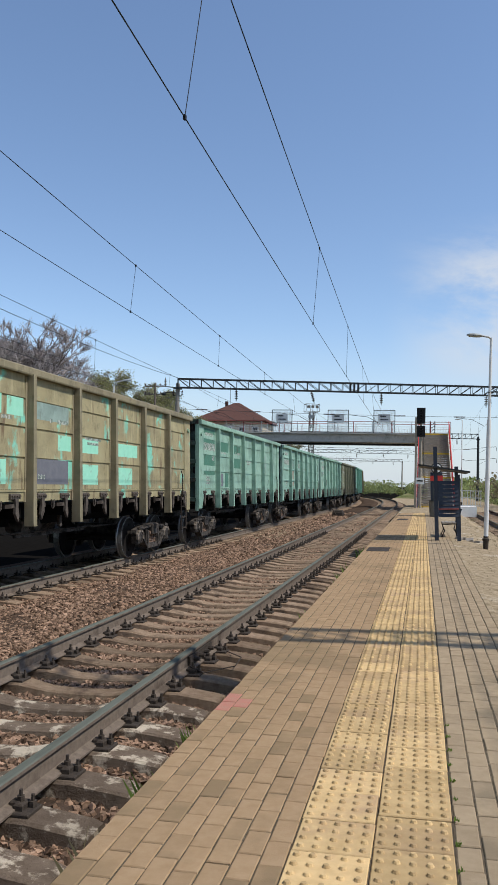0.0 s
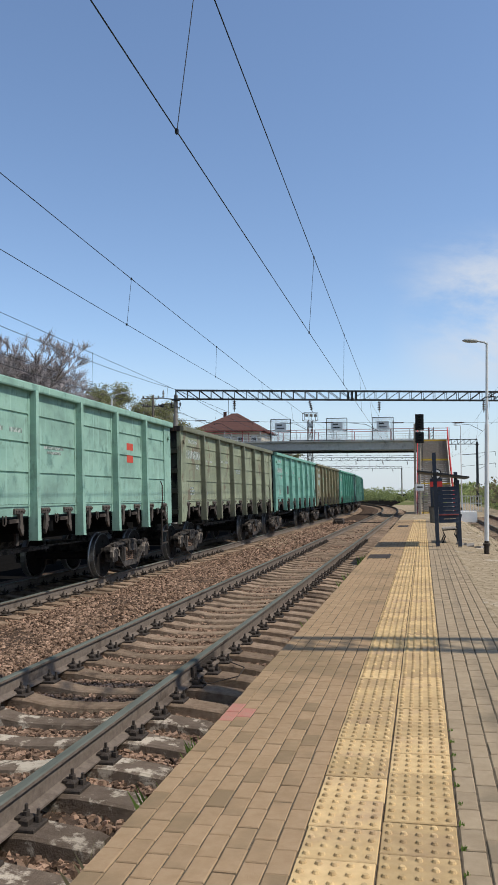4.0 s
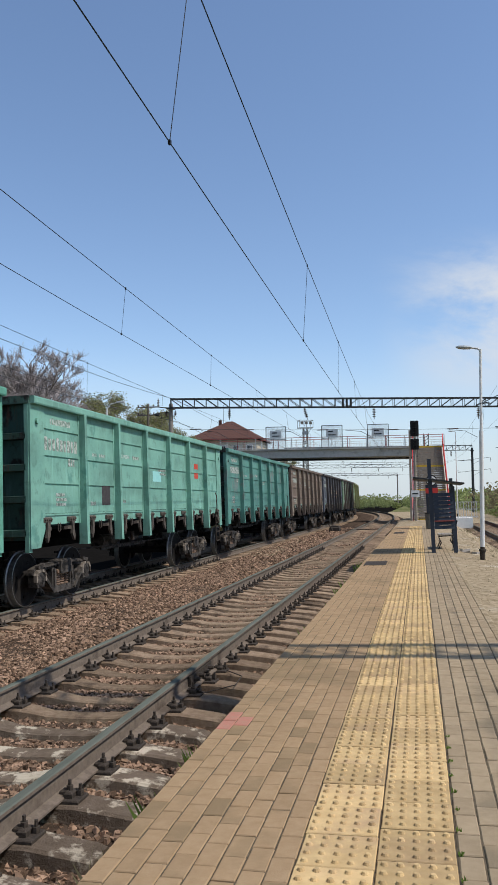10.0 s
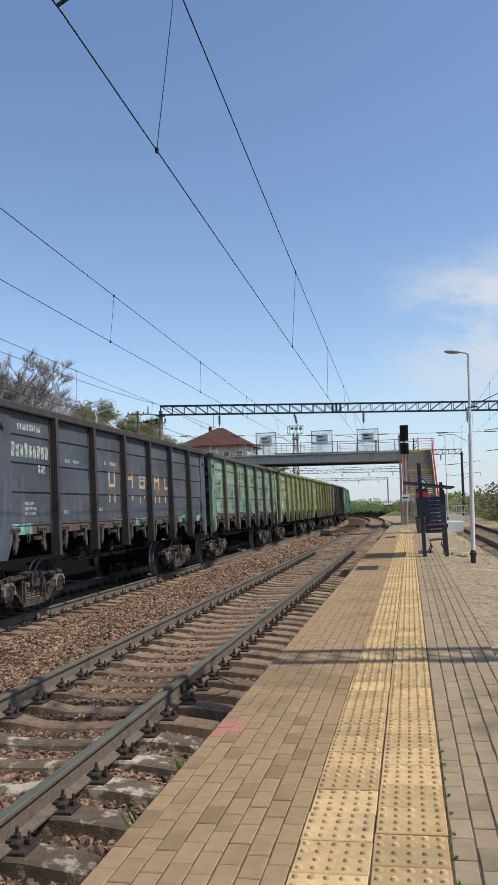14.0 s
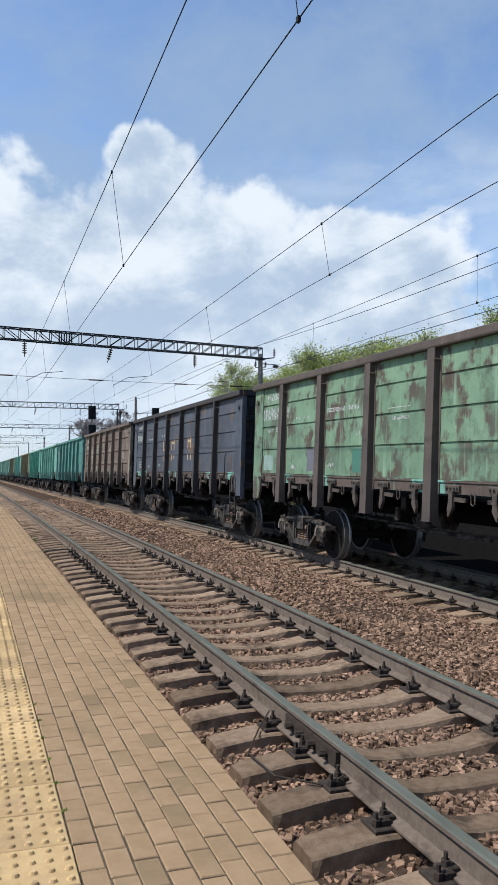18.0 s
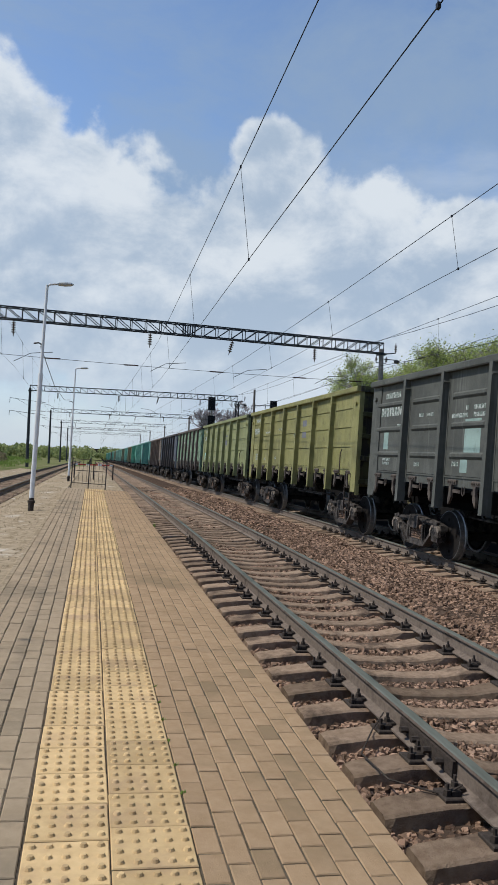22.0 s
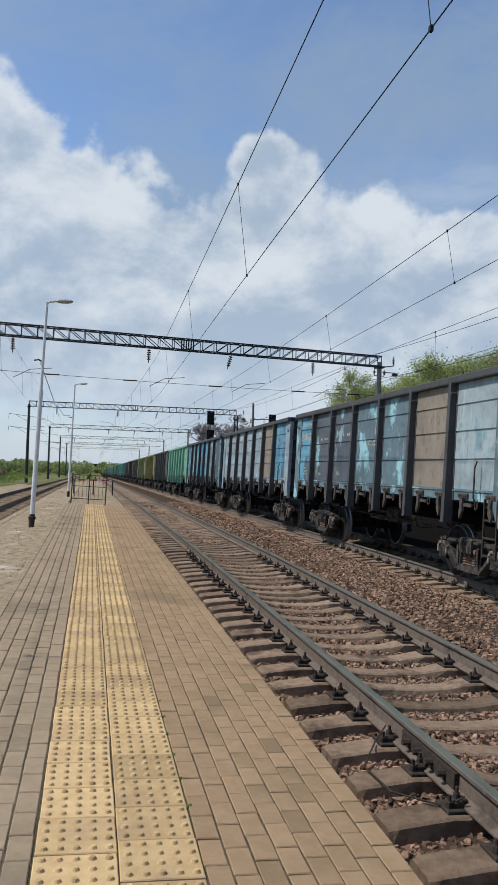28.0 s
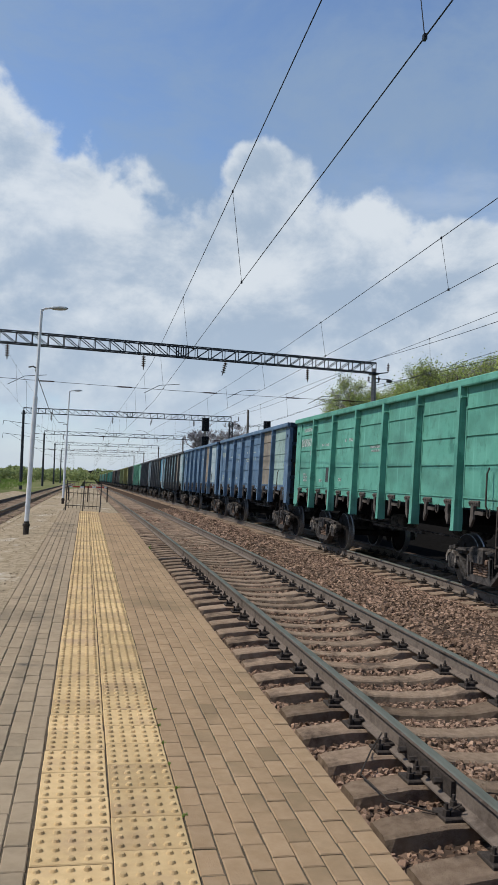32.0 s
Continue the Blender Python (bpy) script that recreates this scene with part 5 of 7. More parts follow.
def truss(parent, a, b, w, h, bays, mat):
    """A lattice beam of four chords with verticals and diagonals from a to b, a and b on its lower axis."""
    a, b = Vector(a), Vector(b)
    d = (b - a).normalized()
    sd = Vector((-d.y, d.x, 0)).normalized() * w / 2
    up = Vector((0, 0, h))
    for o, nm in ((sd, "chord"), (-sd, "chord"), (sd + up, "chord"), (-sd + up, "chord")):
        part(nm, Geo().bar(a + o, b + o, 0.068), mat, parent)
    for s, face in ((sd, 0), (-sd, 1)):
        g = Geo()
        for i in range(bays + 1):
            p = a + (b - a) * i / bays + s
            g.bar(p, p + up, 0.042)
            if i < bays:
                q = a + (b - a) * (i + 1) / bays + s
                mid = bays / 2
                if i < mid:
                    g.bar(p + up, q, 0.042)
                else:
                    g.bar(p, q + up, 0.042)
        tagged(part("side_lattice", g, mat, parent), kind="stuff")
    for lift, nm in ((up * 0, "lower_bracing"), (up, "upper_bracing")):
        g = Geo()
        for i in range(bays + 1):
            p = a + (b - a) * i / bays + lift
            g.bar(p + sd, p - sd, 0.04)
            if i < bays:
                q = a + (b - a) * (i + 1) / bays + lift
                g.bar(p + sd, q - sd, 0.035)
        tagged(part(nm, g, mat, parent), kind="stuff")
    c = (a + b) / 2
    for o in (-0.3, 0.0, 0.3):
        for s in (sd, -sd):
            part("splice_bar", Geo().bar(c + d * o + s, c + d * o + s + up, 0.075), mat, parent)


GANTRIES = [  # ends of the beam on the train's side and on the rear side, underside height
    ((-17.0, 5.6), (8.0, 6.6), 8.85), ((-17.9, 54.1), (8.0, 60.2), 8.45), ((-18.5, 107.5), (7.6, 109.5), 8.3), ((-26.5, 161.0), (0.5, 163.0), 8.3), ((-34.0, 214.0), (-5.5, 216.0), 8.3),
    ((-18.4, -47.4), (7.8, -43.8), 8.45), ((-18.6, -99.5), (8.2, -100.0), 8.35), ((-18.8, -152.5), (8.4, -153.0), 8.0), ((-18.8, -205.0), (8.4, -205.5), 7.6), ((-18.8, -258.0), (8.4, -258.5), 7.2), ((-18.8, -311.0), (8.4, -311.5), 6.8)]
LINES = ((TRACK1_X, 0.0), (TRACK2_X - 0.45, 0.0), (-13.6, 0.0), (TRACK3_X, 0.0))


def gantry(i, a, b, z):
    t = thing("catenary_gantry", "dark lattice steel gantry across the tracks carrying overhead wires", "gantry", group="gantries over the line")
    far = abs(a[1]) > 130
    A, B = Vector((*a, z)), Vector((*b, z))
    truss(t, A, B, 0.55, 0.66, 14 if far else 30, STEEL_DARK)
    for p, lattice in ((A, i == 6), (B, False)):
        gz = -0.9 if p.x < -10 else -0.35
        gz += sink(p.y)
        if lattice:
            for sx in (-0.3, 0.3):
                for sy in (-0.3, 0.3):
                    part("mast_leg", Geo().bar((p.x + sx, p.y + sy, gz), (p.x + sx * 0.6, p.y + sy * 0.6, z), 0.08), STEEL_DARK, t)
            g = Geo()
            for k in range(10):
                z0, z1 = gz + (z - gz) * k / 10, gz + (z - gz) * (k + 1) / 10
                for sy in (-0.26, 0.26):
                    g.bar((p.x - 0.26, p.y + sy, z0), (p.x + 0.26, p.y + sy, z1), 0.04)
                    g.bar((p.x + 0.26, p.y + sy, z0), (p.x - 0.26, p.y + sy, z1), 0.04)
            part("mast_lattice", g, STEEL_DARK, t)
        else:
            part("mast", Geo().tube((p.x, p.y, gz), (p.x, p.y, z + 0.3), 0.21, 0.15, n=14), POLE_CONC if p.x < 0 else STEEL_DARK, t, "tapered concrete mast")
            part("mast_cap", Geo().box(p.x - 0.25, p.x + 0.25, p.y - 0.32, p.y + 0.32, z - 0.12, z), STEEL_DARK, t)
        if p.x < 0 and not far:
            g = Geo()
            g.path([(p.x, p.y, z - 0.05), (p.x - 0.7, p.y, z + 0.05), (p.x - 1.0, p.y, z + 0.1)], 0.04, 6)
            part("feeder_bracket", g, STEEL_DARK, t)
            insulator(t, (p.x - 1.0, p.y, z + 0.1), (p.x - 1.0, p.y, z + 0.75), 4, 0.10)
            for sx in (-0.35, 0.35):
                insulator(t, (p.x + sx, p.y, z - 0.6), (p.x + sx, p.y, z - 0.2), 3, 0.1)
                part("insulator_arm", Geo().bar((p.x, p.y, z - 0.62), (p.x + sx, p.y, z - 0.62), 0.05), STEEL_DARK, t)
            part("spot_lamp", Geo().lathe((p.x - 1.1, p.y, z - 0.6), (0, 0, 1), [(0, 0.1), (0.06, 0.2), (0.16, 0.2), (0.24, 0.06)], 10), STEEL_DARK, t)
            part("lamp_arm", Geo().bar((p.x - 1.1, p.y, z - 0.38), (p.x, p.y, z - 0.35), 0.05), STEEL_DARK, t)
        if p.x > 0:
            g = Geo()
            for dz in (1.3, 2.9):
                g.bar((p.x, p.y, z - dz), (p.x + 2.4, p.y, z - dz + 0.25), 0.05)
                g.bar((p.x + 2.4, p.y, z - dz + 0.25), (p.x + 2.45, p.y, z - dz - 0.35), 0.045)
                g.bar((p.x, p.y, z - dz - 0.7), (p.x + 1.6, p.y, z - dz + 0.15), 0.035)
                g.bar((p.x, p.y, z - dz), (p.x - 2.0, p.y, z - dz - 0.2), 0.045)
            part("bracket", g, STEEL_DARK, t)
    low = sink(A.y)
    if abs(a[1]) < 170:
        P, Q = Vector((A.x, A.y, 6.85 + low)), Vector((B.x, B.y, 6.85 + low))
        part("cross_span_rope", Geo().path([P.lerp(Q, k / 12) - Vector((0, 0, 0.5 * (k / 12) * (1 - k / 12))) for k in range(13)], 0.013, 5), STEEL_DARK, t, "thin rope from mast to mast that steadies the wires")
        for f in (0.07, 0.22, 0.43, 0.63, 0.80, 0.94):
            c = P.lerp(Q, f) - Vector((0, 0, 0.5 * f * (1 - f)))
            part("rod_insulator", Geo().tube(c - Vector((0.42, 0, 0)), c + Vector((0.42, 0, 0)), 0.042, n=6), PORCELAIN, t)
    if not far or abs(a[1]) < 220:
        for x, _ in LINES:
            f = (x - A.x) / (B.x - A.x)
            if not 0 < f < 1:
                continue
            p = A + (B - A) * f
            insulator(t, p, (p.x + (0.25 if x == TRACK2_X - 0.45 else 0), p.y, z - 0.95), 5, 0.13)
    return t


for i, (a, b, z) in enumerate(GANTRIES):
    gantry(i, a, b, z)


def gantry_at(x):
    out = []
    for a, b, z in sorted(GANTRIES, key=lambda q: q[0][1]):
        f = (x - a[0]) / (b[0] - a[0])
        out.append((a[1] + (b[1] - a[1]) * f, z))
    return out


def catenary(x, label, shift={}, reach=(-330, 240), height=6.05, rise=-0.3, thick=1.0):
    """Messenger wire in shallow sags, contact wire below it and droppers between."""
    t = thing("overhead_wire", label, "overhead wire", group="overhead lines")
    sup = [q for q in gantry_at(x) if reach[0] < q[0] < reach[1]]
    mess, cont, drops = [], [], Geo()
    side = 1
    for (y0, z0), (y1, z1) in zip(sup, sup[1:]):
        for k in range(10):
            f = k / 10
            y = y0 + (y1 - y0) * f
            zm = (z0 + (z1 - z0) * f) - 0.2 + rise - 4 * 0.12 * f * (1 - f)
            p, _ = on_line(x, y)
            s0, s1 = shift.get(round(y0 / 50), (0.2 * side, 0)), shift.get(round(y1 / 50), (-0.2 * side, 0))
            cx = p.x + s0[0] + (s1[0] - s0[0]) * f
            mx = p.x + s0[1] + (s1[1] - s0[1]) * f
            zc = height + min(0.0, sink(y)) - 0.1 * 4 * f * (1 - f)
            mess.append((mx, p.y, zm))
            cont.append((cx, p.y, zc))
        # droppers, set along each span to fit the camera's view
        for f in (0.054, 0.29, 0.49, 0.69, 0.93) if abs(y0) < 10 else (0.12, 0.34, 0.55, 0.747, 0.95):
            i0 = len(mess) - 10 + int(f * 10)
            w = f * 10 - int(f * 10)
            i1 = min(i0 + 1, len(mess) - 1)
            pm, pc = Vector(mess[i0]).lerp(Vector(mess[i1]), w), Vector(cont[i0]).lerp(Vector(cont[i1]), w)
            drops.tube(pm, pc, 0.006, n=4, caps=False)
            for q in (pm, pc):
                drops.box(q[0] - 0.018, q[0] + 0.018, q[1] - 0.025, q[1] + 0.025, q[2] - 0.03, q[2] + 0.03)
        side = -side
        p, _ = on_line(x, y0)
        part("steady_arm", Geo().path([(p.x - 2.2 * side, p.y, 6.75), (p.x - 1.0 * side, p.y, 6.62), (p.x - 0.1 * side, p.y, 6.12)], 0.019, 6), STEEL_DARK, t, "thin bent steady arm")
    part("messenger_wire", Geo().path(mess, 0.0098 * thick, 5), WIRE, t)
    part("contact_wire", Geo().path(cont, 0.0083 * thick, 5), WIRE, t)
    tagged(part("dropper_set", drops, WIRE, t), kind="stuff")
    return t


catenary(TRACK1_X, "black overhead contact line above the platform track", {-2: (0.1, 0.1), -1: (-0.75, -0.5), 0: (0.15, 0.45), 1: (-0.2, -0.45), 2: (0.2, 0)})
catenary(TRACK2_X - 0.45, "black overhead contact line above the freight train", {-2: (-0.9, -0.9), -1: (-1.2, -1.0), 0: (0.0, 0.25), 1: (-0.4, -0.6), 2: (0.1, 0)}, height=6.42, rise=-0.74)
catenary(-13.6, "black overhead contact line above the far track", height=6.15, rise=-0.95)
catenary(TRACK3_X, "black overhead contact line above the rear track", reach=(-330, 120), thick=0.6)


def free_wire(x, z, label, sag=0.7):
    t = thing("feeder_wire", label, "feeder wire", group="feeder wires along the masts")
    pts = []
    sup = gantry_at(-17)
    for (y0, z0), (y1, z1) in zip(sup, sup[1:]):
        for k in range(8):
            f = k / 8
            pts.append((x, y0 + (y1 - y0) * f, z + (z0 + (z1 - z0) * f - 8.4) - 4 * sag * f * (1 - f)))
    part("cable", Geo().path(pts, 0.014, 5), WIRE, t)
    return t


for x, z in ((-17.6, 9.05), (-17.4, 7.35), (-17.8, 6.3)):
    free_wire(x, z, "black feeder cable slung along the masts")

# ---- footbridge ----
BR_Y, DECK = 73.0, 6.35
fb = thing("footbridge", "concrete footbridge over the tracks with maroon railings", "footbridge")
x0, x1 = -24.0, 2.6
g = Geo()
g.extrude([(BR_Y - 1.25, DECK - 0.1), (BR_Y - 1.25, DECK - 0.85), (BR_Y - 0.9, DECK - 0.95), (BR_Y + 0.9, DECK - 0.95), (BR_Y + 1.25, DECK - 0.85), (BR_Y + 1.25, DECK - 0.1)], x0, x1)
g.v = [(y, x, z) for x, y, z in g.v]
part("girder", g, CONCRETE, fb, "long pale concrete girder")
part("deck", Geo().box(x0, x1, BR_Y - 1.45, BR_Y + 1.45, DECK - 0.1, DECK + 0.04), CONCRETE, fb)
# Black slab under the girder puts the shade of its underside into colour.
part("underside", Geo().box(x0 + 0.02, x1 - 0.02, BR_Y - 0.8, BR_Y + 0.8, DECK - 1.05, DECK - 0.952), BLACK_PAINT, fb)
for s in (-1, 1):
    y = BR_Y + s * 1.38
    for z, r in ((1.08, 0.03), (0.62, 0.016), (0.15, 0.016)):
        part("handrail", Geo().tube((x0, y, DECK + z), (x1, y, DECK + z), r, n=6), RAIL_MAROON if z > 1 else GALV, fb)
    n = 15
    for i in range(n + 1):
        x = x0 + (x1 - x0) * i / n
        part("railing_post", Geo().bar((x, y, DECK), (x, y, DECK + 1.08), 0.06), GALV if i % 2 else RAIL_MAROON, fb)
    g = Geo()
    for i in range(n * 7):
        x = x0 + (x1 - x0) * (i + 0.5) / (n * 7)
        g.bar((x, y, DECK + 0.15), (x, y, DECK + 0.62), 0.014)
    tagged(part("railing_infill", g, GALV, fb), kind="stuff")
for px in (-23.3, -19.8, 1.0):
    part("pier", Geo().cbox(px - 0.35, px + 0.35, BR_Y - 0.9, BR_Y + 0.9, -1.2, DECK - 0.95, 0.02), CONCRETE, fb)
for cx in (-13.1, -7.7, -3.4):
    y, z0, z1 = BR_Y - 1.5, DECK + 0.05, DECK + 2.15
    b = part("screen_frame", Geo().bar((cx - 0.97, y, z0), (cx - 0.97, y, z1), 0.06).bar((cx + 0.97, y, z0), (cx + 0.97, y, z1), 0.06).bar((cx - 0.97, y, z1), (cx + 0.97, y, z1), 0.06).bar((cx - 0.97, y, DECK + 0.95), (cx + 0.97, y, DECK + 0.95), 0.05), STEEL_DARK, fb, "dark steel frame that screens the wires")
    g = Geo()
    for k in range(1, 24):
        g.bar((cx - 0.97 + 0.081 * k, y, z0), (cx - 0.97 + 0.081 * k, y, z1), 0.012)
        g.bar((cx - 0.97, y, z0 + 0.0875 * k), (cx + 0.97, y, z0 + 0.0875 * k), 0.012)
    tagged(part("wire_mesh", g, GALV, b), kind="stuff")
    p = part("warning_plate", Geo().box(cx - 0.55, cx + 0.55, y - 0.05, y - 0.03, DECK + 1.02, DECK + 1.8), BOARD_PALE, b, "pale warning plate with dark lettering")
    part("lettering_bar", Geo().box(cx - 0.37, cx + 0.13, y - 0.056, y - 0.052, DECK + 1.52, DECK + 1.64), STEEL_DARK, p)
    part("lettering_bar", Geo().box(cx - 0.36, cx + 0.36, y - 0.056, y - 0.052, DECK + 1.22, DECK + 1.31), STEEL_DARK, p)

# stairs down to the platform's end
ST_X0, ST_X1, ST_Y0 = -0.15, 2.35, 57.5
stair = thing("stairway", "concrete stairway with red side panels and yellow edged landings", "stairs")
steps = 38
run = BR_Y - 1.4 - ST_Y0
for i in range(steps):
    y0 = ST_Y0 + run * i / steps
    z1 = -0.35 + (DECK + 0.35) * (i + 1) / steps
    edge = i in (0, 1, 14, 26, steps - 1)
    st = part("step", Geo().box(ST_X0, ST_X1, y0, y0 + run / steps + 0.12, z1 - 0.14, z1), YELLOW_PAINT if edge else STAIR, stair, "yellow painted step edge" if edge else "")
for x in (ST_X0 - 0.08, ST_X1 + 0.08):
    g = Geo()
    g.bar((x, ST_Y0, -0.6), (x, BR_Y - 1.4, DECK - 0.25), 0.16, 0.35)
    part("stringer", g, CONCRETE, stair)
    red = x > 0.5
    g = Geo()
    for k in range(14):
        f = k / 13
        y, z = ST_Y0 + run * f, -0.35 + (DECK + 0.35) * f
        g.bar((x, y, z), (x, y, z + 1.05), 0.045)
    tagged(part("baluster_row", g, RED_PAINT, stair), kind="stuff")
    part("handrail", Geo().bar((x, ST_Y0 - 0.3, 0.75), (x, BR_Y - 1.4, DECK + 1.1), 0.07, 0.1), RED_PAINT, stair, "red painted handrail")
    if red:
        part("side_panel", Geo().bar((x + 0.03, ST_Y0, 0.12), (x + 0.03, BR_Y - 1.4, DECK + 0.6), 0.03, 0.62), RED_PAINT, stair, "red painted side panel")
for y, h in ((62.5, 2.0), (67.5, 4.2)):
    for x in (ST_X0, ST_X1):
        part("support", Geo().box(x - 0.15, x + 0.15, y - 0.2, y + 0.2, -0.9, h), CONCRETE, stair)
part("end_post", Geo().box(ST_X0 - 0.28, ST_X0 - 0.12, 56.8, 57.0, -0.6, DECK + 0.2), STAIR, stair)
tower2 = thing("lift_frame", "dark lattice post beside the top of the stairs", "post")
for sx in (-0.22, 0.22):
    part("leg", Geo().bar((1.0 + sx, BR_Y + 0.6, DECK), (1.0 + sx, BR_Y + 0.6, DECK + 1.35), 0.08), STEEL_DARK, tower2)
g = Geo()
for k in range(4):
    g.bar((0.78, BR_Y + 0.6, DECK + 0.3 * k), (1.22, BR_Y + 0.6, DECK + 0.3 * k + 0.3), 0.05)
part("bracing", g, STEEL_DARK, tower2)

# ---- light signals ----


def signal(x, y, z0, heads, label, lean=0.0):
    t = thing("light_signal", label, "signal")
    top = max(h + 0.75 for h in heads)
    part("post", Geo().tube((x, y, z0), (x, y, top), 0.08, n=10), STAIR, t)
    for h in heads:
        hd = part("signal_head", Geo().cbox(x - 0.30, x + 0.30, y - 0.14, y + 0.14, h, h + (1.15 if h == max(heads) else 0.8), 0.03, True), BLACK_PAINT, t, "black signal head")
        for k in range(3 if h == max(heads) else 2):
            zc = h + 0.2 + 0.36 * k
            for s in (-1, 1):
                part("lens_hood", Geo().lathe((x, y + s * 0.14, zc), (0, s, 0), [(0, 0.12), (0.16, 0.12), (0.16, 0.10), (0.02, 0.10)], 10), BLACK_PAINT, hd)
    g = Geo()
    for sx in (-0.2, 0.2):
        g.bar((x + sx, y + 0.2, z0 + 0.3), (x + sx, y + 0.2, top - 0.6), 0.03)
    k = z0 + 0.5
    while k < top - 0.7:
        g.bar((x - 0.2, y + 0.2, k), (x + 0.2, y + 0.2, k), 0.02)
        k += 0.35
    part("ladder", g, STEEL_DARK, t)
    return t


signal(0.0, 56.0, -0.5, (6.0, 5.05), "black light signal with two heads beside the stairs")
signal(-9.7, -64.0, -1.2, (5.0, 3.75), "black light signal with two heads on a ladder post")
signal(-15.6, -66.0, -1.3, (5.1, 3.9), "black light signal beyond the freight train")

# ---- station lamps ----


def lamp_post(x, y, lean, top=5.35):
    t = thing("street_lamp", "grey tubular steel lamp post with one flat lamp head", "street lamp", pose(x, y, -0.16 + sink(y), 0, lean, 0), group="lamps along the platform")
    part("base", Geo().lathe((0, 0, 0), (0, 0, 1), [(0, 0.10), (0.03, 0.10), (0.04, 0.062), (0.30, 0.066), (0.31, 0.085), (0.36, 0.085), (0.37, 0.062), (0.42, 0.058)], 10), IRON, t, "rusty clamped base")
    part("lower_tube", Geo().tube((0, 0, 0.4), (0, 0, 3.3), 0.055, 0.052, n=12), LAMP_GREY, t)
    part("upper_tube", Geo().tube((0, 0, 3.28), (0, 0, top), 0.036, 0.032, n=10), LAMP_GREY, t)
    part("arm", Geo().path([(0, 0, top - 0.03), (-0.06, 0, top + 0.02), (-0.22, 0, top + 0.05)], 0.026, 8), GALV, t)
    g = Geo()
    g.lathe((-0.2, 0, top + 0.04), (-1, 0, 0.12), [(0, 0.03), (0.06, 0.07), (0.2, 0.085), (0.33, 0.07), (0.4, 0.02)], 10)
    g.v = [(a, b * 1.3, top + 0.06 + (c - top - 0.06) * 0.6) for a, b, c in g.v]
    part("lamp_head", g, SIGN_GREY, t, "grey cobra lamp head")
    part("wire_clamp", Geo().path([(0, 0, 3.95), (0.1, 0, 4.0), (0.2, -0.05, 3.98)], 0.02, 6), BLACK_PAINT, t)
    return t


lamp_post(1.70, 19.6, 1.0)
lamp_post(1.46, -18.0, -1.6)
lamp_post(1.2, -37.5, -1.2, 5.6)
lamp_post(3.35, 66.0, 0.0, 7.3)
wire = thing("lamp_cable", "thin black cable strung between the lamp posts", "cable")
# Led to the gantry mast so that its shadow misses the platform.
part("cable", Geo().path([(1.72, 19.6, 3.8), (3.6, 14, 4.2), (6.2, 9, 5.2), (7.9, 6.0, 6.3)], 0.01, 4), WIRE, wire)
wire = thing("lamp_cable", "thin black cable strung between the lamp posts", "cable")
part("cable", Geo().path([(1.40, -18.0, 3.75), (1.35, -24, 3.3), (1.3, -31, 3.3), (1.27, -37.5, 3.7)], 0.01, 4), WIRE, wire)

# ---- platform furniture ----
info = thing("information_stand", "dark slate slatted information stand with a flat canopy roof", "information stand", TILT)
IX, IY = 0.56, 20.9
for x, y, h in ((IX, IY, 2.5), (IX + 0.03, IY + 1.5, 2.0), (IX + 0.60, IY + 1.5, 2.0), (IX + 0.58, IY + 0.12, 1.75)):
    part("post", Geo().box(x - 0.05, x + 0.05, y - 0.05, y + 0.05, -0.02, h), SIGN_BLUE, info)
for k in range(9):
    z = 0.62 + 0.108 * k
    part("slat", Geo().add([(IX + 0.06, IY - 0.02, z), (IX + 0.58, IY + 0.04, z), (IX + 0.58, IY + 0.06, z + 0.095), (IX + 0.06, IY + 0.0, z + 0.095), (IX + 0.06, IY + 0.03, z), (IX + 0.58, IY + 0.09, z), (IX + 0.58, IY + 0.09, z + 0.095), (IX + 0.06, IY + 0.03, z + 0.095)],
                           [(0, 1, 2, 3), (7, 6, 5, 4), (0, 4, 5, 1), (3, 2, 6, 7), (0, 3, 7, 4), (1, 5, 6, 2)]), SIGN_BLUE, info)
part("lower_band", Geo().box(IX + 0.06, IX + 0.58, IY - 0.03, IY + 0.05, 0.82, 0.85), RAIL_MAROON, info, "thin maroon line on the slats")
part("canopy", Geo().add([(IX - 0.45, IY - 0.2, 2.00), (IX + 0.88, IY - 0.2, 1.79), (IX + 0.88, IY + 2.0, 1.79), (IX - 0.45, IY + 2.0, 2.00), (IX - 0.45, IY - 0.2, 2.04), (IX + 0.88, IY - 0.2, 1.83), (IX + 0.88, IY + 2.0, 1.83), (IX - 0.45, IY + 2.0, 2.04)],
                          [(3, 2, 1, 0), (4, 5, 6, 7), (0, 1, 5, 4), (1, 2, 6, 5), (2, 3, 7, 6), (3, 0, 4, 7)]), STEEL_DARK, info, "thin dark canopy roof")
for k in range(5):
    rb = scatter_stones(1, 1.15 + 0.14 * k, 1.2 + 0.14 * k, 21.6, 22.4, verge_top, 40 + k, 0.09, 0.17, POLE_CONC)
    tagged(part("concrete_rubble", rb, None), "broken lump of grey concrete lying on the verge", "rubble", "rubble on the verge")
bench = thing("bench", "park bench with curled black iron legs", "bench", TILT)
for y in (22.3, 23.4):
    g = Geo()
    g.path([(0.72, y, 0.0), (0.80, y, 0.18), (0.74, y, 0.36), (1.15, y, 0.38), (1.10, y, 0.18), (1.2, y, 0.0)], 0.02, 6)
    g.path([(1.15, y, 0.38), (1.27, y, 0.80)], 0.02, 6)
    part("leg", g, BLACK_PAINT, bench)
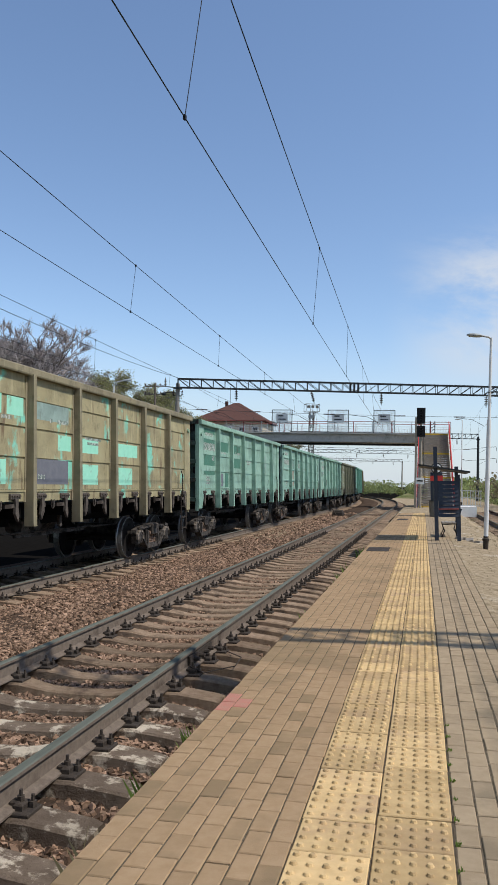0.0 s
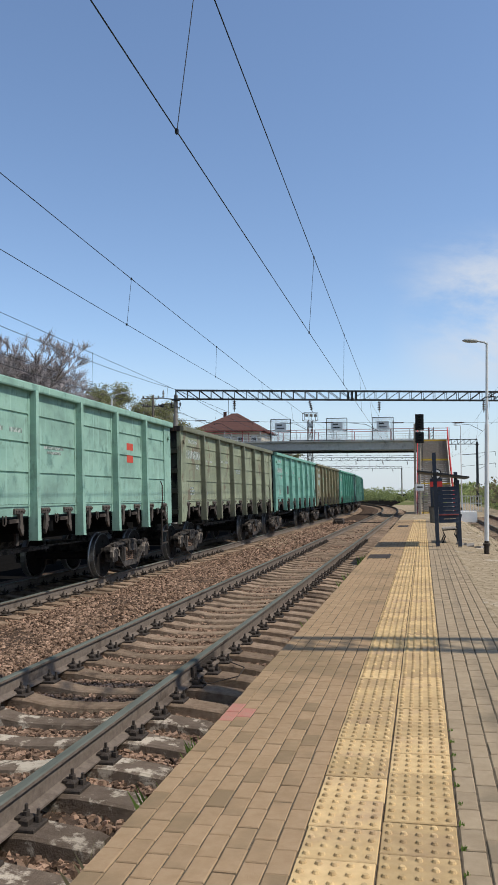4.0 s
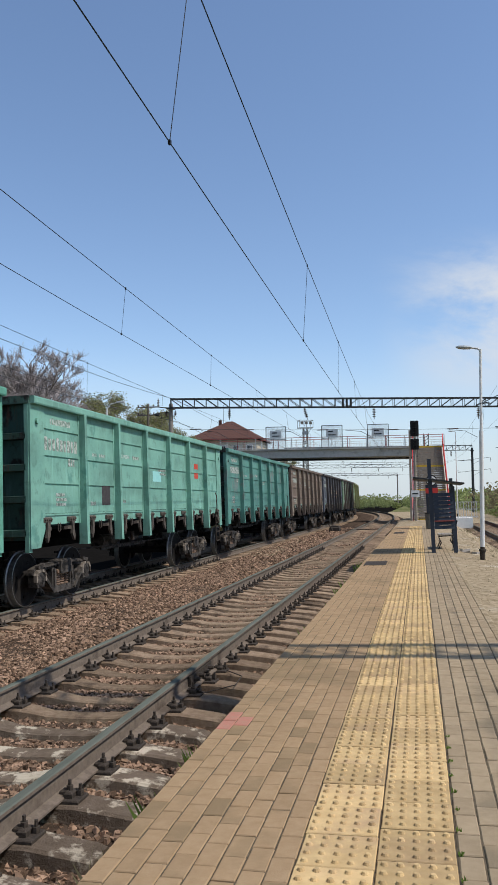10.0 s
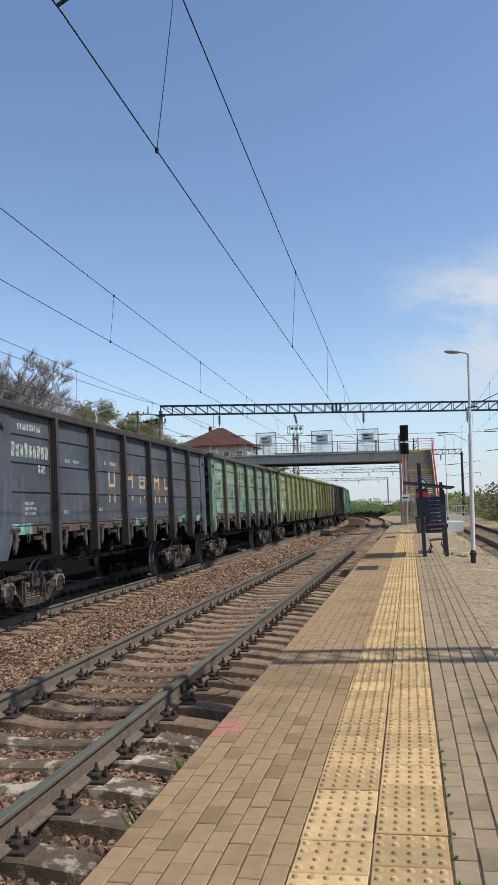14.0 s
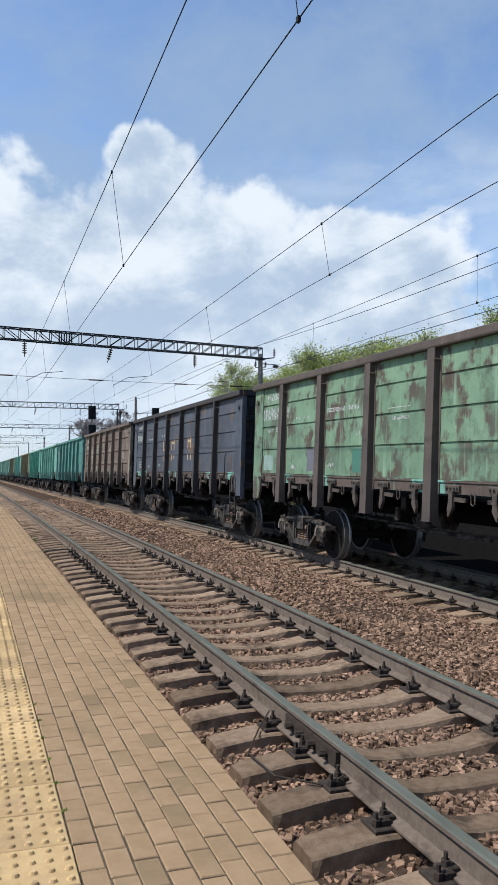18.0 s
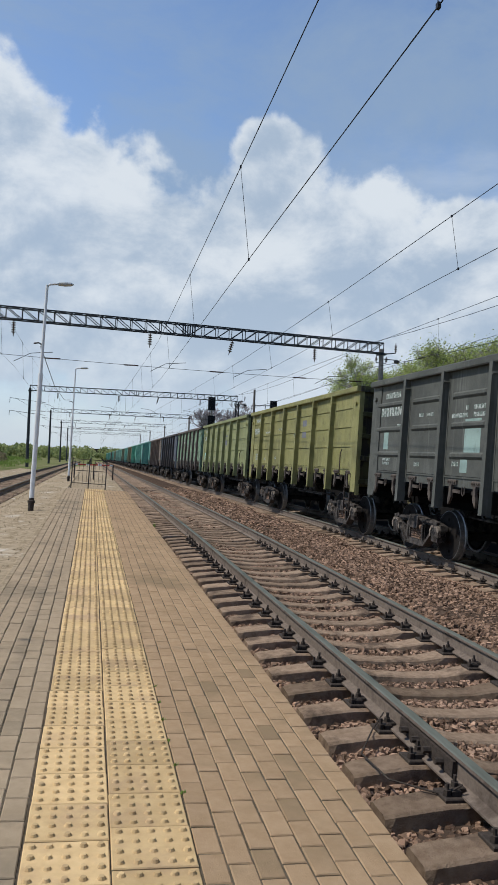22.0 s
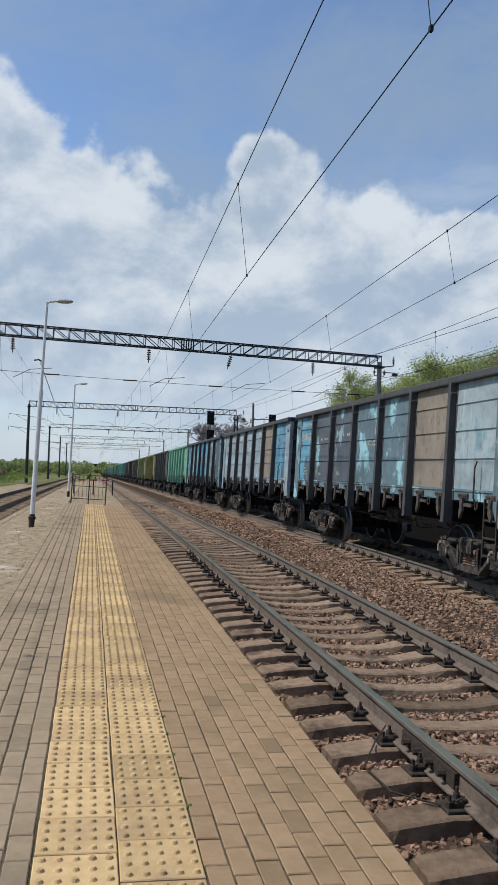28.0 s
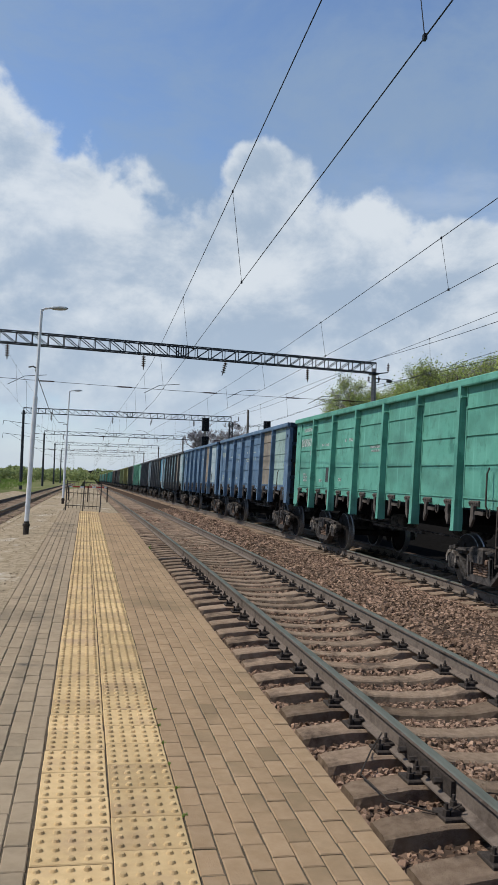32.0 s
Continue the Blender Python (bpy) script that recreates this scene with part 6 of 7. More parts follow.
for k in range(4):
    part("seat_slat", Geo().box(0.74 + 0.1 * k, 0.82 + 0.1 * k, 22.2, 23.5, 0.385, 0.41), STAIR, bench)
booth = thing("ticket_booth", "narrow dark booth with a red band and a round prohibition sign", "booth", TILT)
BX, BY = 0.62, 38.6
part("cabinet", Geo().cbox(BX - 0.02, BX + 0.56, BY, BY + 0.8, 0.0, 2.15, 0.02), SIGN_BLUE, booth)
part("window", Geo().box(BX + 0.07, BX + 0.48, BY - 0.02, BY + 0.01, 0.7, 1.55), GLASS_DARK, booth)
part("red_band", Geo().box(BX - 0.03, BX + 0.57, BY - 0.03, BY + 0.02, 1.72, 1.98), RED_PAINT, booth, "red painted header band")
sg = part("round_sign", Geo().lathe((BX + 0.28, BY - 0.02, 2.35), (0, -1, 0), [(0, 0.27), (0.02, 0.27)], 24), BLACK_PAINT, booth, "round dark-rimmed prohibition sign")
part("sign_face", Geo().lathe((BX + 0.28, BY - 0.041, 2.35), (0, -1, 0), [(0, 0.22), (0.004, 0.22)], 24), WHITE_PAINT, sg)
part("pictogram", Geo().bar((BX + 0.18, BY - 0.05, 2.25), (BX + 0.38, BY - 0.05, 2.45), 0.01, 0.06), BLACK_PAINT, sg)
bin_ = thing("litter_bin", "grey metal litter bin standing before the booth", "litter bin", TILT)
part("drum", Geo().lathe((0.72, 37.6, 0), (0, 0, 1), [(0, 0.17), (0.03, 0.2), (0.72, 0.23), (0.75, 0.24), (0.77, 0.22), (0.6, 0.2)], 14), MAST_STEEL, bin_)
part("rim", Geo().lathe((0.72, 37.6, 0.74), (0, 0, 1), [(0, 0.235), (0.0, 0.255), (0.04, 0.255), (0.04, 0.235)], 14, False), STEEL_DARK, bin_)
plate = thing("small_sign", "small white plate on a thin post at the stairs", "sign")
part("post", Geo().bar((-0.05, 55.5, -0.4), (-0.05, 55.5, 2.0), 0.06), STAIR, plate)
part("plate", Geo().box(-0.32, 0.26, 55.42, 55.46, 1.62, 2.1), WHITE_PAINT, plate)
part("bars", Geo().box(-0.24, 0.18, 55.40, 55.417, 1.82, 1.92), STEEL_DARK, plate)
rail2 = thing("stair_railing", "pale metal railing beside the stairs on a white block", "railing")
for k in range(9):
    part("bar", Geo().bar((2.75 + 0.18 * k, 56.0, 0.15), (2.75 + 0.18 * k, 56.0, 1.25), 0.035), GALV, rail2)
for z in (0.2, 0.75, 1.25):
    part("rail", Geo().bar((2.7, 56.0, z), (4.25, 56.0, z), 0.05), GALV, rail2)
part("block", Geo().cbox(2.6, 3.9, 55.7, 56.3, -0.6, 0.15, 0.03), WHITE_PAINT, rail2, "whitewashed concrete block")
# dark patches of the platform, added as thin plates
for x0, x1, y0, y1 in ((-1.05, -0.55, 17.2, 18.3), (-0.9, -0.45, 33.4, 35.0)):
    m = thing("manhole_cover", "thin dark plate for a dark patch in the platform paving", "cover", TILT)
    part("plate", Geo().cbox(x0, x1, y0, y1, -0.01, 0.006, 0.003), IRON, m)

# the barrier at the platform's rear end
fence = thing("barrier_fence", "rusty steel bar fence closing the end of the platform", "fence", TILT)
for x in (-0.38, 0.22, 0.82):
    part("post", Geo().bar((x, -27.6, -0.1), (x, -27.6, 1.05), 0.04), LATCH, fence)
for z in (0.15, 0.6, 1.0):
    part("rail", Geo().bar((-0.38, -27.6, z), (0.82, -27.6, z), 0.022), LATCH, fence)
for k in range(8):
    part("bar", Geo().bar((-0.26 + 0.14 * k, -27.6, 0.05), (-0.26 + 0.14 * k, -27.6, 1.0), 0.012), LATCH, fence)
bars = thing("barrier_fence", "low red and white barrier across the path", "fence", pose(0, 0, -0.1 + sink(-44)))
for k in range(10):
    part("rail", Geo().bar((-1.1 + 0.22 * k, -44, 0.85), (-0.88 + 0.22 * k, -44, 0.85), 0.07), RED_PAINT if k % 3 else WHITE_PAINT, bars)
for x in (-1.08, 0.0, 1.08):
    part("post", Geo().bar((x, -44, 0), (x, -44, 0.9), 0.07), IRON, bars)

# ---- point machine and joint cable ----
pm = thing("point_machine", "rusty point machine and rods beside the switch", "switch machine", TILT)
part("casing", Geo().cbox(-5.45, -4.8, 48.6, 49.6, -0.5, -0.12, 0.05), IRON, pm)
part("lid", Geo().cbox(-5.4, -4.85, 48.7, 49.5, -0.12, -0.04, 0.02), IRON, pm)
for y in (48.9, 49.3):
    part("rod", Geo().bar((-4.9, y, -0.34), (-2.2, y, -0.34), 0.04), IRON, pm)
part("lever", Geo().bar((-5.2, 48.4, -0.3), (-5.4, 48.0, 0.1), 0.05), IRON, pm)
for y in (7.9, -4.6):
    jc = thing("rail_joint", "bolted fishplates at a rail joint with a looped bond cable", "rail joint", TILT)
    for s in (-1, 1):
        part("fishplate", Geo().box(-2.16 + s * 0.030 - 0.014, -2.16 + s * 0.030 + 0.014, y - 0.4, y + 0.4, -0.385, -0.29), IRON, jc)
    for k in range(4):
        part("bolt", Geo().tube((-2.115, y - 0.27 + 0.18 * k, -0.335), (-2.06, y - 0.27 + 0.18 * k, -0.335), 0.022, n=6), IRON, jc)
    part("bond_cable", Geo().path([(-2.07, y - 0.6, -0.33), (-1.95, y - 0.5, -0.42), (-1.72, y - 0.1, -0.43), (-1.75, y + 0.3, -0.43), (-2.0, y + 0.55, -0.42), (-2.08, y + 0.6, -0.34)], 0.006, 5), IRON, jc)

# ---- house beyond the bridge ----
house = thing("house", "pale rendered house with a brown hipped roof and small windows", "house", pose(-26.2, 106.0, 0))
part("wall", Geo().box(-4.7, 4.7, -4.0, 4.0, -1.0, 10.1), HOUSE_WALL, house)
g = Geo()
g.add([(-5.3, -4.6, 10.05), (5.3, -4.6, 10.05), (5.3, 4.6, 10.05), (-5.3, 4.6, 10.05), (-0.4, 0, 12.9), (0.4, 0, 12.9), (-5.3, -4.6, 9.9), (5.3, -4.6, 9.9), (5.3, 4.6, 9.9), (-5.3, 4.6, 9.9)],
      [(0, 1, 5, 4), (1, 2, 5), (2, 3, 4, 5), (3, 0, 4), (6, 7, 1, 0), (7, 8, 2, 1), (8, 9, 3, 2), (9, 6, 0, 3), (9, 8, 7, 6)])
part("roof", g, ROOF_BROWN, house, "brown hipped tile roof")
part("chimney", Geo().box(-1.9, -1.5, 0.5, 0.9, 11.5, 13.2), ROOF_BROWN, house)
for fz in (8.6, 5.6):
    for k in range(5):
        x = -3.9 + 1.9 * k
        w = part("window", Geo().box(x - 0.45, x + 0.45, -4.05, -3.98, fz - 0.6, fz + 0.6), WHITE_PAINT, house)
        part("pane", Geo().box(x - 0.36, x + 0.36, -4.07, -4.055, fz - 0.5, fz + 0.5), GLASS_DARK, w)
part("aerial", Geo().tube((-1.0, 0, 12.7), (-1.0, 0, 15.3), 0.03, n=5), STEEL_DARK, house)
shed = thing("station_building", "low white building half hidden behind the train", "building", pose(-20.5, 96, 0))
part("wall", Geo().box(-5, 4, -2, 2, -1, 5.0), WHITE_PAINT, shed)
part("roof", Geo().cbox(-5.3, 4.3, -2.3, 2.3, 5.0, 5.25, 0.05, True), SIGN_GREY, shed)

# ---- radio tower behind the train ----


def lattice_tower(x, y, base, h, w0, w1, label, decks=(), z_under=-1.0):
    t = thing("lattice_tower", label, "radio tower", pose(x, y, z_under, 0, 0, 20))
    n = int(h / 1.5)
    for sx in (-1, 1):
        for sy in (-1, 1):
            part("leg", Geo().bar((sx * w0 / 2, sy * w0 / 2, 0), (sx * w1 / 2, sy * w1 / 2, h), 0.11 if w0 > 1 else 0.07), MAST_STEEL, t)
    for side in range(4):
        g = Geo()
        for k in range(n):
            z0, z1 = h * k / n, h * (k + 1) / n
            a0, a1 = (w0 + (w1 - w0) * k / n) / 2, (w0 + (w1 - w0) * (k + 1) / n) / 2
            c = [((-a0, -a0, z0), (a1, -a1, z1)), ((a0, -a0, z0), (a1, a1, z1)), ((a0, a0, z0), (-a1, a1, z1)), ((-a0, a0, z0), (-a1, -a1, z1))][side]
            d = [((a0, -a0, z0), (-a1, -a1, z1)), ((a0, a0, z0), (a1, -a1, z1)), ((-a0, a0, z0), (a1, a1, z1)), ((-a0, -a0, z0), (-a1, a1, z1))][side]
            g.bar(*c, 0.05)
            g.bar(*d, 0.05)
            g.bar(c[0], (-c[0][0] if side in (0, 2) else c[0][0], -c[0][1] if side in (1, 3) else c[0][1], z0), 0.05)
        tagged(part("bracing", g, MAST_STEEL, t), kind="stuff")
    for z in decks:
        w = (w0 + (w1 - w0) * z / h) * 0.62
        d = part("platform_deck", Geo().box(-w, w, -w, w, z, z + 0.07), SIGN_GREY, t)
        g = Geo()
        for s in (-1, 1):
            g.box(-w, w, s * w - 0.02, s * w + 0.02, z + 0.07, z + 0.45)
            g.box(s * w - 0.02, s * w + 0.02, -w, w, z + 0.07, z + 0.45)
        part("toe_board", g, SIGN_GREY, d)
    g = Geo()
    for s in (-0.18, 0.18):
        g.bar((s, 0, 0), (s, 0, h), 0.04)
    for k in range(int(h / 0.4)):
        g.bar((-0.18, 0, 0.4 * k), (0.18, 0, 0.4 * k), 0.025)
    part("ladder", g, MAST_STEEL, t)
    return t


lattice_tower(-24.0, -16.8, 0, 34, 1.75, 1.3, "tall grey lattice radio tower with small service decks", (11.9,))
flood = lattice_tower(-17.6, 122.0, 0, 14.2, 0.9, 0.7, "distant lattice floodlight mast with a lamp basket", (13.2,))
bk = Geo()
for z in (14.2, 15.4):
    for s in (-0.9, 0.9):
        bk.bar((-1.1, s, z), (1.1, s, z), 0.07)
        bk.bar((s * 1.22, -0.9, z), (s * 1.22, 0.9, z), 0.07)
for sx in (-1.1, 0, 1.1):
    for sy in (-0.9, 0.9):
        bk.bar((sx, sy, 14.2), (sx, sy, 15.4), 0.06)
part("lamp_basket", bk, MAST_STEEL, flood)
for sx in (-0.7, 0, 0.7):
    part("floodlight", Geo().cbox(sx - 0.22, sx + 0.22, -0.95, -0.7, 14.75, 15.15, 0.05, True), MAST_STEEL, flood)

# ---- poles ----


def telegraph_pole(x, y, h, arms, label="weathered wooden telegraph pole with crossarms and insulators"):
    t = thing("telegraph_pole", label, "pole")
    part("pole", Geo().tube((x, y, -1.2), (x, y, h), 0.14, 0.09, n=9), BARK, t)
    for k in range(arms):
        z = h - 0.3 - 0.7 * k
        part("crossarm", Geo().bar((x - 1.0, y, z), (x + 1.0, y, z), 0.1), BARK, t)
        for s in (-0.9, -0.5, 0.5, 0.9):
            part("pin_insulator", Geo().lathe((x + s, y, z + 0.05), (0, 0, 1), [(0, 0.02), (0.05, 0.05), (0.14, 0.05), (0.18, 0.02)], 7), PORCELAIN, t)
    return t


telegraph_pole(-22.6, 62.0, 9.9, 2)
telegraph_pole(-20.5, -38.0, 7.2, 1)
telegraph_pole(-13.4, -64.0, 7.0, 0, "plain concrete pole with a bracket beside the line")
telegraph_pole(-21.0, 2.2, 7.4, 1)
br = thing("signal_bracket", "light steel bracket frame on the pole", "bracket")
part("frame", Geo().bar((-13.4, -64, 5.6), (-15.3, -64, 5.7), 0.06).bar((-13.4, -64, 4.6), (-15.2, -64, 5.0), 0.06).bar((-14.4, -64, 5.65), (-14.4, -64, 4.8), 0.05), STEEL_DARK, br)
st = thing("street_lamp", "far street lamp on a grey pole behind the trees", "street lamp")
part("pole", Geo().tube((-25.6, 60, -1), (-25.6, 60, 9.4), 0.08, n=8), GALV, st)
part("arm", Geo().path([(-25.6, 60, 9.3), (-25.3, 60, 9.7), (-24.6, 60, 9.85)], 0.05, 6), GALV, st)
part("lamp_head", Geo().cbox(-24.7, -24.0, 59.85, 60.15, 9.78, 9.92, 0.04, True), SIGN_GREY, st)

# ---- trees ----


def tree_geo(h, spread, seed, twigs=4, leaves=0, leaf=0.16, depth=4, twig=0.016, rise=0.25, fan=0.75):
    """Trunk and limbs, fine twigs and leaf clumps, grown by forking."""
    rnd = random.Random(seed)
    wood, fine, green = Geo(), Geo(), Geo()

    def leafy(p, n):
        for _ in range(n):
            c = p + Vector((rnd.gauss(0, 0.19), rnd.gauss(0, 0.19), rnd.gauss(0, 0.16)))
            a = Vector((rnd.uniform(-1, 1), rnd.uniform(-1, 1), rnd.uniform(-1, 1))).normalized()
            b = a.cross(Vector((rnd.uniform(-1, 1), rnd.uniform(-1, 1), rnd.uniform(-1, 1)))).normalized()
            s = leaf * rnd.uniform(0.6, 1.3)
            green.add([c - a * s, c + b * s * 0.6, c + a * s, c - b * s * 0.6], [(0, 1, 2, 3)])

    def grow(p, d, length, r, k):
        q = p + d * length
        (wood if k < depth - 1 else fine).tube(p, q, r, r * 0.66, n=6 if k < 2 else 4, caps=False)
        if k >= depth:
            for _ in range(twigs):
                e = (d * 0.8 + Vector((rnd.gauss(0, fan), rnd.gauss(0, fan), rnd.gauss(rise, 0.45)))).normalized() * length * rnd.uniform(0.35, 0.85)
                s = p + (q - p) * rnd.uniform(0.2, 1)
                fine.tube(s, s + e, twig, twig * 0.5, n=3, caps=False)
                if leaves:
                    leafy(s + e * rnd.uniform(0.3, 1), leaves)
            return
        for i in range(rnd.choice((2, 3, 3)) if k else rnd.choice((4, 5))):
            up = 0.35 if k else 0.5
            e = (d * 0.75 + Vector((rnd.gauss(0, spread), rnd.gauss(0, spread), rnd.uniform(0, up)))).normalized()
            s = p + (q - p) * (rnd.uniform(0.55, 1.0) if i else 1.0)
            grow(s, e, length * rnd.uniform(0.62, 0.85), r * 0.62, k + 1)

    grow(Vector((0, 0, -0.3)), Vector((rnd.gauss(0, 0.04), rnd.gauss(0, 0.04), 1)).normalized(), h * 0.26, h * 0.018, 0)
    top = max(v[2] for v in fine.v)
    f = h / top
    for q in (wood, fine, green):
        q.v = [(x * f, y * f, z * f) for x, y, z in q.v]
    return wood, fine, green


def tree(kind, label, geo, leaf_mat, places, group):
    wood, fine, green = geo
    t = thing(kind, label, "tree", group=group)
    part("trunk", wood, BARK, t)
    tw = part("twig_crown", fine, TWIG, t)
    tagged(tw, kind="stuff")
    if green.v:
        tagged(part("leaf_crown", green, leaf_mat, t), kind="stuff")
    for i, (x, y, z, s, a) in enumerate(places):
        m = pose(x, y, z, 0, 0, a)
        o = t if i == len(places) - 1 else copy_thing(t, m)
        if o is t:
            o.matrix_basis = m
        o.scale = (s, s, s)


tree("bare_tree", "tall leafless tree with a dense grey crown of twigs", tree_geo(16.0, 0.42, 5, 17, 0, depth=6, twig=0.013, rise=0.4, fan=0.5), LEAF,
     [(-48.5, 77, -0.3, 1.26, 20), (-50, 82, -0.3, 1.35, 130), (-45.5, 76, -0.3, 1.24, 250), (-42.6, 76, -0.3, 1.14, 200), (-40.3, 77, -0.3, 1.0, 320), (-38.6, 78, -0.3, 0.84, 70), (-43.8, 80, -0.3, 1.22, 160), (-22, -128, -1.5, 0.75, 40), (-26, -140, -1.5, 0.8, 300)], "bare trees")
tree("budding_tree", "budding olive green tree behind the tracks", tree_geo(12.5, 0.5, 8, 24, 5, 0.085, depth=5, twig=0.013), BUD,
     [(-40.0, 90, -0.2, 1.27, 0), (-36.5, 89, -0.2, 1.26, 100), (-33.0, 88, -0.2, 1.06, 210), (-44, 97, -0.2, 1.1, 320), (-31.0, 93, -0.2, 0.92, 50), (-29.8, 87, -0.2, 0.95, 140), (-27.4, 86, -0.2, 0.80, 260), (-38.2, 86, -0.2, 1.16, 30), (-34.8, 92, -0.2, 1.15, 290), (-20, 118, -0.2, 0.7, 10), (-25, 124, -0.2, 0.8, 80)], "budding trees")
tree("spring_tree", "bushy tree in fresh yellow-green spring leaf", tree_geo(10.0, 0.5, 14, 15, 9, 0.047, depth=5, twig=0.011), LEAF,
     [(-25, -47, -0.6, 1.08, 0), (-28.5, -48, -0.6, 1.12, 33), (-26.5, -54, -0.6, 1.08, 95), (-27.5, -42, -0.6, 1.02, 260), (-29, -62, -0.6, 1.12, 310), (-28, -54, -0.6, 1.10, 120), (-31, -44, -0.6, 1.02, 60), (-24.5, -59, -0.6, 1.06, 200), (-27, -37, -0.6, 0.95, 300), (-32, -62, -0.6, 1.1, 20), (-25, -26, -0.4, 0.9, 170), (-27, -14, -0.4, 1.12, 240), (-28.5, -8.5, -0.4, 1.12, 140), (-26.5, -3, -0.4, 1.06, 15), (-28, 6.5, -0.4, 1.14, 75), (-33, 0, -0.4, 1.1, 200), (-25.5, -68, -0.8, 1.06, 45)], "spring trees")


def hedge(n, x0, x1, y0, y1, h0, h1, mat, name, label, seed, leaf=0.4, zbase=-0.4):
    """A belt of shrubs: many leaf flakes heaped in uneven clumps."""
    rng = np.random.default_rng(seed)
    k = max(6, n // 240)
    cx, cy, ch = rng.uniform(x0, x1, k), rng.uniform(y0, y1, k), rng.uniform(h0, h1, k)
    i = rng.integers(0, k, n)
    u = rng.normal(0, 1, (n, 3))
    u /= np.linalg.norm(u, axis=1)[:, None]
    rad = rng.uniform(0.35, 1, n) ** 0.5
    c = np.stack([cx[i] + u[:, 0] * rad * ch[i] * 0.75, cy[i] + u[:, 1] * rad * ch[i] * 0.75, zbase + ch[i] * 0.5 + u[:, 2] * rad * ch[i] * 0.52], 1)
    a = rng.normal(0, 1, (n, 3))
    a /= np.linalg.norm(a, axis=1)[:, None]
    b = np.cross(a, rng.normal(0, 1, (n, 3)))
    b /= np.linalg.norm(b, axis=1)[:, None]
    s = leaf * rng.uniform(0.5, 1.2, n)[:, None]
    V = np.stack([c - a * s, c + b * s * 0.55, c + a * s, c - b * s * 0.55], 1).reshape(-1, 3)
    F = np.arange(4 * n).reshape(-1, 4)
    me = bpy.data.meshes.new(name)
    me.from_pydata(V.tolist(), [], F.tolist())
    me.materials.append(mat)
    me.update()
    return tagged(part(name, me, None), label, "shrubs", kind="stuff")


hedge(16000, 8, 40, 62, 110, 1.5, 4.2, BUSH_DRY, "brush", "brown leafless brush beside the rear track", 21, 0.22)
hedge(9000, 7, 30, 66, 120, 1.0, 3.2, LEAF_OLIVE, "brush", "olive brush coming into leaf", 22, 0.2)
hedge(22000, -40, 20, 150, 230, 1.2, 3.4, LEAF_OLIVE, "brush", "olive green shrubs beyond the bend", 23, 0.24)
hedge(16000, -110, -26, 100, 170, 3.0, 7.5, LEAF_OLIVE, "brush", "olive shrubs behind the house", 24, 0.5)
hedge(14000, 10, 160, 230, 380, 3.0, 7.0, LEAF_OLIVE, "brush", "far belt of olive trees", 25, 0.9)
hedge(14000, -36, -21, -95, 10, 1.5, 4.6, LEAF, "brush", "yellow-green shrubs behind the freight line", 26, 0.2)
hedge(24000, 30, 420, -520, -260, 2.5, 6.0, LEAF_OLIVE, "brush", "far belt of olive trees across the fields", 27, 0.8, -4.0)
hedge(20000, -160, 40, -480, -330, 2.5, 6.5, LEAF_OLIVE, "brush", "far belt of olive trees at the end of the line", 28, 0.75, -4.5)
hedge(7000, 10, 26, -110, -55, 0.6, 1.6, BUSH_DRY, "brush", "low dry weeds along the field's edge", 29, 0.18, -1.0)
hedge(4000, -17, -11.5, -200, 70, 0.3, 0.8, BUSH_DRY, "brush", "low dry weeds beyond the train", 30, 0.12, -0.9)
conifer = thing("conifer", "lone dark green spruce in the field", "tree", pose(27.0, -112, -1.6))
part("trunk", Geo().tube((0, 0, 0), (0, 0, 8.0), 0.2, 0.03, n=8), BARK, conifer)
g = Geo()
rnd = random.Random(3)
for k in range(900):
    f = rnd.random() ** 0.7
    r, z, a = (1 - f) * 1.9 * rnd.uniform(0.5, 1.05) + 0.1, 0.7 + f * 7.6, rnd.uniform(0, 6.283)
    c = Vector((r * math.cos(a), r * math.sin(a), z))
    d = Vector((math.cos(a), math.sin(a), -0.4)).normalized() * 0.45
    s = Vector((-math.sin(a), math.cos(a), 0)) * 0.16
    g.add([c - d, c + s, c + d, c - s], [(0, 1, 2, 3)])
tagged(part("needles", g, LEAF_OLIVE, conifer), kind="stuff")

# ---- grass and weeds by the platform ----


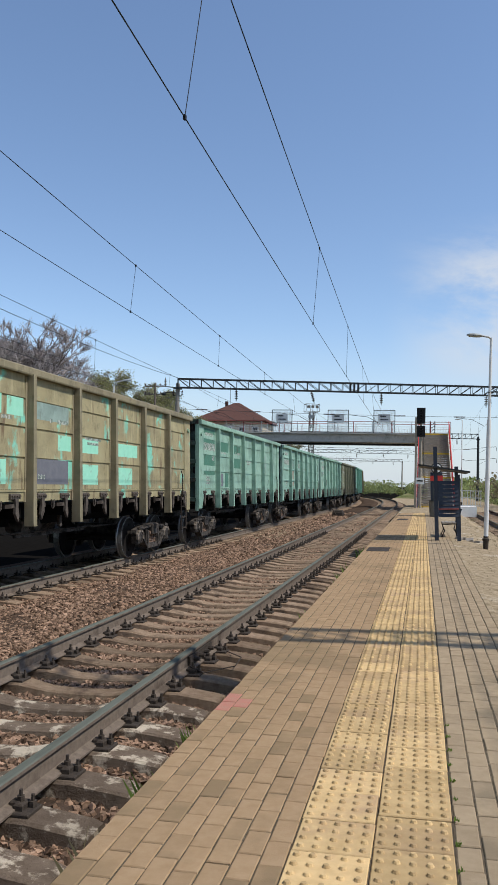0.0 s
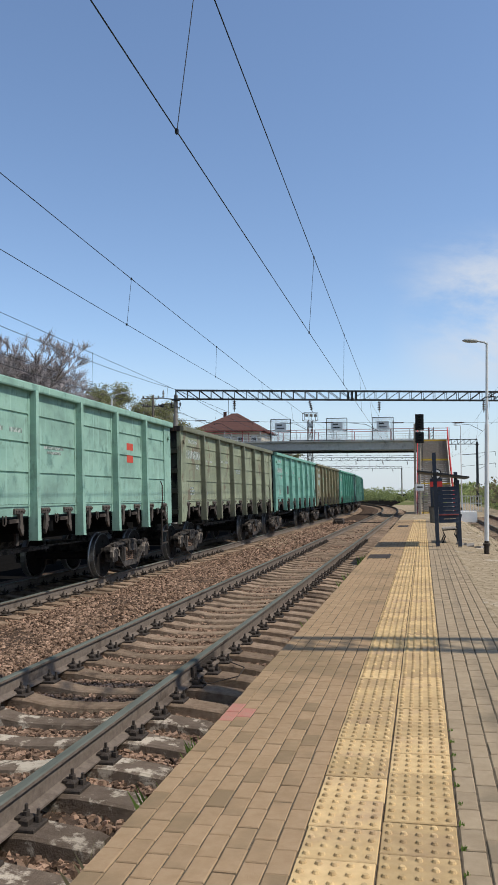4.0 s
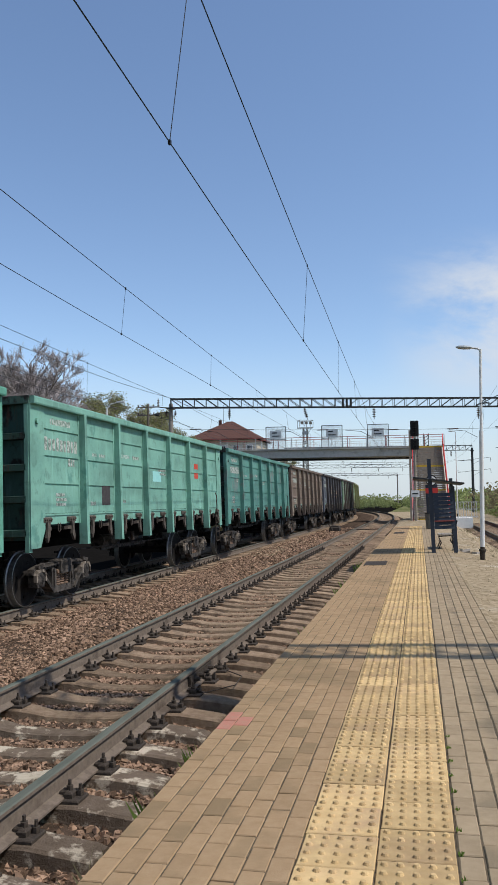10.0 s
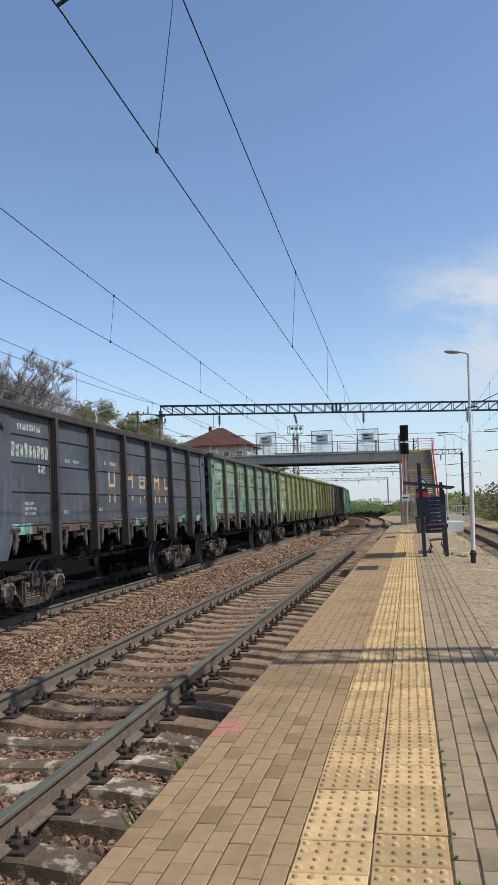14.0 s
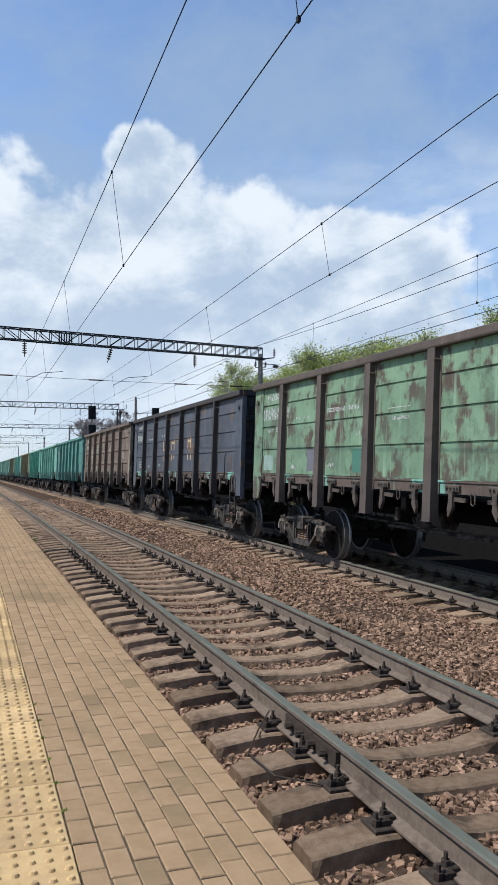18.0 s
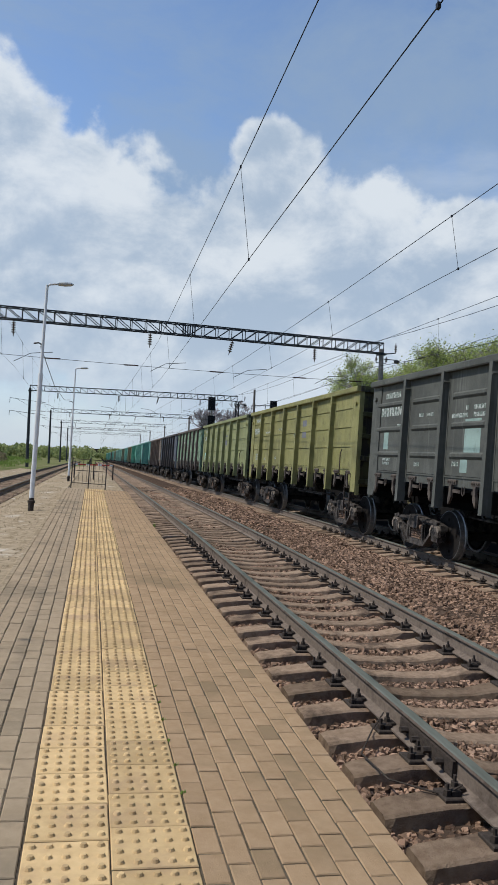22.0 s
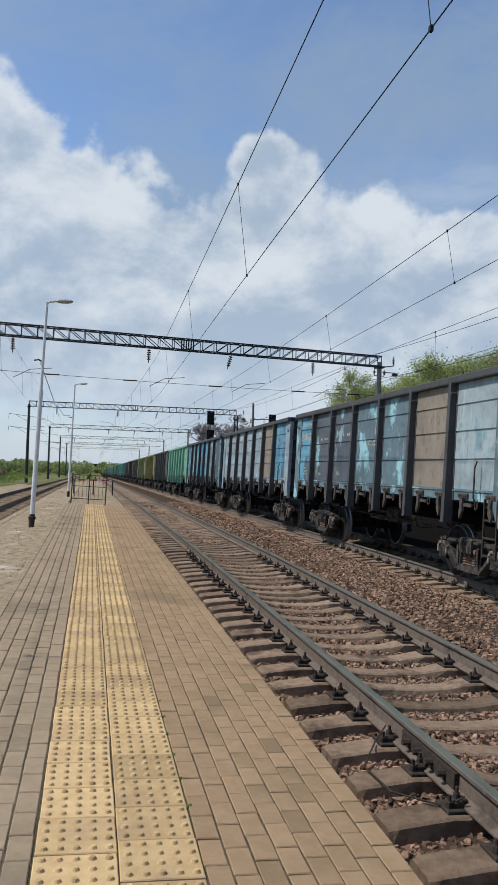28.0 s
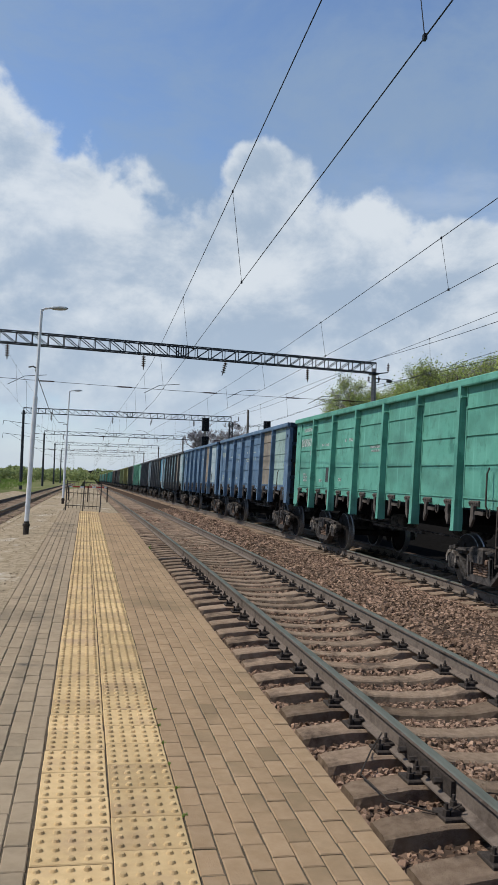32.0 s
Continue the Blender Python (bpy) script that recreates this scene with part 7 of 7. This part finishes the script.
def tufts(places, seed, name, label, mat, m=TILT):
    rnd = random.Random(seed)
    g = Geo()
    for x, y, z, r, h, n in places:
        for _ in range(n):
            a, q = rnd.uniform(0, 6.283), r * rnd.random() ** 0.6
            px, py = x + q * math.cos(a), y + q * math.sin(a)
            hh = h * rnd.uniform(0.5, 1.1)
            b = rnd.uniform(0, 6.283)
            lx, ly = math.cos(b) * hh * 0.45, math.sin(b) * hh * 0.45
            w = 0.005
            g.add([(px - w * math.sin(b), py + w * math.cos(b), z), (px + w * math.sin(b), py - w * math.cos(b), z), (px + lx * 0.4 + w * 0.7 * math.sin(b), py + ly * 0.4, z + hh * 0.6), (px + lx, py + ly, z + hh)], [(0, 1, 2, 3)])
    return tagged(part(name, g, mat, m=m), label, "grass", kind="stuff")


EDGE_TUFTS = [(-1.2, 4.05, -0.5, 0.1, 0.32, 90), (-1.22, 4.95, -0.5, 0.1, 0.32, 70), (-1.2, 10.0, -0.55, 0.12, 0.36, 40), (-1.2, 12.2, -0.55, 0.1, 0.36, 30), (-1.25, 14.5, -0.55, 0.2, 0.36, 50), (-1.2, 16.0, -0.55, 0.25, 0.38, 50),
              (-1.25, 20.5, -0.55, 0.3, 0.38, 70), (-1.3, -19, -0.6, 0.2, 0.3, 40), (-1.3, -24, -0.7, 0.2, 0.3, 40)]
tufts(EDGE_TUFTS, 5, "grass_tufts", "fresh green grass tufts along the platform edge", GRASS)
tufts([(-3.35, 5.15, -0.5, 0.22, 0.34, 80), (-3.5, 5.7, -0.5, 0.15, 0.26, 50), (-1.35, 3.5, -0.55, 0.12, 0.3, 25), (-1.3, 8.9, -0.5, 0.1, 0.25, 25)], 6, "dry_weeds", "pale dry weeds between the sleepers", BUSH_DRY)
tufts([(0.333, 3.0 + 0.22 * k, -0.004, 0.012, 0.022, 12) for k in range(0, 9)] + [(-0.32, -3.2 - 0.3 * k, -0.004, 0.012, 0.018, 8) for k in range(6)], 7, "moss_in_joints", "small green moss in the paving joints", GRASS)
rr = random.Random(9)
tufts([(rr.uniform(1.3, 3.4), rr.uniform(3, 40), -0.12, 0.25, 0.10, 16) for _ in range(90)] + [(rr.uniform(1.4, 3.4), rr.uniform(-60, -6), -0.15 + sink(-20), 0.25, 0.09, 14) for _ in range(90)], 8, "dry_grass", "sparse dry grass on the gravel beside the platform", BUSH_DRY, None)
tufts([(rr.uniform(7.5, 26), rr.uniform(-120, -25), -0.75, 0.7, 0.5, 26) for _ in range(420)], 10, "meadow_grass", "long green meadow grass beyond the rear track", GRASS, None)

motions()
